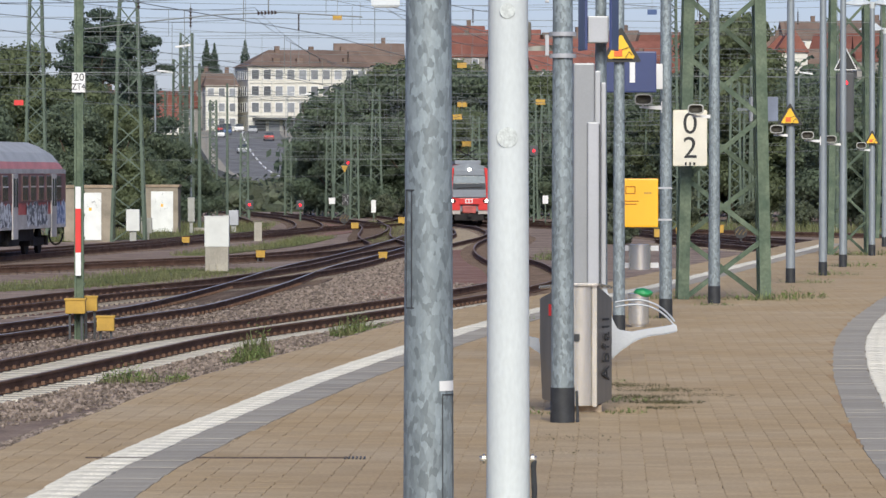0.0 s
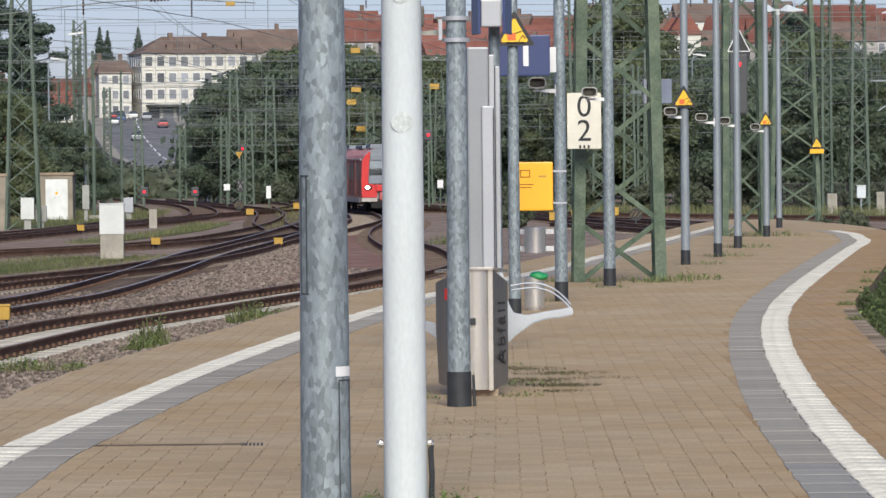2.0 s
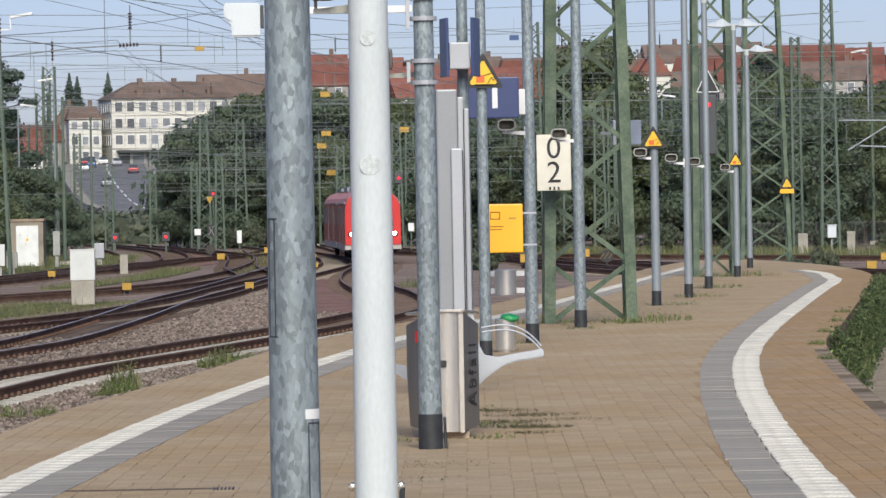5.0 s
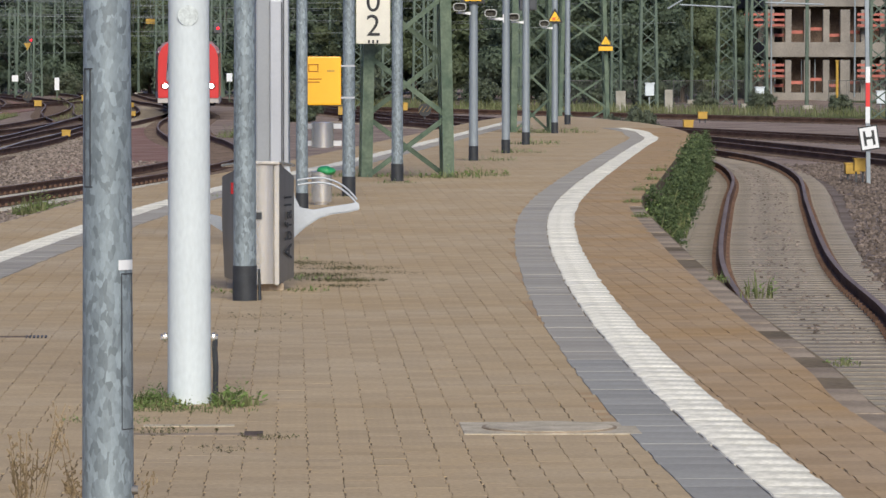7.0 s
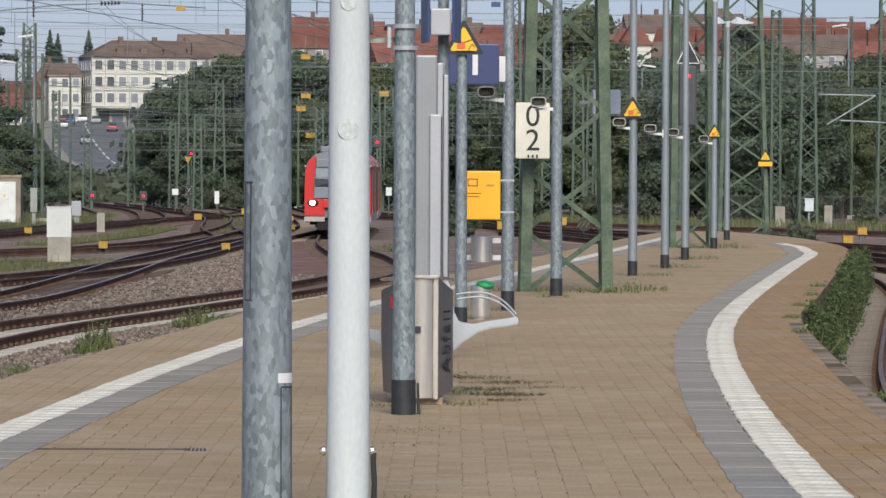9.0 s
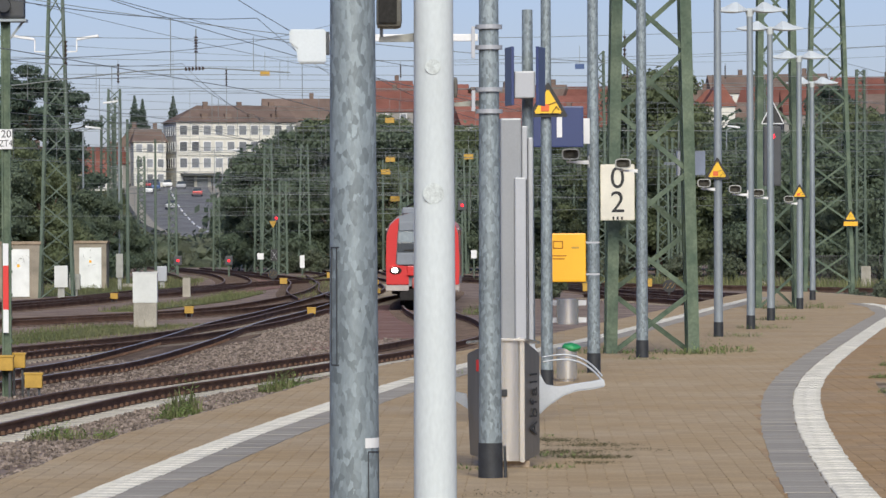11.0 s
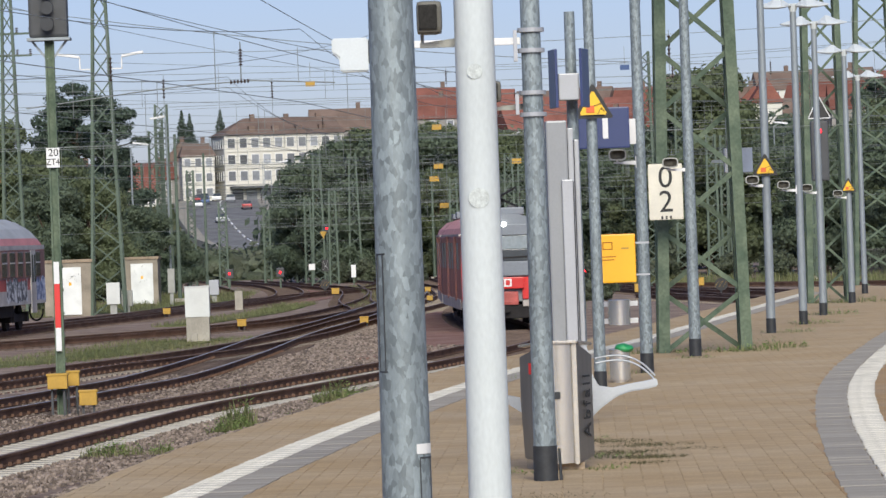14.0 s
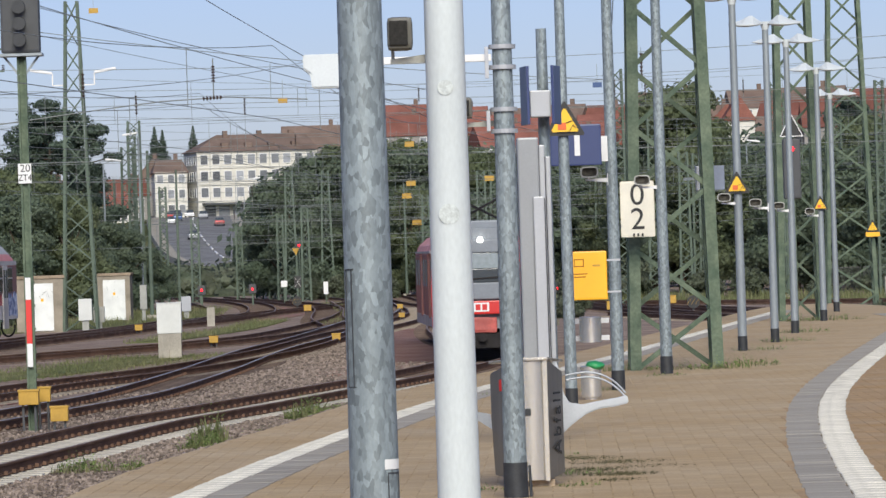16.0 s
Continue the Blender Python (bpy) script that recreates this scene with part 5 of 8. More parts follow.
# ---- trains ----
def train_car(lead):
    """One car of the red multiple unit, nose at local y = 0, body behind it at +y."""
    root = tagged(empty("train_car", 0, 0, RAIL_Z), "red regional train car with dusty sides" if not lead else "red regional train with white-lit headlamps and dusty sides",
                  "train", group="multiple unit cars")
    L, W = 16.4, 1.34
    section = [(W, 0.72), (W + 0.02, 1.5), (W, 2.75), (W - 0.12, 3.05), (W - 0.42, 3.32), (W - 0.8, 3.42), (0.3, 3.45)]
    prof = section + [(-x, z) for x, z in section[::-1]]
    nose = [(0.0, 1.0, 0.0), (0.55, 1.0, 0.0), (0.9, 1.0, 0.0)] if not lead else [(0.0, 0.97, 0.0), (0.5, 1.0, 0.0), (1.0, 1.0, 0.0)]
    ys = [n[0] for n in nose] + [L]
    ks = [n[1] for n in nose] + [1.0]
    bm = bmesh.new()
    rings = [[bm.verts.new((x * k, y, z)) for x, z in prof] for y, k in zip(ys, ks)]
    n = len(prof)
    faces = []
    for r0, r1 in zip(rings, rings[1:]):
        for j in range(n):
            f = bm.faces.new((r0[j], r0[(j + 1) % n], r1[(j + 1) % n], r1[j]))
            faces.append((f, j))
    caps = [bm.faces.new(rings[0][::-1]), bm.faces.new(rings[-1])]
    for f, j in faces:
        f.material_index = 0 if (j <= 1 or n - 3 <= j <= n - 2) else (2 if 2 <= j <= 4 or n - 6 <= j <= n - 4 else (3 if j == n - 1 else 1))
    caps[0].material_index = 1 if lead else 3
    bmesh.ops.recalc_face_normals(bm, faces=bm.faces)
    part("body", bm, [TRAIN_SIDE, TRAIN_GREY, TRAIN_ROOF, UNDER, TRAIN_RED], root)
    for s in (-1, 1):
        bm = bmesh.new()
        box(bm, s * (W + 0.012), L / 2 + 0.3, 0.5, 0.03, L - 1.6, 0.32)
        part("skirt", bm, TRAIN_SKIRT, root)
        for k in range(7):
            bm = bmesh.new()
            box(bm, s * (W + 0.012), 2.6 + k * 2.05, 1.75, 0.02, 1.35, 0.85, 0.01)
            part("window", bm, TRAIN_WINDOW, root)
        for k in (4.6, 10.9):
            bm = bmesh.new()
            box(bm, s * (W + 0.02), k, 0.75, 0.02, 1.3, 2.05, 0.01)
            box(bm, s * (W + 0.03), k, 0.78, 0.02, 0.05, 2.0)
            part("door", bm, TRAIN_SIDE, root)
        bm = bmesh.new()
        box(bm, s * (W - 0.03), L / 2, 2.8, 0.12, L - 1.4, 0.07)
        part("cornice", bm, TRAIN_SKIRT, root)
    for y in (2.6, L - 2.6):
        bm = bmesh.new()
        box(bm, 0, y, 0.3, 1.9, 2.8, 0.35, 0.04)
        for yy in (-0.95, 0.95):
            for s in (-1, 1):
                rod(bm, (s * 0.70, y + yy, 0.43), (s * 0.83, y + yy, 0.43), 0.43, 0.43, 20)
        part("bogie", bm, UNDER, root)
    bm = bmesh.new()
    box(bm, 0, L / 2, 0.42, 2.3, L - 1.0, 0.35)
    part("underframe", bm, UNDER, root)
    bm = bmesh.new()
    box(bm, 0, 3.2, 3.42, 1.5, 3.2, 0.24, 0.05)
    box(bm, 0, 9.5, 3.42, 1.6, 5.0, 0.2, 0.05)
    part("roof_equipment", bm, TRAIN_GREY, root)
    if not lead:
        return root
    # the cab front: red cheeks, sloping grey-rimmed windscreen, lamps, coupler bay
    for s in (-1, 1):
        pts = [(1.35, 0.78), (1.36, 1.7), (1.33, 2.65), (1.2, 3.0), (1.0, 3.2), (0.86, 3.26), (0.93, 2.6), (1.0, 1.55), (0.52, 1.45), (0.52, 0.78)]
        bm = bmesh.new()
        f = bm.faces.new([bm.verts.new((s * x, -0.10 - 0.05 * (1.36 - x), z)) for x, z in (pts if s > 0 else pts[::-1])])
        ext = bmesh.ops.extrude_face_region(bm, geom=[f])
        bmesh.ops.translate(bm, verts=[v for v in ext["geom"] if isinstance(v, bmesh.types.BMVert)], vec=(0, 0.35, 0))
        bmesh.ops.recalc_face_normals(bm, faces=bm.faces)
        bmesh.ops.bevel(bm, geom=bm.edges[:], offset=0.025, segments=2, affect="EDGES")
        part("cheek", bm, TRAIN_RED, root, "bright red cab cheek")
        bm = bmesh.new()
        box(bm, s * 0.94, -0.06, 0.56, 0.84, 0.4, 0.20, 0.02)
        part("bumper", bm, TRAIN_SKIRT, root, "pale grey bumper")
        bm = bmesh.new()
        bmesh.ops.create_uvsphere(bm, u_segments=16, v_segments=10, radius=0.19, matrix=Matrix.Translation((s * 1.0, -0.14, 1.31)) @ Matrix.Diagonal((1.15, 0.3, 0.72, 1)))
        part("lamp_surround", bm, UNDER, root)
        bm = bmesh.new()
        bmesh.ops.create_uvsphere(bm, u_segments=16, v_segments=10, radius=0.115, matrix=Matrix.Translation((s * 1.03, -0.19, 1.32)) @ Matrix.Diagonal((1, 0.4, 0.85, 1)))
        part("headlamp", bm, LAMP_ON, root, "lit white headlamp")
    bm = bmesh.new()
    box(bm, 0, -0.03, 2.78, 1.74, 0.3, 0.34, 0.03)
    part("display_band", bm, TRAIN_GREY, root, "grey band above the windscreen")
    # One screen in two bands; the upper carries a reflection in its colour.
    bm = bmesh.new()
    box(bm, 0, 0.0, 2.35, 1.80, 0.24, 0.42, 0.02)
    part("windscreen", bm, GLASS_PALE, root, "upper windscreen with a pale reflection painted in")
    bm = bmesh.new()
    box(bm, 0, 0.0, 1.98, 1.86, 0.24, 0.36, 0.02)
    part("windscreen", bm, GLASS_DARK, root, "dark lower windscreen")
    bm = bmesh.new()
    box(bm, 0, -0.04, 1.52, 1.92, 0.28, 0.45, 0.03)
    part("dashboard_panel", bm, TRAIN_GREY, root, "grey panel under the windscreen")
    bm = bmesh.new()
    bar(bm, (-0.7, -0.15, 2.06), (0.75, -0.15, 2.12), 0.03)
    part("wiper", bm, UNDER, root)
    bm = bmesh.new()
    box(bm, 0, -0.10, 1.12, 1.16, 0.3, 0.36, 0.03)
    part("nose_panel", bm, TRAIN_RED, root, "red nose panel")
    bm = bmesh.new()
    box(bm, -0.02, -0.258, 1.19, 0.42, 0.006, 0.24)
    badge = part("badge", bm, WHITE, root, "small white operator badge")
    bm = bmesh.new()
    box(bm, -0.11, -0.264, 1.23, 0.13, 0.006, 0.16), box(bm, 0.07, -0.264, 1.23, 0.13, 0.006, 0.16)
    part("badge_bar", bm, TRAIN_RED, badge)
    bm = bmesh.new()
    box(bm, 0, -0.02, 0.62, 0.78, 0.5, 0.42, 0.08)
    for v in bm.verts:
        v.co += Vector((0, 1, 1)) * 0.05 * noise.noise(v.co * 5)
    part("coupler_cover", bm, COACH_RED, root, "crumpled red coupler cover")
    bm = bmesh.new()
    box(bm, 0, 0.05, 0.2, 1.7, 0.5, 0.42, 0.05)
    rod(bm, (0, -0.4, 0.5), (0, 0.2, 0.5), 0.12, 0.12, 12)
    part("coupler", bm, UNDER, root)
    bm = bmesh.new()
    bmesh.ops.create_uvsphere(bm, u_segments=16, v_segments=10, radius=0.08, matrix=Matrix.Translation((0.0, -0.2, 3.13)) @ Matrix.Diagonal((1, 0.5, 1, 1)))
    part("top_lamp", bm, LAMP_ON, root, "lit white top lamp")
    bm = bmesh.new()
    bar(bm, (-0.6, 2.0, 3.66), (0.6, 3.4, 4.3), 0.05), bar(bm, (0.6, 2.0, 3.66), (-0.6, 3.4, 4.3), 0.05)
    part("roof_rail", bm, UNDER, root)
    return root


CARS = [train_car(True)] + [train_car(False) for _ in range(1)]


def coach():
    a = math.degrees(math.atan2(2.6, 26))
    root = tagged(empty("passenger_coach", -15.15, 170.6, RAIL_Z, -a), "parked passenger coach, faded red and grey with spray paint", "railway coach")
    L, W = 26.0, 1.4
    prof = [(W, 0.95), (W, 2.9), (W - 0.08, 3.27), (W - 0.32, 3.6), (W - 0.75, 3.85), (0.3, 3.98)]
    prof = prof + [(-x, z) for x, z in prof[::-1]]
    n = len(prof)
    bm = bmesh.new()
    ring = []
    for y, kz in ((0.0, 0.80), (-0.25, 0.90), (-0.7, 0.97), (-1.4, 1.0), (-L, 1.0)):
        ring.append([bm.verts.new((x, y, z if z < 3 else 2.95 + (z - 2.95) * max(0.0, (kz - 0.8) / 0.2))) for x, z in prof])
    for r0, r1 in zip(ring, ring[1:]):
        for j in range(n):
            f = bm.faces.new((r0[j], r0[(j + 1) % n], r1[(j + 1) % n], r1[j]))
            f.material_index = 0 if j in (0, n - 2) else (2 if j in (1, n - 3) else (3 if j == n - 1 else 1))
    for r in (ring[0][::-1], ring[-1]):
        bm.faces.new(r)
    bmesh.ops.recalc_face_normals(bm, faces=bm.faces)
    part("body", bm, [COACH_RED, COACH_ROOF, COACH_PINK, UNDER], root)
    x = W + 0.012
    for z, h, m in ((2.86, 0.16, COACH_GREY), (0.93, 0.5, COACH_GREY), (1.84, 1.0, COACH_BROWN)):
        bm = bmesh.new()
        box(bm, x, -L / 2, z, 0.03 if m is COACH_GREY else 0.02, L, h)
        part("side_band", bm, m, root)
    for y in (-3.4, -4.9, -6.4, -7.9, -11.5, -13, -14.5, -16, -17.5, -19, -1.5):
        bm = bmesh.new()
        box(bm, x, y, 1.88, 0.05, 1.1, 0.94, 0.02)
        w = part("window", bm, COACH_BROWN, root)
        bm = bmesh.new()
        box(bm, x + 0.015, y, 1.92, 0.05, 0.95, 0.86, 0.02)
        part("pane", bm, COACH_PANE, w)
        bm = bmesh.new()
        box(bm, x + 0.03, y, 2.38, 0.05, 0.9, 0.05)
        part("window_bar", bm, COACH_GREY, w)
    for y in (-2.4, -9.7, -21):
        bm = bmesh.new()
        box(bm, x + 0.01, y, 0.6, 0.06, 0.95, 2.25, 0.02)
        d = part("door", bm, COACH_GREY, root, "grey folding door")
        bm = bmesh.new()
        for s in (-0.22, 0.22):
            box(bm, x + 0.03, y + s, 1.7, 0.05, 0.26, 1.0, 0.01)
        part("pane", bm, GLASS_DARK, d)
    for y0, y1, m in ((-0.1, -1.85, PAINT_BLUE), (-3.6, -7.6, PAINT_PALE), (-10.4, -18, PAINT_PALE)):
        bm = bmesh.new()
        k = 14
        pts = [(y0 + (y1 - y0) * i / k, 0.98 + 0.1 * random.random()) for i in range(k + 1)] + \
              [(y1 + (y0 - y1) * i / k, 1.72 + 0.22 * random.random()) for i in range(k + 1)]
        f = bm.faces.new([bm.verts.new((x + 0.022, py, pz)) for py, pz in pts])
        part("spray_paint", bm, m, root, "blotchy spray paint")
    for y in (-3.3, -L + 3.3):
        bm = bmesh.new()
        box(bm, 0, y, 0.3, 2.1, 3.4, 0.3, 0.04)
        for yy in (-1.25, 1.25):
            for s in (-1, 1):
                rod(bm, (s * 0.7, y + yy, 0.46), (s * 0.84, y + yy, 0.46), 0.46, 0.46, 20)
                box(bm, s * 1.02, y + yy, 0.3, 0.2, 0.4, 0.35, 0.03)
        part("bogie", bm, UNDER, root)
    bm = bmesh.new()
    box(bm, 0, -L / 2, 0.5, 2.2, L - 9, 0.45, 0.05)
    box(bm, 1.0, -9, 0.35, 0.5, 2.0, 0.5, 0.05), box(bm, 1.0, -12, 0.4, 0.5, 1.2, 0.5, 0.05)
    part("underframe", bm, UNDER, root)
    for s in (-0.87, 0.87):
        bm = bmesh.new()
        rod(bm, (s, 0, 1.05), (s, 0.5, 1.05), 0.09, 0.09, 12), rod(bm, (s, 0.5, 1.05), (s, 0.55, 1.05), 0.23, 0.23, 16)
        part("buffer", bm, UNDER, root)
    bm = bmesh.new()
    pts = [Vector((1.0 + 0.25 * math.cos(t), 0.3, 0.62 + 0.34 * math.sin(t))) for t in [radians(140 + 26 * i) for i in range(10)]]
    for a, b in zip(pts, pts[1:]):
        rod(bm, a, b, 0.035, 0.035, 6)
    part("brake_hose", bm, UNDER, root)


coach()


# ---- plants ----
def leaf_cloud(blobs, per_m2, size, seed):
    """Leaf cards over lumpy blobs (centre, radii): vertices and faces."""
    rng = np.random.default_rng(seed)
    vs, fs = [], []
    for (cx, cy, cz), (rx, ry, rz) in blobs:
        n = max(20, int(per_m2 * 4 * math.pi * ((rx * ry + rx * rz + ry * rz) / 3)))
        d = rng.normal(size=(n, 3))
        d /= np.linalg.norm(d, axis=1)[:, None]
        rad = 1.0 - 0.3 * rng.random(n) ** 2 + 0.5 * rng.random(n) ** 3
        p = d * rad[:, None] * (rx, ry, rz) + (cx, cy, cz)
        for q, dd in zip(p, d):
            u = rng.normal(size=3)
            u -= dd * (u @ dd) * 0.7
            u /= np.linalg.norm(u)
            v = np.cross(dd + rng.normal(size=3) * 0.5, u)
            v /= np.linalg.norm(v)
            s = size * (0.6 + 0.8 * rng.random())
            k = len(vs)
            vs += [tuple(q - u * s), tuple(q - u * 0.1 * s + v * 0.62 * s), tuple(q + u * s), tuple(q + u * 0.1 * s - v * 0.62 * s)]
            fs.append((k, k + 1, k + 2, k + 3))
    return vs, fs


def core_mesh(blobs, seed, k=0.8):
    bm = bmesh.new()
    for (c, r) in blobs:
        geo = bmesh.ops.create_icosphere(bm, subdivisions=2, radius=1, matrix=Matrix.Translation(c) @ Matrix.Diagonal((r[0] * k, r[1] * k, r[2] * k, 1)))
        for v in geo["verts"]:
            v.co += (v.co - Vector(c)) * 0.35 * noise.noise(v.co * 0.9 + Vector((seed, 0, 0)))
    return bm


def tree_mesh(name, height, spread, seed, leaf, size=0.125, dense=52, pine=False):
    rng = random.Random(seed)
    root = tagged(empty(name, 0, 0, -1.0), "small wild shrub at the foot of the platform edge" if name == "shrub" else "dense dark green leafy tree behind the tracks" if not pine else ("tall dark pine with open layered crown" if name == "pine_tree" else "slim dark fir tree beside the town buildings"), "tree", group="trees behind the yard")
    bm = bmesh.new()
    rod(bm, (0, 0, 0), (rng.uniform(-0.02, 0.02) * height, 0, height * 0.55), min(0.02 * height, 0.16 + height * 0.008), min(0.012 * height, 0.10), 10)
    blobs = []
    if name == "fir_tree":
        rod(bm, (0, 0, height * 0.5), (0, 0, height * 0.97), 0.1, 0.03, 8)
        for i in range(40):
            h = i / 40
            a, r = i * 2.4, spread * (1.0 - h) * rng.uniform(0.35, 0.8)
            blobs.append(((r * math.cos(a), r * math.sin(a), height * (0.1 + 0.88 * h)), (0.25 + 0.9 * (1 - h), 0.25 + 0.9 * (1 - h), 0.35 + 0.3 * (1 - h))))
    elif pine:
        rod(bm, (0, 0, height * 0.5), (0.3, 0, height * 0.97), 0.13, 0.03, 8)
        for i in range(46):
            h = height * (0.46 + 0.53 * round(rng.random() * 9) / 9) + rng.uniform(-0.45, 0.45)
            a, r = rng.uniform(0, 6.28), spread * (1.3 - h / height * 0.72) * rng.uniform(0.2, 1.0)
            c = (r * math.cos(a), r * math.sin(a), h)
            rod(bm, (0.1, 0, h - 0.4), c, 0.05, 0.02, 6)
            blobs.append((c, (rng.uniform(0.4, 0.9), rng.uniform(0.4, 0.9), rng.uniform(0.2, 0.5))))
    else:
        for i in range(54):
            h = height * rng.uniform(0.12, 0.95)
            k = math.sin(math.pi * min(1, 0.22 + 0.70 * h / height)) ** 0.7
            a, r = rng.uniform(0, 6.28), spread * k * rng.uniform(0.25, 1.02)
            c = (r * math.cos(a), r * math.sin(a), h)
            if i % 3 == 0:
                rod(bm, (0, 0, h * 0.55), c, 0.008 * height, 0.0035 * height, 6)
            s = spread * rng.uniform(0.15, 0.34)
            blobs.append((c, (s * 1.1, s * 1.1, s * rng.uniform(0.7, 1.0))))
    part("trunk", bm, BARK, root)
    crown = part("crown", core_mesh(blobs, seed, 0.5 if pine else (0.3 if name == "shrub" else 0.66)), leaf, root)
    vs, fs = leaf_cloud(blobs, dense, size, seed)
    me = bpy.data.meshes.new("leaves")
    me.from_pydata(vs, [], fs)
    mesh_object("leaves", me, leaf, crown)
    return root


SHRUB_LEAF = mat("edge_shrub_leaf", (0.13, 0.19, 0.085), 0.85, 0, 0.3, 0.3, 0.03, 0, island=0.35, col2=(0.18, 0.22, 0.10))
translucent(SHRUB_LEAF)
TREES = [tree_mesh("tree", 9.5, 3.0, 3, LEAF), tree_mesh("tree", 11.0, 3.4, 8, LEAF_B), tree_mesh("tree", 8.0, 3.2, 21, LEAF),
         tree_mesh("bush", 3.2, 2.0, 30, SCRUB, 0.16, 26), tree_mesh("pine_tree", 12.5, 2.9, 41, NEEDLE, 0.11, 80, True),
         tree_mesh("fir_tree", 12.5, 2.6, 52, NEEDLE, 0.22, 14, True),
         tree_mesh("shrub", 1.15, 0.34, 63, SHRUB_LEAF, 0.024, 260)]


def plant(kind, x, y, k=1.0, rz=0.0, z=-1.0):
    ob = copy_thing(TREES[kind], pose(x, y, z, 0, 0, rz))
    ob.scale = (k, k, k)
    return ob


rng = random.Random(5)
PLANTED = [  # by the huts: kind, east, north, size
    (4, -20.6, 285, 1.0), (4, -22.3, 290, 0.9), (4, -19.0, 291, 0.94), (1, -25.5, 280, 0.98), (0, -28.5, 276, 1.16), (1, -23.6, 268, 0.74),
    (0, -20.8, 262, 0.72), (1, -18.4, 264, 0.64), (0, -17.2, 276, 0.6), (2, -27.2, 286, 1.25), (2, -15.9, 300, 0.5), (2, -26, 262, 0.85),
    (0, -31, 284, 1.1), (1, -33, 270, 1.0), (2, -18.8, 272, 0.8), (2, -21.5, 275, 0.9), (1, -29, 268, 0.85), (0, -24.6, 288, 1.0),
    (1, -22.6, 280, 0.8), (0, -16.6, 288, 0.56), (0, -9.4, 352, 0.72), (0, -8.2, 344, 0.95), (2, -6.6, 350, 1.2),
]
PLANTED += [  # behind the yard
    (0, -4.9, 346, 1.12), (1, -3.2, 352, 1.05), (0, -1.4, 345, 1.17), (1, 0.6, 350, 1.05), (0, 2.4, 344, 1.15), (2, 4.4, 350, 1.3),
    (1, 6.4, 346, 0.98), (0, 8.4, 350, 1.1), (2, 10.4, 344, 1.2), (0, 12.4, 350, 1.12), (1, 14.5, 346, 1.0), (0, 16.6, 340, 1.05),
    (2, 18.8, 345, 1.25), (0, 21.0, 338, 1.1), (1, 23.4, 343, 1.0), (0, 25.6, 336, 1.08), (0, 16.5, 298, 1.02), (1, 18.2, 297, 1.2),
    (1, 14.3, 300, 0.72), (2, 22.5, 300, 1.0), (0, 26.2, 296, 0.98), (1, 29.5, 292, 0.8), (2, 28.0, 276, 1.05),
]
PLANTED += [  # to the east
    (0, 31.0, 280, 0.92), (2, 24.4, 284, 1.0), (1, 34.2, 288, 0.72), (0, 37.0, 296, 0.9), (1, 19.8, 305, 0.8), (2, 12.0, 318, 1.0),
    (0, 8.8, 322, 0.8), (2, 5.0, 330, 0.9), (1, 1.6, 334, 0.7), (0, -2.4, 336, 0.75), (2, -5.4, 338, 0.85), (0, 29, 330, 1.1),
    (1, 33, 326, 1.05), (0, 37, 322, 1.1), (1, 41, 318, 1.0), (2, 45, 320, 1.3), (0, 32.5, 305, 1.0), (1, 38.6, 308, 0.9),
    (2, 35.4, 312, 1.2), (0, 49, 330, 1.1), (1, 53, 335, 1.0),
]
for kind, x, y, k in PLANTED:
    plant(kind, x, y, k, rng.uniform(0, 360))
for x, y, k in ((-9.4, 392, 0.5), (-7.6, 396, 0.6), (-11.4, 398, 0.4), (-5.8, 330, 0.45), (-4.2, 326, 0.5), (-1, 322, 0.6), (3.5, 312, 0.8), (7.6, 205, 0.4), (10.4, 262, 0.7), (13.2, 268, 0.7), (16.8, 255, 0.5), (19.5, 258, 0.5), (22.3, 246, 0.35), (25.8, 252, 0.4),
                (30.5, 246, 0.3), (32.6, 240, 0.34), (35.5, 232, 0.3), (38, 224, 0.34), (28.6, 256, 0.5), (-19, 240, 0.6), (-23.5, 226, 0.7), (17.2, 158, 0.35), (15.6, 150, 0.3)):
    plant(3, x, y, k, rng.uniform(0, 360))
for ob in TREES[:-1]:  # the patterns themselves stand in the wood as well
    ob.location = (rng.uniform(30, 44), rng.uniform(330, 345), -1.0)


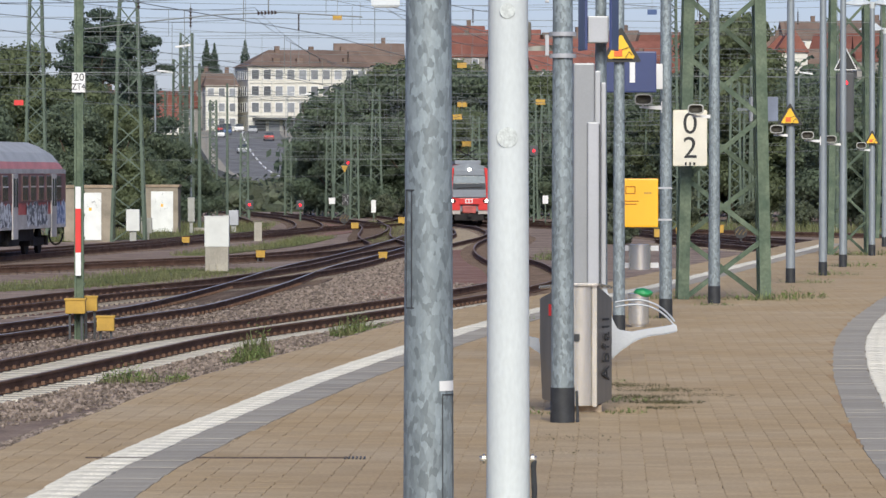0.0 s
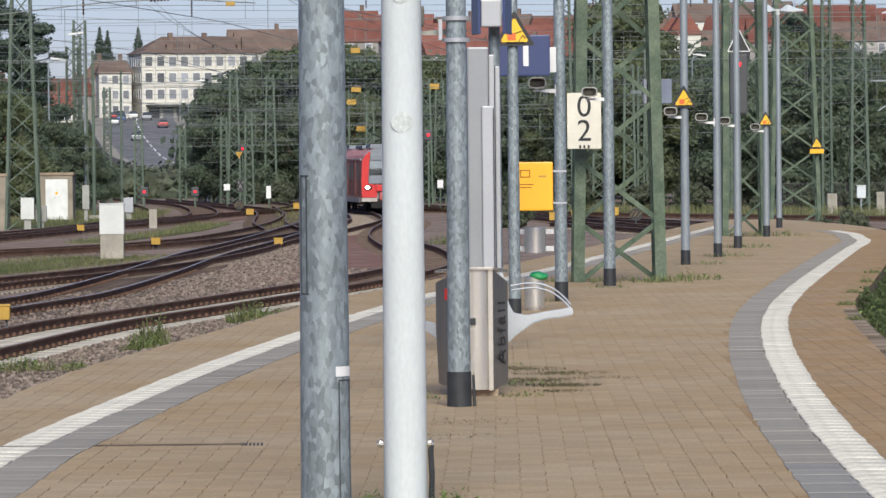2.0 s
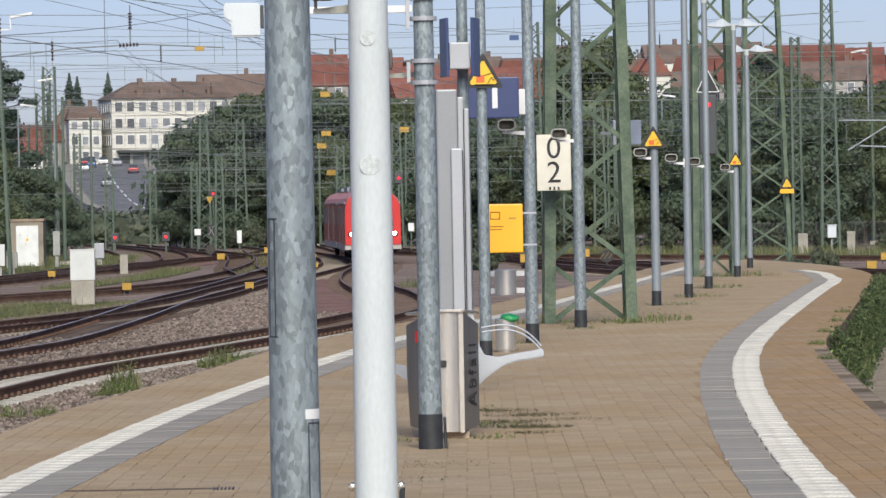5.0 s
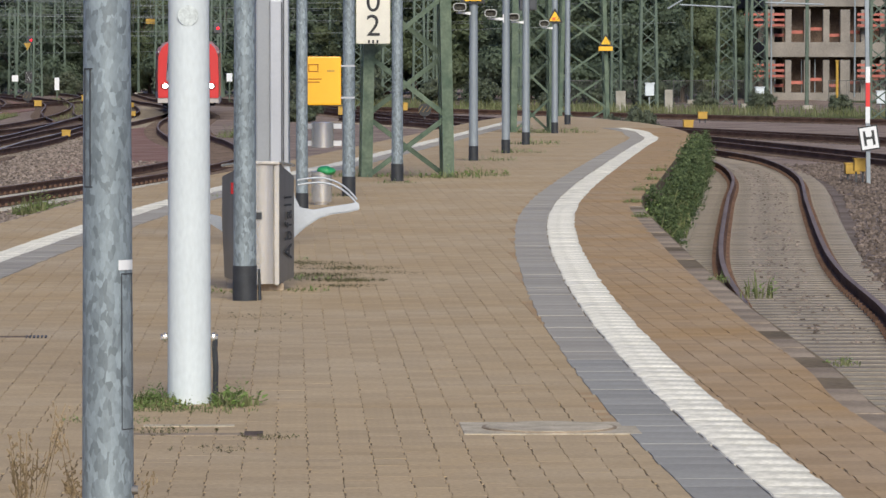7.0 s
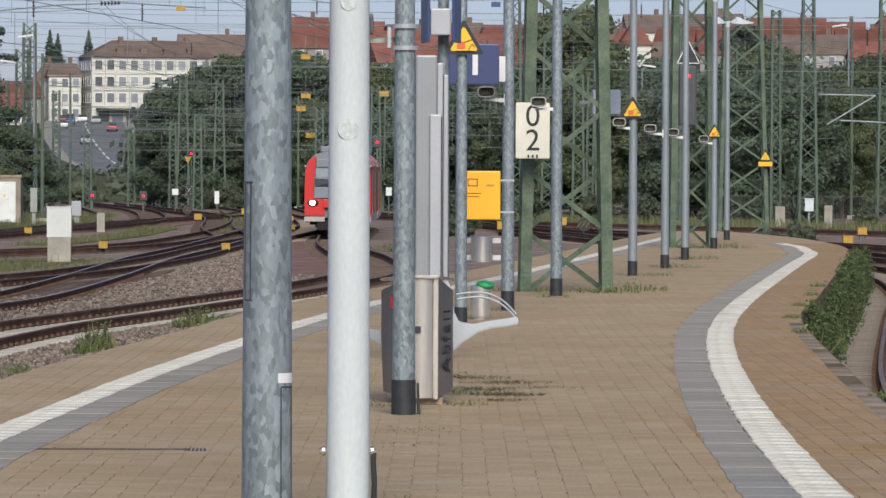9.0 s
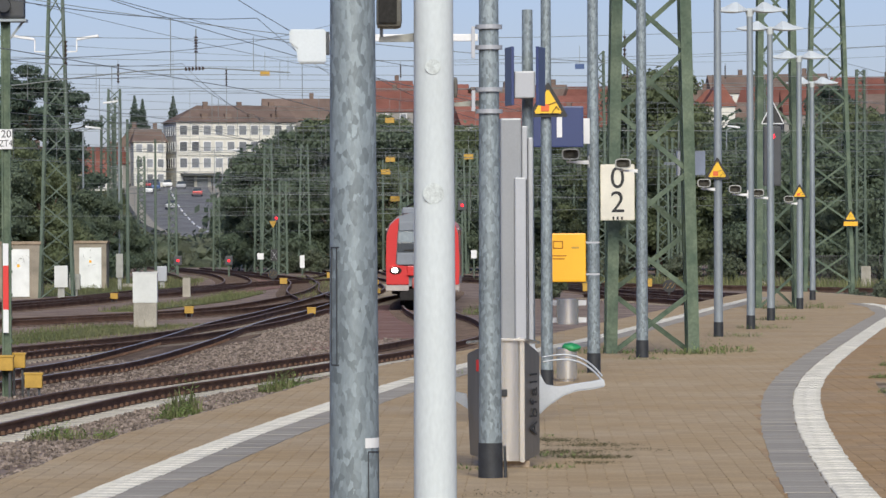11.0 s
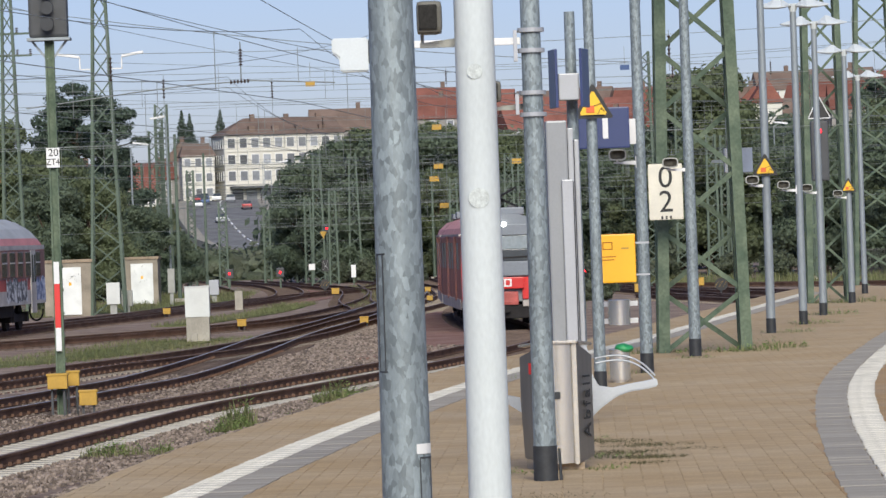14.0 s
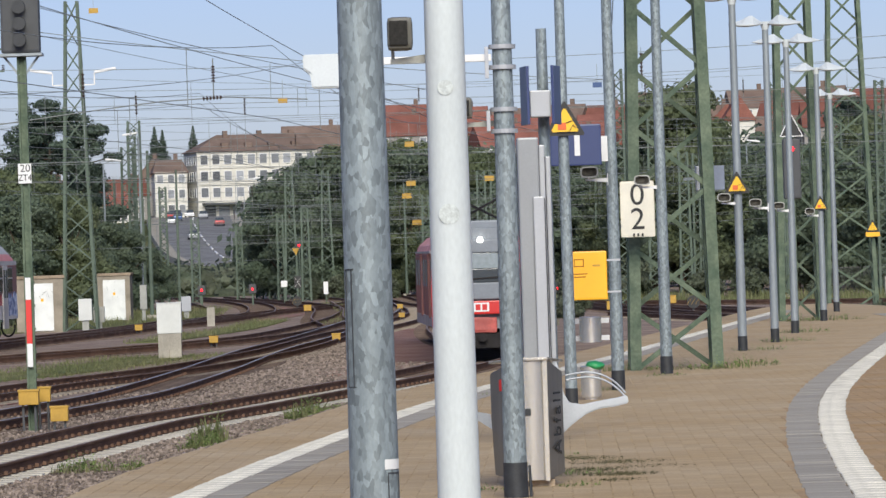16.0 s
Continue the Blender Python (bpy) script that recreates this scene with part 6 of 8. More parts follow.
def far_wood():
    """The continuous wood that closes the view up to the town."""
    r = random.Random(9)
    blobs = []
    for _ in range(330):
        x = r.uniform(-14, 150)
        y = r.uniform(430, 640)
        zt = terrain(x, y)
        s = r.uniform(2.4, 4.4)
        blobs.append(((x, y, zt + r.uniform(2, 7.5)), (s, s, s * 0.85)))
    for _ in range(170):
        x = r.uniform(-150, -55)
        y = r.uniform(420, 640)
        s = r.uniform(2.4, 4.2)
        blobs.append(((x, y, terrain(x, y) + r.uniform(2, 7)), (s, s, s * 0.85)))
    scrub = []
    for _ in range(420):  # low scrub on the slope below the road
        x, y = r.uniform(-62, -12), r.uniform(400, 625)
        s = r.uniform(0.9, 2.0)
        scrub.append(((x, y, terrain(x, y) + r.uniform(0.0, 1.2)), (s * 1.3, s * 1.3, s * 0.8)))
    # Wood and scrub wear the haze-greyed leaf colours.
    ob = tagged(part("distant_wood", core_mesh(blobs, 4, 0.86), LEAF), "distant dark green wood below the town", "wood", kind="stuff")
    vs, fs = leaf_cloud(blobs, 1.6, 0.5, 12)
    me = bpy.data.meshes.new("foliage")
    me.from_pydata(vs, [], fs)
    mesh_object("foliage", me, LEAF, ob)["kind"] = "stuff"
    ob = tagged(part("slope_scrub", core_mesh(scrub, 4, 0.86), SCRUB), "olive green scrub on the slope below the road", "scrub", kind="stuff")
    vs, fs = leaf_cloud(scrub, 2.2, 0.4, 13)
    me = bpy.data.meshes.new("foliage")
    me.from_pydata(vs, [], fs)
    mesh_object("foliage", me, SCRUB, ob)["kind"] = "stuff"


far_wood()


def blades(name, spots, material, label, category, kind="", parent=None):
    """Grass or weeds: bent blades, each two faces. spots: x, y, z, height, lean."""
    vs, fs = [], []
    r = random.Random(len(spots))
    for x, y, z, h, lean in spots:
        a = r.uniform(0, 6.28)
        w = h * r.uniform(0.015, 0.035) + 0.005
        dx, dy = math.cos(a) * lean * h, math.sin(a) * lean * h
        px, py = math.cos(a + 1.57 + r.uniform(-0.5, 0.5)) * w, math.sin(a + 1.57) * w * 0.4
        k = len(vs)
        vs += [(x - px, y - py, z), (x + px, y + py, z), (x + dx * 0.4 + px * 0.8, y + dy * 0.4 + py, z + h * 0.6), (x + dx * 0.4 - px * 0.8, y + dy * 0.4 - py, z + h * 0.6), (x + dx, y + dy, z + h)]
        fs += [(k, k + 1, k + 2, k + 3), (k + 3, k + 2, k + 4)]
    me = bpy.data.meshes.new(name)
    me.from_pydata(vs, [], fs)
    ob = mesh_object(name, me, material, parent)
    return tagged(ob, label, category, kind=kind) if not parent else ob


def weed(x, y, z, h, n, r, material=WEED, label="green weed tuft growing by the paving"):
    """Stalks with small leaves, and a few blades at the foot."""
    q = random.Random(int(x * 97 + y * 31))
    root = tagged(empty("weed", x, y, z), label, "weed", group="weeds")
    vs, fs, spots = [], [], []
    for _ in range(max(6, n // 4)):
        a, d = q.uniform(0, 6.28), r * q.random() ** 0.7
        bx, by, top = d * math.cos(a), d * math.sin(a), h * q.uniform(0.35, 1.0) * (1.15 - 0.6 * d / r)
        lx, ly = q.uniform(-0.3, 0.3) * top, q.uniform(-0.3, 0.3) * top
        for i in range(9):
            t = (i + 1) / 9
            px, py, pz = bx + lx * t * t, by + ly * t * t, top * t
            b, s = q.uniform(0, 6.28), (0.008 + 0.22 * min(h, 0.25) + 0.05 * h) * q.uniform(0.4, 1.0) * (1.25 - t)
            ex, ey, ez = math.cos(b) * s, math.sin(b) * s, s * q.uniform(-0.3, 0.9)
            wx, wy = -math.sin(b) * s * 0.3, math.cos(b) * s * 0.3
            k = len(vs)
            vs += [(px, py, pz), (px + ex * 0.5 + wx, py + ey * 0.5 + wy, pz + ez * 0.6 + s * 0.1), (px + ex, py + ey, pz + ez), (px + ex * 0.5 - wx, py + ey * 0.5 - wy, pz + ez * 0.6)]
            fs.append((k, k + 1, k + 2, k + 3))
    for _ in range(n):
        a, d = q.uniform(0, 6.28), r * math.sqrt(q.random())
        spots.append((d * math.cos(a), d * math.sin(a), -0.01, h * q.uniform(0.2, 0.7) * (1.1 - 0.6 * d / r), q.uniform(0.1, 0.7)))
    blades("tuft", spots, MOSS if h < 0.06 else GRASS, "", "", parent=root)["kind"] = "stuff"
    me = bpy.data.meshes.new("leaves")
    me.from_pydata(vs, [], fs)
    mesh_object("leaves", me, MOSS if h < 0.06 else material, root)["kind"] = "stuff"


# ---- the town ----
def windows_on(root, origin, along, out, cols, rows, w, h, dx, dz, frame_mat=WHITE):
    """Single windows with frame and pane on a facade; along and out are unit plan directions."""
    rot = Matrix(((along[0], out[0] * -1, 0), (along[1], out[1] * -1, 0), (0, 0, 1)))
    for j in range(rows):
        for i in range(cols):
            c = Vector(origin) + Vector((*along, 0)) * (dx * i) + Vector((0, 0, dz * j)) + Vector((*out, 0)) * 0.05
            bm = bmesh.new()
            box(bm, 0, 0, 0, w + 0.2, 0.16, h + 0.2)
            bm.transform(Matrix.Translation(c) @ rot.to_4x4())
            win = part("window", bm, frame_mat, root)
            bm = bmesh.new()
            box(bm, 0, -0.06, 0.1, w, 0.1, h)
            bm.transform(Matrix.Translation(c) @ rot.to_4x4())
            part("pane", bm, HOUSE_PANE, win)


def house(x, y, z, w, d, h, rh, rz, wall, roof, label, cols=3, rows=2, chimney=True, hip=0.0):
    root = tagged(empty("house", x, y, z, rz), label, "house", group="houses on the hill")
    bm = bmesh.new()
    box(bm, 0, 0, -4, w, d, h + 4)
    for s in (-1, 1):
        if hip == 0:
            f = [bm.verts.new(p) for p in ((s * w / 2, -d / 2, h), (s * w / 2, d / 2, h), (s * w / 2, 0, h + rh))]
            bm.faces.new(f)
    part("wall", bm, wall, root)
    bm = bmesh.new()
    e, o = 0.4, 0.35
    a = [(-w / 2 - e, -d / 2 - o, h - 0.2), (w / 2 + e, -d / 2 - o, h - 0.2), (w / 2 + e, d / 2 + o, h - 0.2), (-w / 2 - e, d / 2 + o, h - 0.2)]
    r = [(-w / 2 - e + hip, 0, h + rh), (w / 2 + e - hip, 0, h + rh)]
    v = [bm.verts.new(p) for p in a + r]
    for f in ((0, 1, 5, 4), (2, 3, 4, 5), (1, 2, 5), (3, 0, 4), (3, 2, 1, 0)):
        bm.faces.new([v[i] for i in f])
    part("roof", bm, roof, root)
    if chimney:
        bm = bmesh.new()
        box(bm, w * 0.22, 0.4, h + rh * 0.6, 0.8, 0.8, rh * 0.4 + 1.1)
        part("chimney", bm, ROOF_BROWN, root)
    if cols:
        windows_on(root, (-w / 2 + w / cols / 2, -d / 2, h - rows * 2.9 + 0.7), (1, 0), (0, -1), cols, rows, 1.1, 1.5, w / cols, 2.9)
    return root


def main_building():
    rz = 13
    root = tagged(empty("town_building", -26.2, 905, 10, rz), "large cream four-storey building with brown hipped roof", "building")
    bm = bmesh.new()
    box(bm, 0, 6, -4, 23.5, 14, 17.0)
    part("wall", bm, HOUSE_WHITE, root)
    bm = bmesh.new()
    v = [bm.verts.new(p) for p in ((-12.3, -1.6, 12.9), (12.3, -1.6, 12.9), (12.3, 13.6, 12.9), (-12.3, 13.6, 12.9), (-6.5, 6, 16.3), (11.0, 6, 16.3))]
    for f in ((0, 1, 5, 4), (2, 3, 4, 5), (1, 2, 5), (3, 0, 4), (3, 2, 1, 0)):
        bm.faces.new([v[i] for i in f])
    part("roof", bm, ROOF_BROWN, root)
    bm = bmesh.new()
    for z in (3.4, 6.5, 9.7, 12.6):
        box(bm, 0, -1.05, z, 23.7, 0.3, 0.25)
    part("cornice", bm, HOUSE_WHITE, root)
    for i in range(11):
        bm = bmesh.new()
        box(bm, -11.6 + i * 2.32, -1.05, 3.4, 0.35, 0.25, 9.4)
        part("pilaster", bm, HOUSE_WHITE, root)
    windows_on(root, (-10.4, -1.0, 4.1), (1, 0), (0, -1), 10, 3, 1.35, 1.75, 2.32, 3.15)
    windows_on(root, (-11.75, 1.0, 4.1), (0, 1), (-1, 0), 5, 3, 1.2, 1.75, 2.3, 3.15)
    for i in range(4):
        bm = bmesh.new()
        box(bm, -6 + i * 4.6, 0.7, 13.4, 1.3, 1.6, 1.2)
        part("dormer", bm, ROOF_BROWN, root)
    for x, y in ((-5, 5), (2, 6.4), (8.2, 6)):
        bm = bmesh.new()
        box(bm, x, y, 15, 0.9, 0.9, 2.0)
        part("chimney", bm, ROOF_BROWN, root)
    bm = bmesh.new()
    box(bm, 0, -2.6, 2.7, 22, 3.4, 0.35)
    part("canopy", bm, GREY_DARK, root, "dark shop canopy")
    for i in range(8):
        bm = bmesh.new()
        box(bm, -9.4 + i * 2.7, -1.05, 0.2, 2.1, 0.1, 2.3)
        part("shop_window", bm, HOUSE_PANE, root)


main_building()
house(-43.2, 908, 11, 6.2, 12, 8.3, 2.5, 6, HOUSE_WHITE, ROOF_BROWN, "cream house adjoining the large building", 3, 3, hip=1.0)
house(-47.0, 935, 10, 5, 7, 9.0, 3.6, 80, HOUSE_GREY, ROOF_BROWN, "grey house with steep brown roof", 3, 3)
rt = random.Random(14)
for x, y, z, w, rz in ((-52, 915, 9, 7, 20), (-55, 890, 7, 6, 70), (-60, 920, 9, 8, 10), (-50.5, 870, 6, 3.4, 0), (-66, 905, 9, 9, 30)):
    house(x, y, z, w, 8, 6.2, 3.2, rz, HOUSE_WHITE if w < 4 else HOUSE_GREY, ROOF_RED, "house with red tiled roof on the hill", 2, 2)
for row, (y, zb) in enumerate(((850, 15.2), (895, 18.5), (945, 21.3))):
    x = -10 + row * 4
    while x < 165:
        w = rt.uniform(8, 17)
        if not (row == 0 and x < 8):
            house(x + w / 2, y + rt.uniform(-9, 9), zb + rt.uniform(-1.2, 1.2) + min(3.0, max(0, (x - 10) * 0.022)), w, rt.uniform(8, 11), rt.uniform(4.4, 6.2), rt.uniform(3.0, 4.6), rt.choice((0, 5, -8, 14, -16, 88, 8)),
                  rt.choice((HOUSE_WHITE, HOUSE_GREY, HOUSE_GREY)), rt.choice((ROOF_RED, ROOF_RED, ROOF_RED, ROOF_BROWN)), "house with red tiled roof on the hill", rt.choice((2, 3, 4)), 2)
        x += w * rt.uniform(0.8, 1.15)
house(62, 838, 18, 9, 5.5, 6, 4.5, 90, HOUSE_WHITE, ROOF_RED, "house with a plain white gable wall", 0)
house(-14.5, 915, 17.5, 13, 10, 6.0, 4.2, 4, HOUSE_GREY, ROOF_BROWN, "long house with brown tiled roof", 4, 2)
for x, y, k in ((-46, 945, 1.0), (-33, 960, 0.9), (-34, 955, 0.8), (20, 875, 1.0), (34, 870, 0.9), (52, 868, 1.1), (57, 872, 1.0), (78, 870, 0.9), (83, 874, 1.1), (100, 868, 1.0), (112, 872, 1.0), (45, 905, 1.1), (70, 915, 1.0), (94, 912, 1.1),
                (4, 868, 0.9), (-4, 872, 1.0), (12, 866, 1.0), (27, 866, 1.1), (64, 866, 0.9), (90, 866, 1.0), (120, 866, 1.1)):
    plant(0 if x > -20 else 5, x, y, k, 40 * k, terrain(x, y))


for x, top, k in ((-47.9, 29.6, 0.72), (-46.3, 28.9, 0.6), (-40.1, 29.5, 0.7)):
    plant(5, x, 950, k, 60 * k, top - 12.5 * k)


def street_lamp(x, y, z, h, arm):
    root = tagged(empty("street_lamp", x, y, z), "slim street lamp with white arm head", "street lamp", group="yard lamps")
    bm = bmesh.new()
    rod(bm, (0, 0, 0), (0, 0, h), 0.07, 0.05, 8)
    bar(bm, (0, 0, h), (arm, 0, h + 0.2), 0.05)
    part("pole", bm, ZINC_FAR, root)
    bm = bmesh.new()
    box(bm, arm, 0, h + 0.16, 0.95, 0.3, 0.12, 0.03, turn=Matrix.Rotation(radians(8 if arm > 0 else -8), 3, "Y"))
    part("lamp_head", bm, WHITE, root)


def road():
    line = spline([(-37.5, 895), (-36, 850), (-33, 800), (-29.5, 755), (-25, 712), (-17, 674), (-5, 645), (10, 625)], 6)
    nr = normals(line)

    def ribbon(name, o0, o1, lift):
        vs, fs = [], []
        for (x, y), n in zip(line, nr):
            z = terrain(x, y) + lift
            vs += [(x + n[0] * o0, y + n[1] * o0, z), (x + n[0] * o1, y + n[1] * o1, z), (x + n[0] * o1, y + n[1] * o1, z - 3), (x + n[0] * o0, y + n[1] * o0, z - 3)]
        for i in range(len(line) - 1):
            fs += [(4 * i + j, 4 * i + (j + 1) % 4, 4 * i + 4 + (j + 1) % 4, 4 * i + 4 + j) for j in range(4)]
        fs += [(0, 1, 2, 3), tuple(4 * (len(line) - 1) + j for j in (3, 2, 1, 0))]
        me = bpy.data.meshes.new(name)
        me.from_pydata(vs, [], fs)
        return me
    tarmac = tagged(mesh_object("road", ribbon("road", -6.5, 6.5, 0.3), ASPHALT), "grey asphalt road climbing the hill", "road", kind="structure")
    mesh_object("pavement_edge", ribbon("pavement_edge", 6.5, 8.3, 0.45), CONCRETE, tarmac)
    mesh_object("pavement_edge", ribbon("pavement_edge", -8.3, -6.5, 0.45), CONCRETE, tarmac)
    tagged(mesh_object("road_parapet", ribbon("road_parapet", 8.3, 8.7, 0.95), CONCRETE), "low concrete parapet beside the hill road", "parapet", kind="structure")
    dash = []
    for i in range(1, len(line) - 2, 2):
        for o in (0.4,):
            (x, y), (x2, y2) = line[i] + nr[i] * o, line[i + 1] + nr[i + 1] * o
            dash.append(((x, y, terrain(*line[i]) + 0.32), (x2, y2, terrain(*line[i + 1]) + 0.32), 0.24))
    mesh_object("lane_marking", bars_mesh("lane_marking", dash), WHITE, tarmac)
    for i in (3, 9, 15, 21, 27, 33):
        x, y = line[i] + nr[i] * -7.6
        street_lamp(x, y, terrain(x, y), 7.5, 1.2)
    for x, y, k in ((-19.5, 690, 0.8), (-17.5, 684, 0.9), (-15.5, 676, 0.9), (-13.5, 670, 1.0), (-11.5, 662, 0.9), (-16, 700, 1.1), (-13, 690, 1.2), (-20, 706, 0.8)):
        plant(3, x + 6.5, y + 6, k, 77 * k, terrain(x + 6.5, y + 6))
    for k, (s, o) in enumerate(((0.03, 3.6), (0.06, 1.2), (0.1, 4.4), (0.13, -1.5), (0.18, 3.2), (0.24, 4.6), (0.3, -3.8), (0.45, 2.0))):
        i = int(s * (len(line) - 2))
        x, y = line[i] + nr[i] * o
        d = line[i + 1] - line[i]
        root = tagged(empty("car", x, y, terrain(*line[i]) + 0.3, -math.degrees(math.atan2(d[0], d[1]))), ("dark blue", "white", "red", "silver")[k % 4] + " small car on the distant hill road", "car", group="cars on the road")
        bm = bmesh.new()
        box(bm, 0, 0, 0.3, 1.75, 4.2, 0.6, 0.12)
        part("body", bm, AUTO[k % 4], root)
        bm = bmesh.new()
        bmesh.ops.create_cube(bm, size=1, matrix=Matrix.Translation((0, 0.2, 1.15)) @ Matrix.Diagonal((1.55, 2.4, 0.6, 1)))
        for v in bm.verts:
            if v.co.z > 1.2:
                v.co.y, v.co.x = 0.2 + (v.co.y - 0.2) * 0.65, v.co.x * 0.86
        part("cabin", bm, GLASS_DARK, root)
        for sx in (-0.8, 0.8):
            for sy in (-1.3, 1.3):
                bm = bmesh.new()
                rod(bm, (sx - 0.1, sy, 0.32), (sx + 0.1, sy, 0.32), 0.32, 0.32, 12)
                part("wheel", bm, BLACK, root)


road()


for x, y, h, arm in ((-9.0, 350, 6.5, 0.6), (-10.0, 360, 9.0, -0.6), (-2.9, 340, 5.2, 0.6), (-15.6, 290, 10.8, -0.5), (-17.2, 280, 9.0, 0.6), (25, 330, 10, 0.5), (36, 300, 12, -0.6), (20.5, 330, 9.0, 0.5)):
    street_lamp(x, y, -1, h, arm)


FENCE = mat("dull_fence_steel", (0.10, 0.10, 0.095), 0.7, 0.2, 0.2, 1.0, 0.05, 0)


# ---- building shell on the far side ----
def shell():
    root = tagged(empty("building_shell", 41.0, 300, -0.75), "unfinished concrete building with red scaffold boards", "building")
    W, D = 18, 14
    for k in range(6):
        z = 3.25 * k
        bm = bmesh.new()
        box(bm, W / 2, D / 2, z - 0.95 + 0.25, W, D, 0.95)
        part("floor_slab", bm, RAW_CONCRETE, root)
        for i in range(15):
            if k == 5:
                break
            bm = bmesh.new()
            box(bm, 0.25 + i * 1.23, 0.25, z + 0.2, 0.40 if i % 4 else 0.62, 0.45, 2.15)
            part("pier", bm, RAW_CONCRETE, root)
        for i in range(5):
            bm = bmesh.new()
            box(bm, 0.25, 0.9 + i * 3.1, z + 0.2, 0.45, 0.5, 2.15)
            part("pier", bm, RAW_CONCRETE, root)
    bm = bmesh.new()
    box(bm, W / 2 + 0.5, D / 2 + 1.5, 0, W - 2, D - 3, 16)
    part("core_wall", bm, SHADOWY, root)
    for k in range(5):
        z = 3.25 * k + 2.25
        for x0 in (-1.1, 6.2, 12.0):
            for dz in (0.0, 0.35, 0.7):
                bm = bmesh.new()
                box(bm, x0 + 0.9, -0.9, z - 1.0 + dz, 2.6, 0.05, 0.16)
                part("scaffold_board", bm, SCAFFOLD_RED, root)
            bm = bmesh.new()
            box(bm, x0 + 0.9, -0.4, z - 1.1, 2.7, 1.0, 0.06)
            part("scaffold_deck", bm, BARK, root)
        for i in range(14):
            bm = bmesh.new()
            box(bm, 0.87 + i * 1.23, 0.5, 3.25 * k + 0.6 + 0.2 * (i % 3), 0.8, 0.04, 0.2)
            part("guard_board", bm, SCAFFOLD_RED, root)
    for i in range(40):
        bm = bmesh.new()
        x = 0.7 + (i % 20) * 0.87
        rod(bm, (x, 0.7, 0.2 + 3.25 * (i // 20) * 2), (x, 0.7, 2.4 + 3.25 * (i // 20) * 2), 0.04, 0.04, 6)
        part("prop", bm, ZINC_FAR, root)
    for x in (-2.2, -1.1, 0.2, 5.6, 9.5, 14):
        bm = bmesh.new()
        rod(bm, (x, -1.2, 0), (x, -1.2, 16), 0.06, 0.06, 6)
        part("scaffold_tube", bm, ZINC_FAR, root)
    root = tagged(empty("site_fence", 41, 262, -1.0), "dark mesh site fence panels", "fence")
    for i in range(16):
        x = -17 + i * 2.2
        if i in (5, 6):
            continue
        mesh_object("fence_rail", bars_mesh("fence_rail", [((x, 0, 1.5), (x + 2.05, 0, 1.5), 0.04)]), FENCE, root)
        mesh_object("fence_rail", bars_mesh("fence_rail", [((x, 0, 0.15), (x + 2.05, 0, 0.15), 0.04)]), FENCE, root)
        mesh_object("fence_post", bars_mesh("fence_post", [((x, 0, 0), (x, 0, 1.55), 0.05)]), FENCE, root)
        mesh_object("wire_mesh", bars_mesh("wire_mesh", [((x + 0.1 * k, 0, 0.1), (x + 0.1 * k, 0, 1.5), 0.018) for k in range(1, 21)]), FENCE, root)["kind"] = "stuff"
    for x, y, h, m, lab in ((35.3, 232, 2.6, YELLOW, "yellow marker pole beside the site"), (38.2, 228, 1.6, AUTO[0], "blue marker pole beside the site")):
        r = tagged(empty("marker_pole", x, y, -1.0), lab, "pole")
        bm = bmesh.new()
        rod(bm, (0, 0, 0), (0, 0, h), 0.07, 0.07, 10)
        rod(bm, (0, 0, h), (0, 0, h + 0.1), 0.1, 0.1, 10)
        part("pole", bm, m, r)


shell()


# ---- registration arms and small boards far off ----
def registration_arm(x, y, ends):
    root = tagged(empty("registration_arm", x, y, 0), "pale steel tubes holding a contact wire from a mast", "wire bracket", group="registration arms")
    for (xa, za), (xb, zb) in ends:
        bm = bmesh.new()
        rod(bm, (xa - x, 0, za), (xb - x, 0, zb), 0.045, 0.045, 8)
        part("tube", bm, ZINC_FAR, root)


registration_arm(28.0, 246.4, (((28.46, 4.38), (31.0, 5.9)), ((28.0, 5.96), (31.0, 5.9)), ((29.1, 4.59), (32.0, 4.46))))
registration_arm(33.4, 244.6, (((34.0, 4.6), (37.2, 6.34)), ((33.4, 6.3), (37.2, 6.34)), ((33.4, 4.7), (36.5, 4.6))))


def post_board(x, y, z, w, h, material, label, cross=False):
    root = tagged(empty("marker_board", x, y, BED_Z), label, "marker board", group="small marker boards")
    bm = bmesh.new()
    bar(bm, (0, 0.05, 0), (0, 0.05, z - BED_Z + h), 0.07)
    part("post", bm, MAST_FAR, root)
    bm = bmesh.new()
    box(bm, 0, 0, z - BED_Z, w, 0.025, h)
    face = part("board", bm, material, root)
    if cross:
        bm = bmesh.new()
        for s in (-1, 1):
            bar(bm, (-s * w * 0.4, -0.02, z - BED_Z + h * 0.1), (s * w * 0.4, -0.02, z - BED_Z + h * 0.9), 0.1, 0.012)
        part("cross", bm, WHITE, face, "white cross")


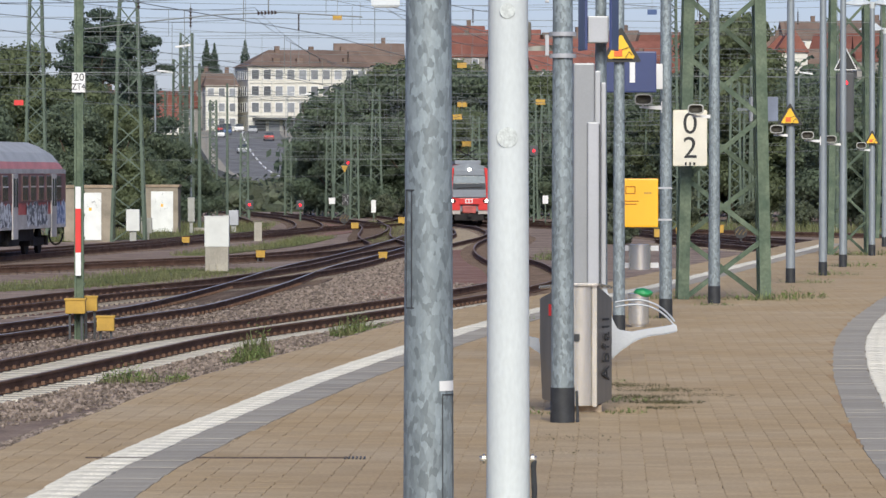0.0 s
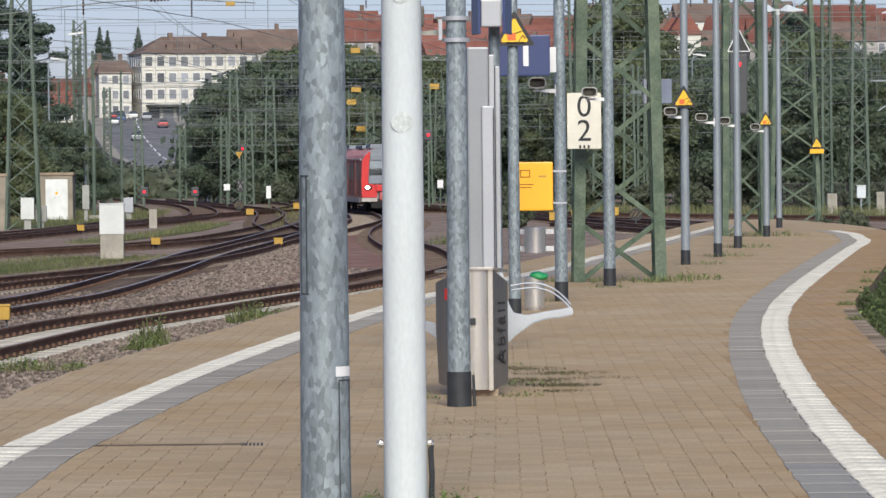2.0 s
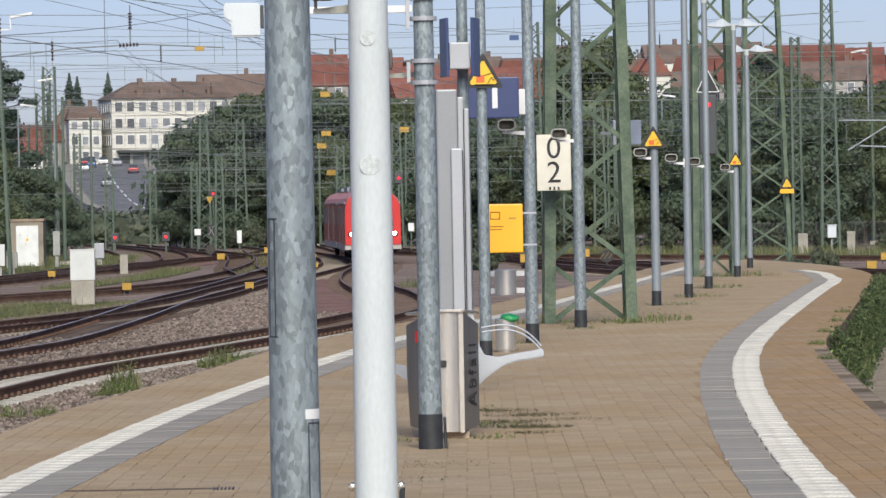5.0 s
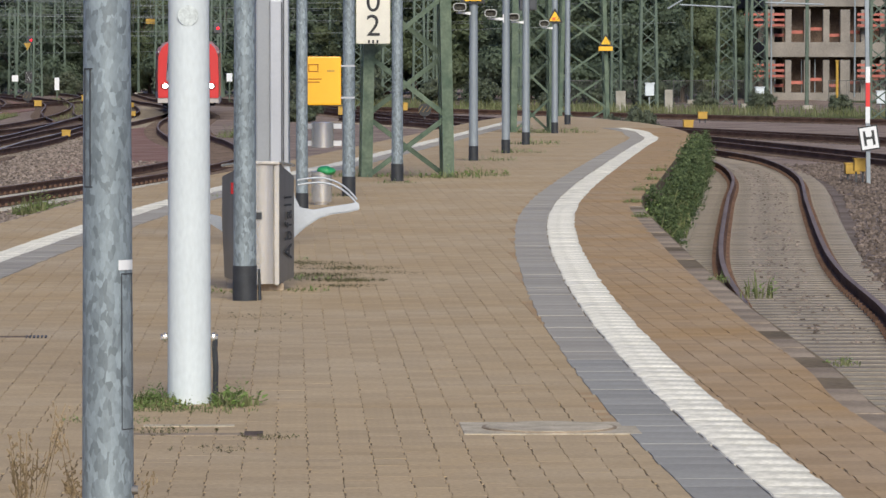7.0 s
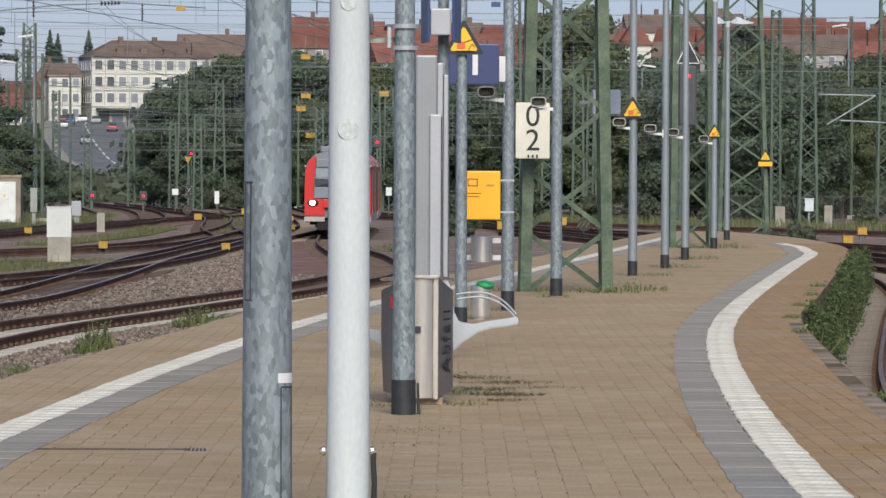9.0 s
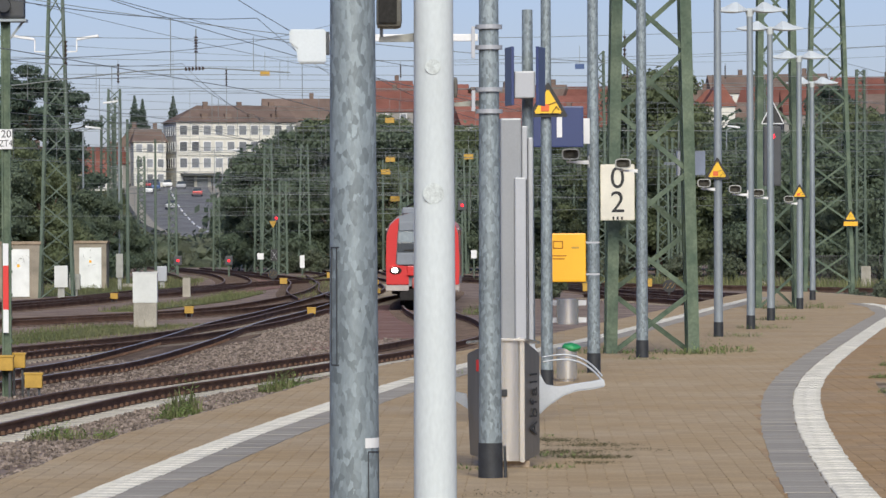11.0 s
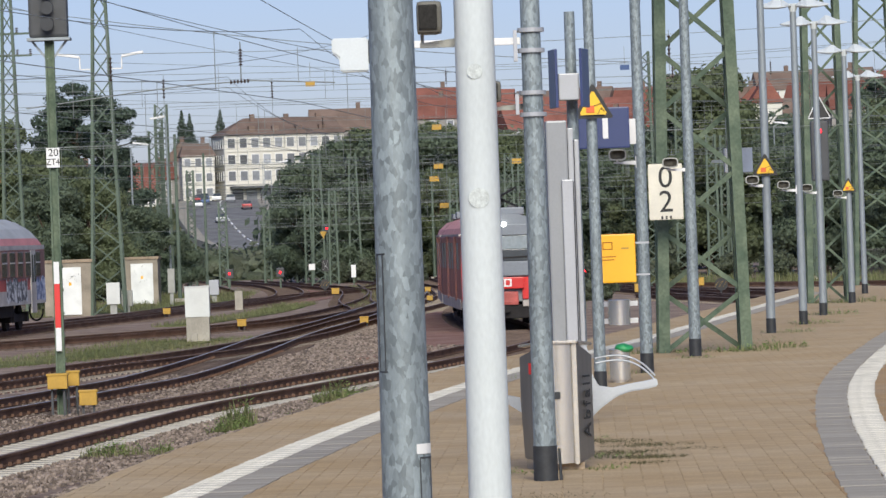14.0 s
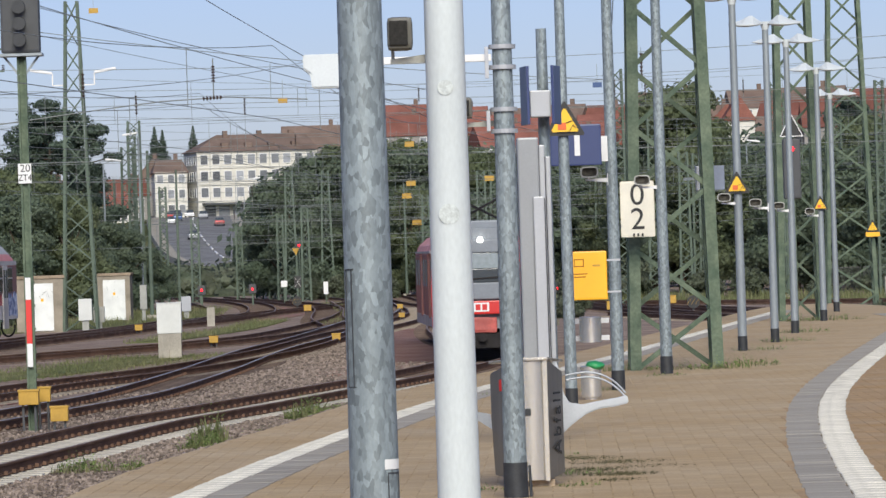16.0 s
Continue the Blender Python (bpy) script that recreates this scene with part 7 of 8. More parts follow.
post_board(-6.25, 300, 0.1, 0.45, 0.75, BLACK_INK, "black board with a white cross on a post", True)
post_board(-4.46, 300, -0.35, 0.3, 0.8, WHITE, "narrow white board on a short post")
post_board(-7.12, 300, 0.2, 0.4, 0.4, WHITE, "small white board on a post")
post_board(6.2, 285, 0.3, 0.35, 0.5, WHITE, "small white board on a post")
for x, y, z in ((26.8, 240, 0.2), (32.5, 240, 0.0), (38.8, 240, -0.2)):
    r = tagged(empty("meter_cabinet", x, y, BED_Z), "small grey cabinet on a slim post", "cabinet", group="post cabinets")
    bm = bmesh.new()
    bar(bm, (0, 0.08, 0), (0, 0.08, z + 1.1), 0.08)
    part("post", bm, ZINC_FAR, r)
    bm = bmesh.new()
    box(bm, 0, 0, z - BED_Z - 0.35, 0.46, 0.25, 0.62, 0.03)
    box(bm, 0, 0, z - BED_Z + 0.27, 0.52, 0.32, 0.05, 0.01)
    part("housing", bm, LAMP_WHITE, r)


# ---- overhead wires ----
def wire(name, spans, radius, material=WIRE, label="thin overhead contact wire with droppers", group="overhead wires"):
    cu = bpy.data.curves.new(name, "CURVE")
    cu.dimensions, cu.bevel_depth, cu.bevel_resolution = "3D", radius, 0
    for a, b, sag in spans:
        sp = cu.splines.new("POLY")
        n = 2 if sag == 0 else 14
        sp.points.add(n - 1)
        for i in range(n):
            t = i / (n - 1)
            p = Vector(a).lerp(Vector(b), t)
            p.z -= 4 * sag * t * (1 - t)
            sp.points[i].co = (*p, 1)
    tmp = new("tmp", cu)
    me = bpy.data.meshes.new_from_object(tmp)
    bpy.data.objects.remove(tmp)
    return tagged(mesh_object(name, me, material), label, "overhead wire", group=group)


def catenary(line, y0, y1, step=55, z=5.0):
    """Messenger and contact wire with droppers over a track."""
    ys = list(np.arange(y0, y1, step)) + [y1]
    pts = [(x_at(line, y), y) for y in ys]
    spans = []
    for (xa, ya), (xb, yb) in zip(pts, pts[1:]):
        spans.append(((xa, ya, z + 1.5), (xb, yb, z + 1.5), 0.75))
        spans.append(((xa, ya, z), (xb, yb, z), 0.0))
        for k in range(1, 6):
            t = k / 6
            x, y = xa + (xb - xa) * t, ya + (yb - ya) * t
            spans.append(((x, y, z), (x, y, z + 1.5 - 3.0 * t * (1 - t)), 0.0))
    wire("overhead_wire", spans, 0.0075)


catenary(T1, 40, 320, 56, 4.9)
catenary(T2, 62, 300, 60, 4.9)
catenary(T3, 75, 240, 55, 4.9)
catenary(T4, 125, 290, 55, 4.9)
catenary(T5, 112, 300, 60, 4.9)
catenary(np.array([(22.3, 60), (20.6, 124), (19, 156), (17, 185), (10, 260)]), 62, 250, 62, 4.9)
catenary(np.array([(38, 90), (25.4, 152), (20.9, 174), (9, 240)]), 95, 240, 50, 4.9)
rw = random.Random(3)


def head_span(xa, ya, xb, yb, z, sag=0.6, cross=True):
    a, b = Vector((xa, ya, z)), Vector((xb, yb, z + rw.uniform(-0.3, 0.3)))
    spans = [(a, b, sag), (a - Vector((0, 0, 1.5)), b - Vector((0, 0, 1.5)), 0.0), (a - Vector((0, 0, 2.9)), b - Vector((0, 0, 2.9)), 0.0)]
    for k in range(1, 8):
        t = k / 8
        p = a.lerp(b, t)
        spans.append((Vector((p.x, p.y, z - 4 * sag * t * (1 - t))), Vector((p.x, p.y, z - 1.5)), 0.0))
        if k % 2:
            spans.append((Vector((p.x, p.y, z - 1.5)), Vector((p.x, p.y, z - 2.9)), 0.0))
    w = wire("overhead_wire", spans, 0.006 + ya * 0.000012, label="thin cross-span wires carrying insulators")
    for k in (3, 6):
        bm = bmesh.new()
        p = a.lerp(b, k / 8)
        zz = z - 4 * sag * k / 8 * (1 - k / 8) - 0.15
        for j in range(6):
            rod(bm, (p.x, p.y, zz - 0.11 * j), (p.x, p.y, zz - 0.11 * j - 0.06), 0.05, 0.025, 8)
        rod(bm, (p.x, p.y, zz), (p.x, p.y, zz - 0.62), 0.02, 0.02, 6)
        part("insulator", bm, PORCELAIN, w, "dark ribbed insulator")


for args in ((-22, 118, 16, 121, 7.6), (-24, 150, 18, 158, 8.2), (-21, 186, 20, 176, 9.0), (-14.3, 213, 27.5, 230, 10.5), (-14.3, 213, 33, 245, 8.8), (-20.9, 236, 21.5, 262, 9.2), (-17, 300, 4.4, 300, 7.4),
             (-16, 296, 25.2, 300, 8.2), (4.4, 300, 33.1, 290, 7.0), (-7.3, 331, 13.3, 300, 6.4), (-14, 330, 7, 322, 4.8), (-7, 322, 29.5, 310, 5.6), (8.9, 290, 34.6, 270, 8.0), (11.4, 236, 34, 211, 8.6), (-18, 305, 2, 318, 6.0), (16, 167, 34, 211, 8.2)):
    head_span(*args)
for k in range(14):
    y = rw.uniform(190, 330)
    xa, xb = -0.055 * y - rw.uniform(0, 6), 0.09 * y + rw.uniform(0, 8)
    z = rw.uniform(3.2, 6.2) if y > 230 else rw.uniform(5.5, 9.0)
    a = rw.uniform(-25, 25)
    wire("overhead_wire", [((xa, y - a, z + rw.uniform(-0.6, 0.6)), (xb, y + a, z + rw.uniform(-0.6, 0.6)), rw.uniform(0, 0.8))], 0.006 + y * 0.000012, label="thin grey overhead feeder wire", group="feeder wires")
for xa, ya, za, xb, yb, zb in ((-14, 90, 9.5, 2, 140, 6.8), (-12, 70, 8.4, 6, 150, 5.6), (-16, 110, 9.0, 8, 120, 6.2), (-5, 60, 7.2, 4, 170, 6.0), (3, 60, 6.4, 8, 170, 9.0), (-20, 140, 11.5, 9, 190, 6.6), (-9, 80, 5.0, -1, 200, 11)):
    wire("overhead_wire", [((xa, ya, za), (xb, yb, zb), 0.5)], 0.009, label="thin sagging overhead wire", group="feeder wires")


def steady_span():
    """A dark push-off tube with insulators over the points, hung from a vertical rod."""
    w = wire("overhead_wire", [((-8.98, 150, 7.0), (-7.3, 150, 7.17), 0), ((-7.3, 150, 7.17), (-5.2, 150, 7.25), 0), ((-5.6, 150, 7.28), (-5.6, 150, 8.5), 0), ((-12.5, 150, 6.6), (-8.98, 150, 7.0), 0), ((-5.2, 150, 7.25), (-2.6, 150, 7.1), 0)], 0.02, label="dark steady tube with insulators over the points")
    for a, b in (((-5.95, 150, 7.22), (-5.3, 150, 7.25)), ((-5.6, 150, 7.75), (-5.6, 150, 8.3))):
        bm = bmesh.new()
        a, b = Vector(a), Vector(b)
        for k in range(6):
            rod(bm, a.lerp(b, k / 6), a.lerp(b, (k + 0.6) / 6), 0.075, 0.04, 8)
        part("insulator", bm, PORCELAIN, w, "dark ribbed insulator")


steady_span()


def hung_plate(x, y, z, m, label):
    r = tagged(empty("wire_plate", x, y, z), label, "wire plate", group="plates on the wires")
    bm = bmesh.new()
    box(bm, 0, 0, 0, y * 0.002, 0.02, y * 0.0011)
    part("plate", bm, m, r)
    bm = bmesh.new()
    bar(bm, (0, 0.02, 0), (0, 0.02, y * 0.005), 0.015)
    part("hanger", bm, WIRE, r)


for x, y, z in ((-3.4, 150, 7.0), (0.9, 230, 7.3), (0.9, 300, 5.6), (1.2, 300, 6.4), (6.0, 290, 6.4), (-12.8, 205, 13.0), (1.6, 320, 4.0)):
    hung_plate(x, y, z, YELLOW, "small yellow plate hung on the wires")
hung_plate(-21, 232, 5.5, RED, "small red plate on a mast")
hung_plate(8.0, 180, 8.2, AUTO[0], "small blue plate hung on the wires")
hung_plate(33.5, 208, 7.8, RED, "small red plate hung on the wires")


# ---- weeds, grass, gravel ----
WEEDS = [  # by the track: east, north, foot, height, blades, radius
    (-3.0, 75, -0.94, 0.95, 130, 0.34), (-3.05, 74, -0.93, 0.4, 240, 0.45), (-1.65, 86, -0.94, 0.72, 300, 0.5), (-1.2, 87.5, -0.94, 0.4, 200, 0.6), (-4.5, 66.9, -0.9, 0.4, 160, 0.5), (-3.75, 65.9, -0.85, 0.3, 70, 0.2),
    (-0.7, 91, -0.96, 0.35, 90, 0.6), (-2.3, 80, -0.96, 0.2, 60, 0.5), (-3.0, 48.5, -0.6, 0.25, 60, 0.4), (-0.75, 66.5, -0.2, 0.3, 60, 0.4), (-3.35, 44, -0.5, 0.15, 50, 0.35), (-1.0, 70, -0.6, 0.5, 60, 0.35),
    (0.0, 27.3, 0, 0.1, 200, 0.22), (0.2, 27.0, 0, 0.08, 200, 0.25), (0.15, 27.4, 0, 0.17, 90, 0.2), (0.62, 27.3, 0, 0.22, 90, 0.16),
]
WEEDS += [  # on the paving
    (0.45, 26.9, 0, 0.1, 60, 0.3), (0.3, 27.9, 0, 0.12, 60, 0.25), (1.5, 40.4, 0, 0.09, 60, 0.25), (1.55, 42.5, 0, 0.10, 80, 0.4), (0.75, 40.2, 0, 0.09, 50, 0.2), (3.8, 77.6, 0, 0.22, 70, 0.5),
    (4.7, 77.0, 0, 0.2, 90, 0.7), (5.4, 76.8, 0, 0.3, 80, 0.5), (5.9, 78, 0, 0.28, 80, 0.5), (6.9, 89, 0, 0.2, 60, 0.5), (8, 96, 0, 0.2, 60, 0.6), (9.2, 105, 0, 0.25, 80, 0.7),
    (11.3, 120, 0, 0.3, 90, 0.8), (10.4, 119.6, 0, 0.3, 70, 0.6), (2.9, 67, 0, 0.15, 50, 0.3), (1.75, 43.2, 0, 0.035, 1100, 0.45),
]
WEEDS += [  # further tufts
    (2.0, 42.2, 0, 0.04, 900, 0.35), (1.9, 41.2, 0, 0.03, 500, 0.3), (2.1, 44.6, 0, 0.035, 900, 0.5), (1.7, 45.6, 0, 0.04, 900, 0.5), (2.4, 43.6, 0, 0.02, 500, 0.4), (1.0, 36.5, 0, 0.03, 160, 0.5),
    (0.8, 34.6, 0, 0.03, 120, 0.4), (1.45, 46.5, 0, 0.08, 80, 0.4), (0.2, 25.4, 0, 0.05, 140, 0.3), (0.75, 25.0, 0, 0.05, 90, 0.2), (-0.1, 26.2, 0, 0.06, 120, 0.3), (0.45, 24.2, 0, 0.04, 80, 0.25),
    (1.0, 66.8, 0, 0.1, 60, 0.4), (4.2, 73.8, 0, 0.1, 70, 0.4), (-0.1, 21.0, 0, 0.14, 50, 0.12), (7.1, 52.5, -0.7, 0.5, 40, 0.2),
]
WEEDS += [  # further tufts
    (5.35, 42.3, -0.02, 0.16, 30, 0.12), (4.75, 31.0, -0.02, 0.10, 40, 0.15), (3.9, 166, -0.95, 0.8, 160, 0.8), (4.9, 172, -0.95, 0.9, 160, 0.9), (5.6, 186, -0.95, 0.7, 140, 0.9),
]
for x, y, z, h, n, r in WEEDS:
    weed(x, y, z, h, n, r)
TREES[6].location = (x_at(RIGHT_EDGE, 114.5) + 0.2, 114.5, -0.96)
for k in range(30):  # rooted at the foot of the edge wall
    y = 56.5 + k * 1.9
    h = (1.15 + 0.3 * math.sin(k * 1.7)) * (0.75 if y < 60 else 1.0)
    weed(x_at(RIGHT_EDGE, y) + 0.1 + 0.1 * math.sin(k * 2.3), y, -0.86, h, 80, 0.28, WEED if y < 72 or k % 3 == 0 else LEAF_B, "tall weeds growing at the platform edge")
    if y > 63:
        for q in (0.3, 1.2)[:1 + (y > 85)]:
            plant(6, x_at(RIGHT_EDGE, y + q) + 0.24 + 0.14 * math.sin(k * 3.1 + q), y + q, 0.82 + 0.24 * math.sin(k * 2.1 + 3 * q), 67 * k + 90 * q, -0.96)
    if k % 3 == 1 and y < 85:
        weed(x_at(RIGHT_EDGE, y) - 0.12, y, -0.008, 0.16, 60, 0.16, WEED, "small weeds in the joint of the platform edge")
for x, y, h, n in ((-0.42, 19.9, 0.62, 16), (-0.2, 20.3, 0.42, 14), (0.02, 19.6, 0.3, 10)):
    root = tagged(empty("dry_weed", x, y, 0), "dry brown seed stalks beside the post", "weed", group="dry stalks")
    q = random.Random(int(x * 100))
    stems, seeds = [], []
    for _ in range(n):
        a, l = q.uniform(0, 6.28), q.uniform(0.4, 1.0) * h
        top = Vector((math.cos(a) * l * 0.28, math.sin(a) * l * 0.28, l))
        stems.append((Vector((q.uniform(-0.03, 0.03), q.uniform(-0.03, 0.03), -0.01)), top, 0.004))
        for _ in range(9):
            p = top * q.uniform(0.55, 1.0)
            p += Vector((q.uniform(-0.03, 0.03), q.uniform(-0.03, 0.03), 0))
            seeds.append((p, p + Vector((q.uniform(-0.02, 0.02), 0, q.uniform(0.01, 0.03))), 0.006))
    mesh_object("stalks", bars_mesh("stalks", stems), DRY, root)["kind"] = "stuff"
    mesh_object("seed_heads", bars_mesh("seed_heads", seeds), DRY, root)["kind"] = "stuff"


def grass_on(points, width, n, h, name="grass"):
    line = spline(points, 1)
    nr = normals(line)
    q = random.Random(n)
    spots = []
    for _ in range(n):
        i = q.randrange(len(line))
        o = q.uniform(-width / 2, width / 2)
        spots.append((*(line[i] + nr[i] * o), BED_Z + 0.02, h * q.uniform(0.4, 1.2), q.uniform(0.1, 0.6)))
    blades(name, spots, GRASS, "uneven green grass between the tracks", "grass", "stuff")


grass_on([(-20, 106), (-14.5, 118), (-10.5, 128), (-8.6, 139), (-7.3, 149)], 4.6, 9000, 0.12)
grass_on([(-9.4, 176), (-7, 200), (-6, 225)], 1.8, 2500, 0.2)
grass_on([(55, 195), (34, 222), (22, 243), (10, 272)], 10, 7000, 0.5)
grass_on([(-32, 190), (-20, 214), (-14, 240), (-14, 290)], 8, 5000, 0.3)
grass_on([(-2.5, 205), (-1.9, 240), (-4, 300)], 2.0, 1500, 0.2)


def stones(name, points, width, n, z, size, label, material=STONE):
    """Loose ballast: small rough lumps over a strip; z runs from the left to the right side of it."""
    line = spline(points, 0.5)
    nr = normals(line)
    r = np.random.default_rng(n)
    base = np.array([(1, 0, -0.2), (-0.5, 0.8, -0.2), (-0.5, -0.8, -0.2), (0.5, 0.5, 0.6), (-0.6, 0.1, 0.7), (0.4, -0.6, 0.55)])
    tri = [(0, 1, 3), (1, 4, 3), (1, 2, 4), (2, 5, 4), (2, 0, 5), (0, 3, 5), (3, 4, 5)]
    vs, fs = [], []
    for _ in range(n):
        i = r.integers(len(line))
        u = r.random()
        c = np.array([*(line[i] + nr[i] * (u - 0.5) * width), z[0] + (z[1] - z[0]) * u])
        a, s = r.random() * 6.28, size * (0.5 + r.random())
        m = np.array([[math.cos(a), -math.sin(a), 0], [math.sin(a), math.cos(a), 0], [0, 0, 1]]) * s
        p = (base * (0.7 + 0.6 * r.random(3))) @ m.T + c
        k = len(vs)
        vs += [tuple(q) for q in p]
        fs += [tuple(k + j for j in t) for t in tri]
    me = bpy.data.meshes.new(name)
    me.from_pydata(vs, [], fs)
    tagged(mesh_object(name, me, material), label, "gravel", kind="stuff")


stones("ballast_stones", [tuple(p) for p in strip_line(T1, 2.1)[(T1[:, 1] > 50) & (T1[:, 1] < 112)][::8]], 1.6, 7000, (-0.95, -0.9), 0.035, "loose grey brown ballast stones")
stones("ballast_stones", [tuple(p) for p in strip_line(T1, -2.2)[(T1[:, 1] > 56) & (T1[:, 1] < 130)][::8]], 2.2, 7000, (-0.95, -0.95), 0.035, "loose grey brown ballast stones")
stones("ballast_stones", [tuple(p) for p in strip_line(T1, -4.4)[(T1[:, 1] > 90) & (T1[:, 1] < 175)][::8]], 2.6, 9000, (-0.95, -0.95), 0.04, "loose ballast stones on the path")
stones("ballast_stones", [tuple(p) for p in strip_line(LEFT_EDGE, -0.62)[(LEFT_EDGE[:, 1] > 34) & (LEFT_EDGE[:, 1] < 80)][::8]], 1.15, 6000, (-0.43, -0.03), 0.03, "loose grey ballast stones beside the paving")
stones("ballast_stones", [tuple(p) for p in strip_line(LEFT_EDGE, -1.9)[(LEFT_EDGE[:, 1] > 40) & (LEFT_EDGE[:, 1] < 90)][::8]], 1.4, 6000, (-0.92, -0.45), 0.035, "loose grey ballast stones on the shoulder")
stones("ballast_stones", [(7.4, 48), (8.5, 60), (9.7, 70), (12.3, 89), (14.5, 106), (15.9, 120)], 0.8, 1100, (-0.945, -0.945), 0.026, "loose stones between the rails")
stones("ballast_stones", [(10.4, 50), (11.4, 60), (12.8, 70), (15.6, 89), (18, 108), (19, 125)], 3.6, 9000, (-0.95, -0.95), 0.04, "loose ballast stones beside the curved track", STONE_OLD)


# ---- paving stones, last ----
for base, off, w, m, nm, near, ribs in ((LEFT_WHITE, 0.0, 0.31, WHITE_SLAB, "white", (22, 60), True), (LEFT_WHITE, 0.315, 0.37, GREY_SLAB, "grey", (22, 60), False),
                                        (RIGHT_GREY, 0.0, 0.365, GREY_SLAB, "grey", (16, 62), False), (RIGHT_GREY, 0.37, 0.33, WHITE_SLAB, "white", (16, 62), True)):
    strips(base, off, w, m, nm, near, ribs)




def kerbs():
    mid = strip_line(RIGHT_EDGE, -0.12)
    me = bpy.data.meshes.new("kerb_stone")
    bm = bmesh.new()
    box(bm, 0, 0, -0.2, 0.22, 0.99, 0.199, 0.01)
    bm.to_mesh(me)
    bm.free()
    me.materials.append(KERB)
    s = np.concatenate([[0], np.cumsum(np.hypot(*np.diff(mid, axis=0).T))])
    for d in np.arange(22, s[-1] - 1, 1.0):
        x, y = np.interp(d, s, mid[:, 0]), np.interp(d, s, mid[:, 1])
        if 63 < y < 127:
            continue
        x2, y2 = np.interp(d + 0.5, s, mid[:, 0]), np.interp(d + 0.5, s, mid[:, 1])
        ob = new("kerb_stone", me)
        ob.parent = PLATFORM
        ob.matrix_basis = pose(x + random.uniform(-0.01, 0.01), y, random.uniform(-0.006, 0.001), 0, 0, -math.degrees(math.atan2(x2 - x, y2 - y)) + random.uniform(-0.6, 0.6))


kerbs()


SAND_CONCRETE = mat("sandy_old_concrete", (0.45, 0.385, 0.285), 0.9, 0, 0.25, 0.2, 0.02, 0.3)


def manhole():
    root = tagged(empty("manhole_cover", 2.3, 25.5, -0.004, -2), "pale concrete manhole frame with a dark round lid", "manhole cover")
    bm = bmesh.new()
    box(bm, 0, 0, -0.02, 0.96, 0.80, 0.03, 0.004)
    part("frame", bm, SAND_CONCRETE, root)
    bm = bmesh.new()
    rod(bm, (0, 0, 0), (0, 0, 0.016), 0.37, 0.37, 40)
    part("ring", bm, KERB, root)
    bm = bmesh.new()
    rod(bm, (0, 0, 0), (0, 0, 0.019), 0.35, 0.35, 40)
    part("lid", bm, SAND_CONCRETE, root)
    for x, y, w in ((-0.66, 33.95, 0.17),):
        root = tagged(empty("drain_grate", x, y, 0), "small dark drain grate in the paving", "drain")
        for k in range(6):
            bm = bmesh.new()
            box(bm, -0.07 + k * 0.028, 0, -0.01, 0.014, 0.26, 0.016)
            part("bar", bm, BLACK, root)
    root = tagged(empty("access_cover", 0.32, 25.35, 0, -2), "long stone access cover sunk into the paving", "access cover")
    bm = bmesh.new()
    box(bm, 0, 0.45, -0.01, 0.5, 0.10, 0.015)
    part("edge_stone", bm, SAND_CONCRETE, root)
    bm = bmesh.new()
    box(bm, 0.0, -0.12, -0.01, 0.62, 0.14, 0.0125)
    part("plate", bm, KERB, root)
    bm = bmesh.new()
    box(bm, 0.36, -0.12, -0.01, 0.10, 0.3, 0.016)
    part("grate", bm, DARK_BALLAST, root)
    root = tagged(empty("drain_channel", -1.66, 33.95, 0), "narrow dark drain channel across the paving", "drain")
    bm = bmesh.new()
    box(bm, 0, 0, -0.01, 1.9, 0.09, 0.017)
    part("slot", bm, DARK_BALLAST, root)


manhole()


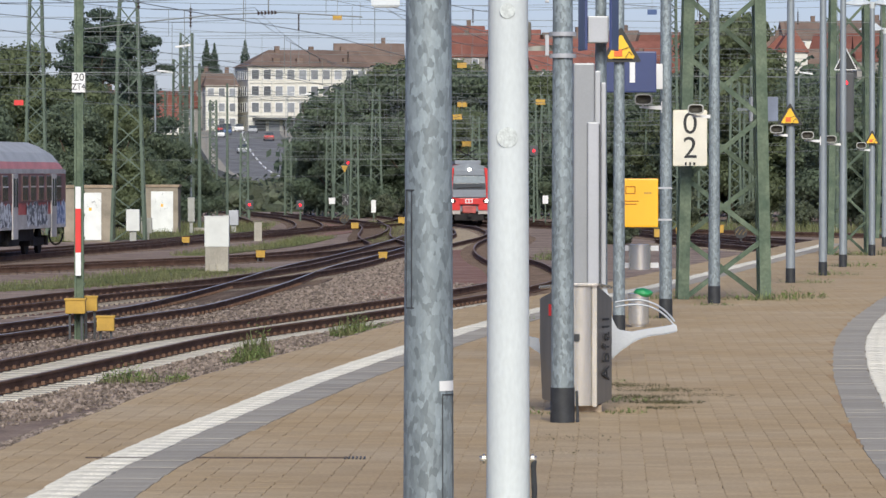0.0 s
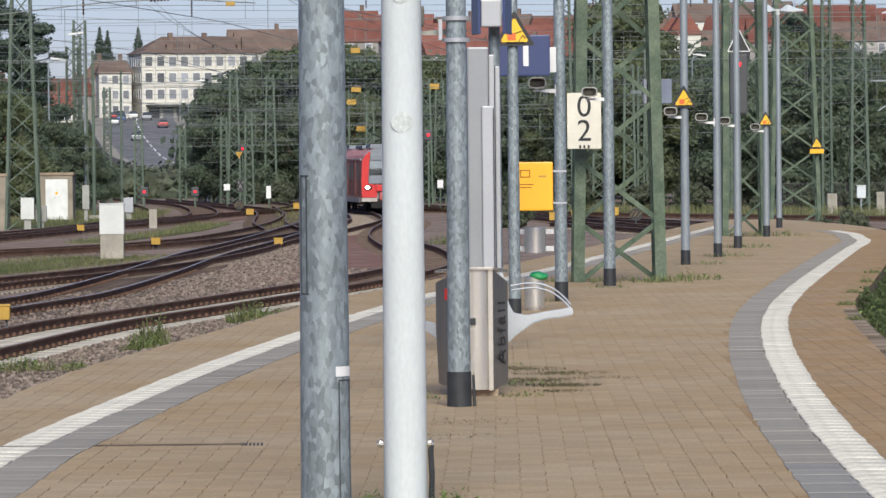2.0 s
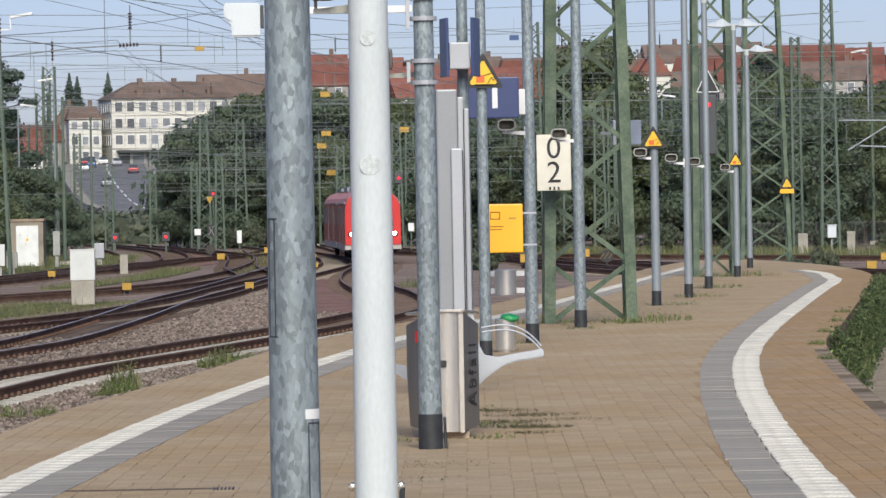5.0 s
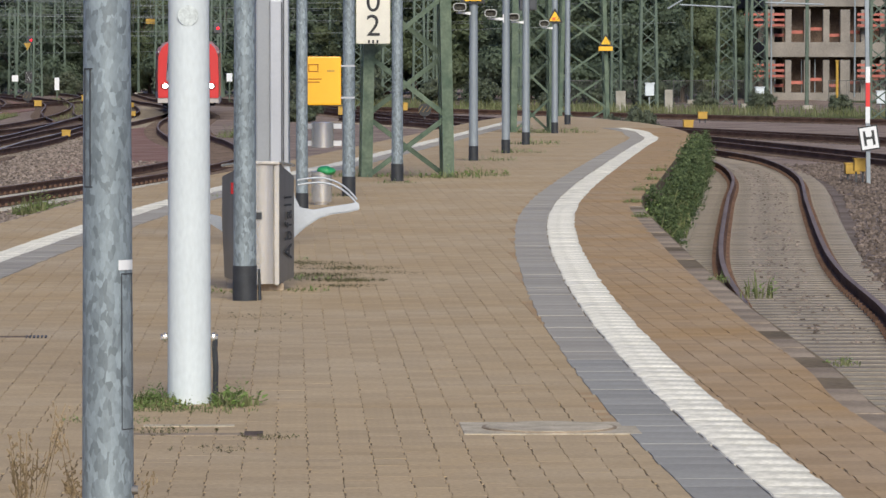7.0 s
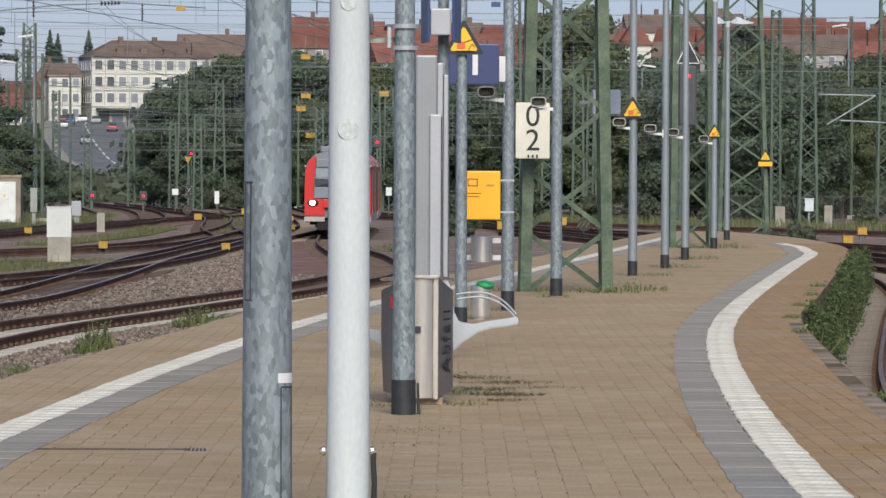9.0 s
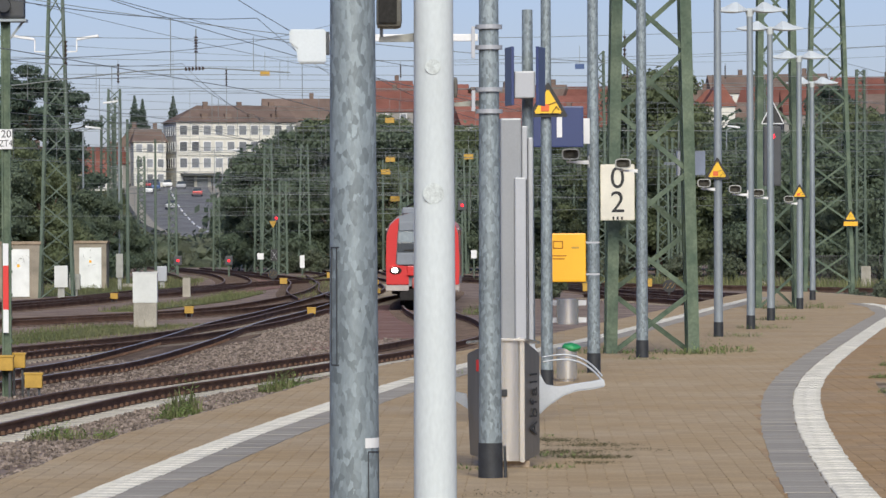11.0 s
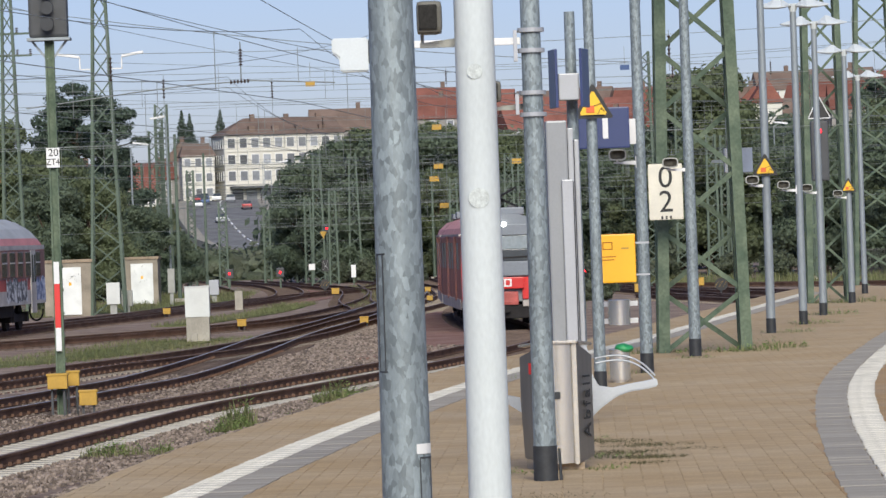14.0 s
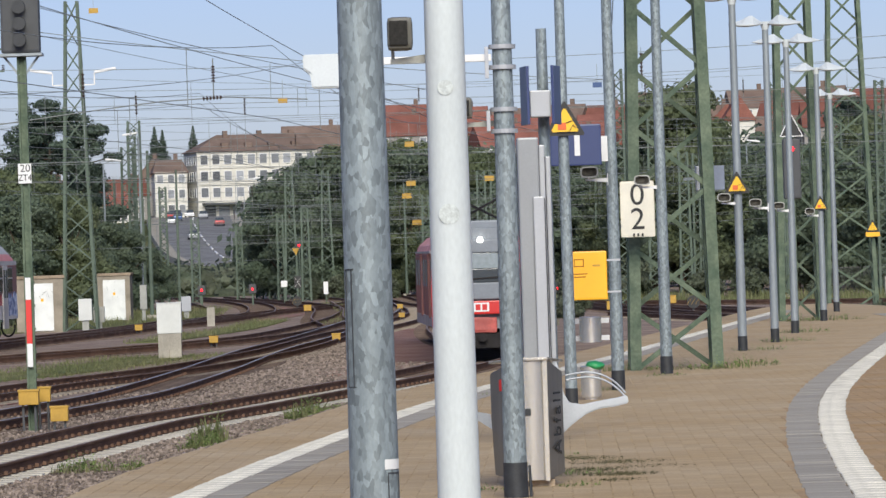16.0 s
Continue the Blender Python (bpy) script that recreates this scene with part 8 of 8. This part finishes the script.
def pavers():
    """Ochre stones in running bond, laid two degrees off the platform's north."""
    a = radians(2.0)
    ca, sa = math.cos(a), math.sin(a)
    W, D, g, gv = 0.165, 0.2, 0.007, 0.0006
    bm = bmesh.new()
    box(bm, 0, 0, -0.05, W - g, D - gv, 0.05)
    one = bpy.data.meshes.new("paver")
    bm.to_mesh(one)
    bm.free()
    one.materials.append(PAVER_ONE)
    vs, fs, mats, count = [], [], [], 0
    r = random.Random(77)
    for j in range(int(15 / D), int(129 / D)):
        v = j * D
        for i in range(-28, 70):
            u = i * W + (0.0035 if j % 2 else -0.0035) + r.uniform(-0.003, 0.003)
            x, y = u * ca + v * sa, -u * sa + v * ca
            if not (16 < y < 127.8) or not (x_at(LEFT_EDGE, y) - 0.04 < x < x_at(RIGHT_EDGE, y) - (0.125 if y < 63 else -0.06)):
                continue
            xl, xr = x_at(LEFT_WHITE, y), x_at(RIGHT_GREY, y)
            if xl + 0.12 < x < xl + 0.55 or xr + 0.12 < x < xr + 0.58 * (1 + max(0.0, y - 60) * 0.0006):
                continue
            z = r.uniform(-0.0006, 0.0003)
            wide = g * r.choice((0.2, 0.5, 0.9, 1.4))
            spin = r.uniform(-0.012, 0.012)
            edge = x > xr
            if count < 300 and 24.5 < y < 27.6 and -1.0 < x < xr:
                ob = new("paver", one)
                ob.parent = PLATFORM
                ob.matrix_basis = pose(x, y, z, 0, 0, -2.0)
                count += 1
                continue
            k = len(vs)
            for zz, q in ((-0.007, 0.0), (z, 0.0)):
                for su, sv in ((-1, -1), (1, -1), (1, 1), (-1, 1)):
                    pu, pv = su * ((W - wide) / 2 - q), sv * (D - gv) / 2
                    pu, pv = pu - pv * spin, pv + pu * spin
                    qx, qy = x + pu * ca + pv * sa, y - pu * sa + pv * ca
                    vs.append((min(max(qx, x_at(LEFT_EDGE, qy) + 0.008), x_at(RIGHT_EDGE, qy) - (0.2 if y < 63 else 0.01)), qy, zz))
            for h in (0,):
                for c in range(4):
                    fs.append((k + h + c, k + h + (c + 1) % 4, k + h + 4 + (c + 1) % 4, k + h + 4 + c))
            fs.append((k + 4, k + 5, k + 6, k + 7))
            mats += [1 if edge else 0] * 5
    me = bpy.data.meshes.new("paving_stones")
    me.from_pydata(vs, [], fs)
    me.materials.append(PAVER), me.materials.append(EDGE_PAVER)
    me.polygons.foreach_set("material_index", mats)
    mesh_object("paving_stones", me, PAVER, PLATFORM)["kind"] = "stuff"


pavers()


# ---- what moves ----
def motions():
    """The multiple unit rolls in along its curving track."""
    s = np.concatenate([[0], np.cumsum(np.hypot(*np.diff(T1, axis=0).T))])

    def on(d):
        return np.interp(d, s, T1[:, 0]), np.interp(d, s, T1[:, 1])
    for k, car in enumerate(CARS):
        rows = []
        for i in range(33):
            t = i * 0.5
            y = 270 - 8.2 * t - 0.048 * t * t
            d0 = float(np.interp(y, T1[:, 1], s)) + k * 16.9
            (xa, ya), (xb, yb) = on(d0 + 2.6), on(d0 + 13.8)
            a = math.atan2(xb - xa, yb - ya)
            rows.append((t, pose(xa - 2.6 * math.sin(a), ya - 2.6 * math.cos(a), RAIL_Z, 0, 0, -math.degrees(a))))
        walk(car, rows)


motions()
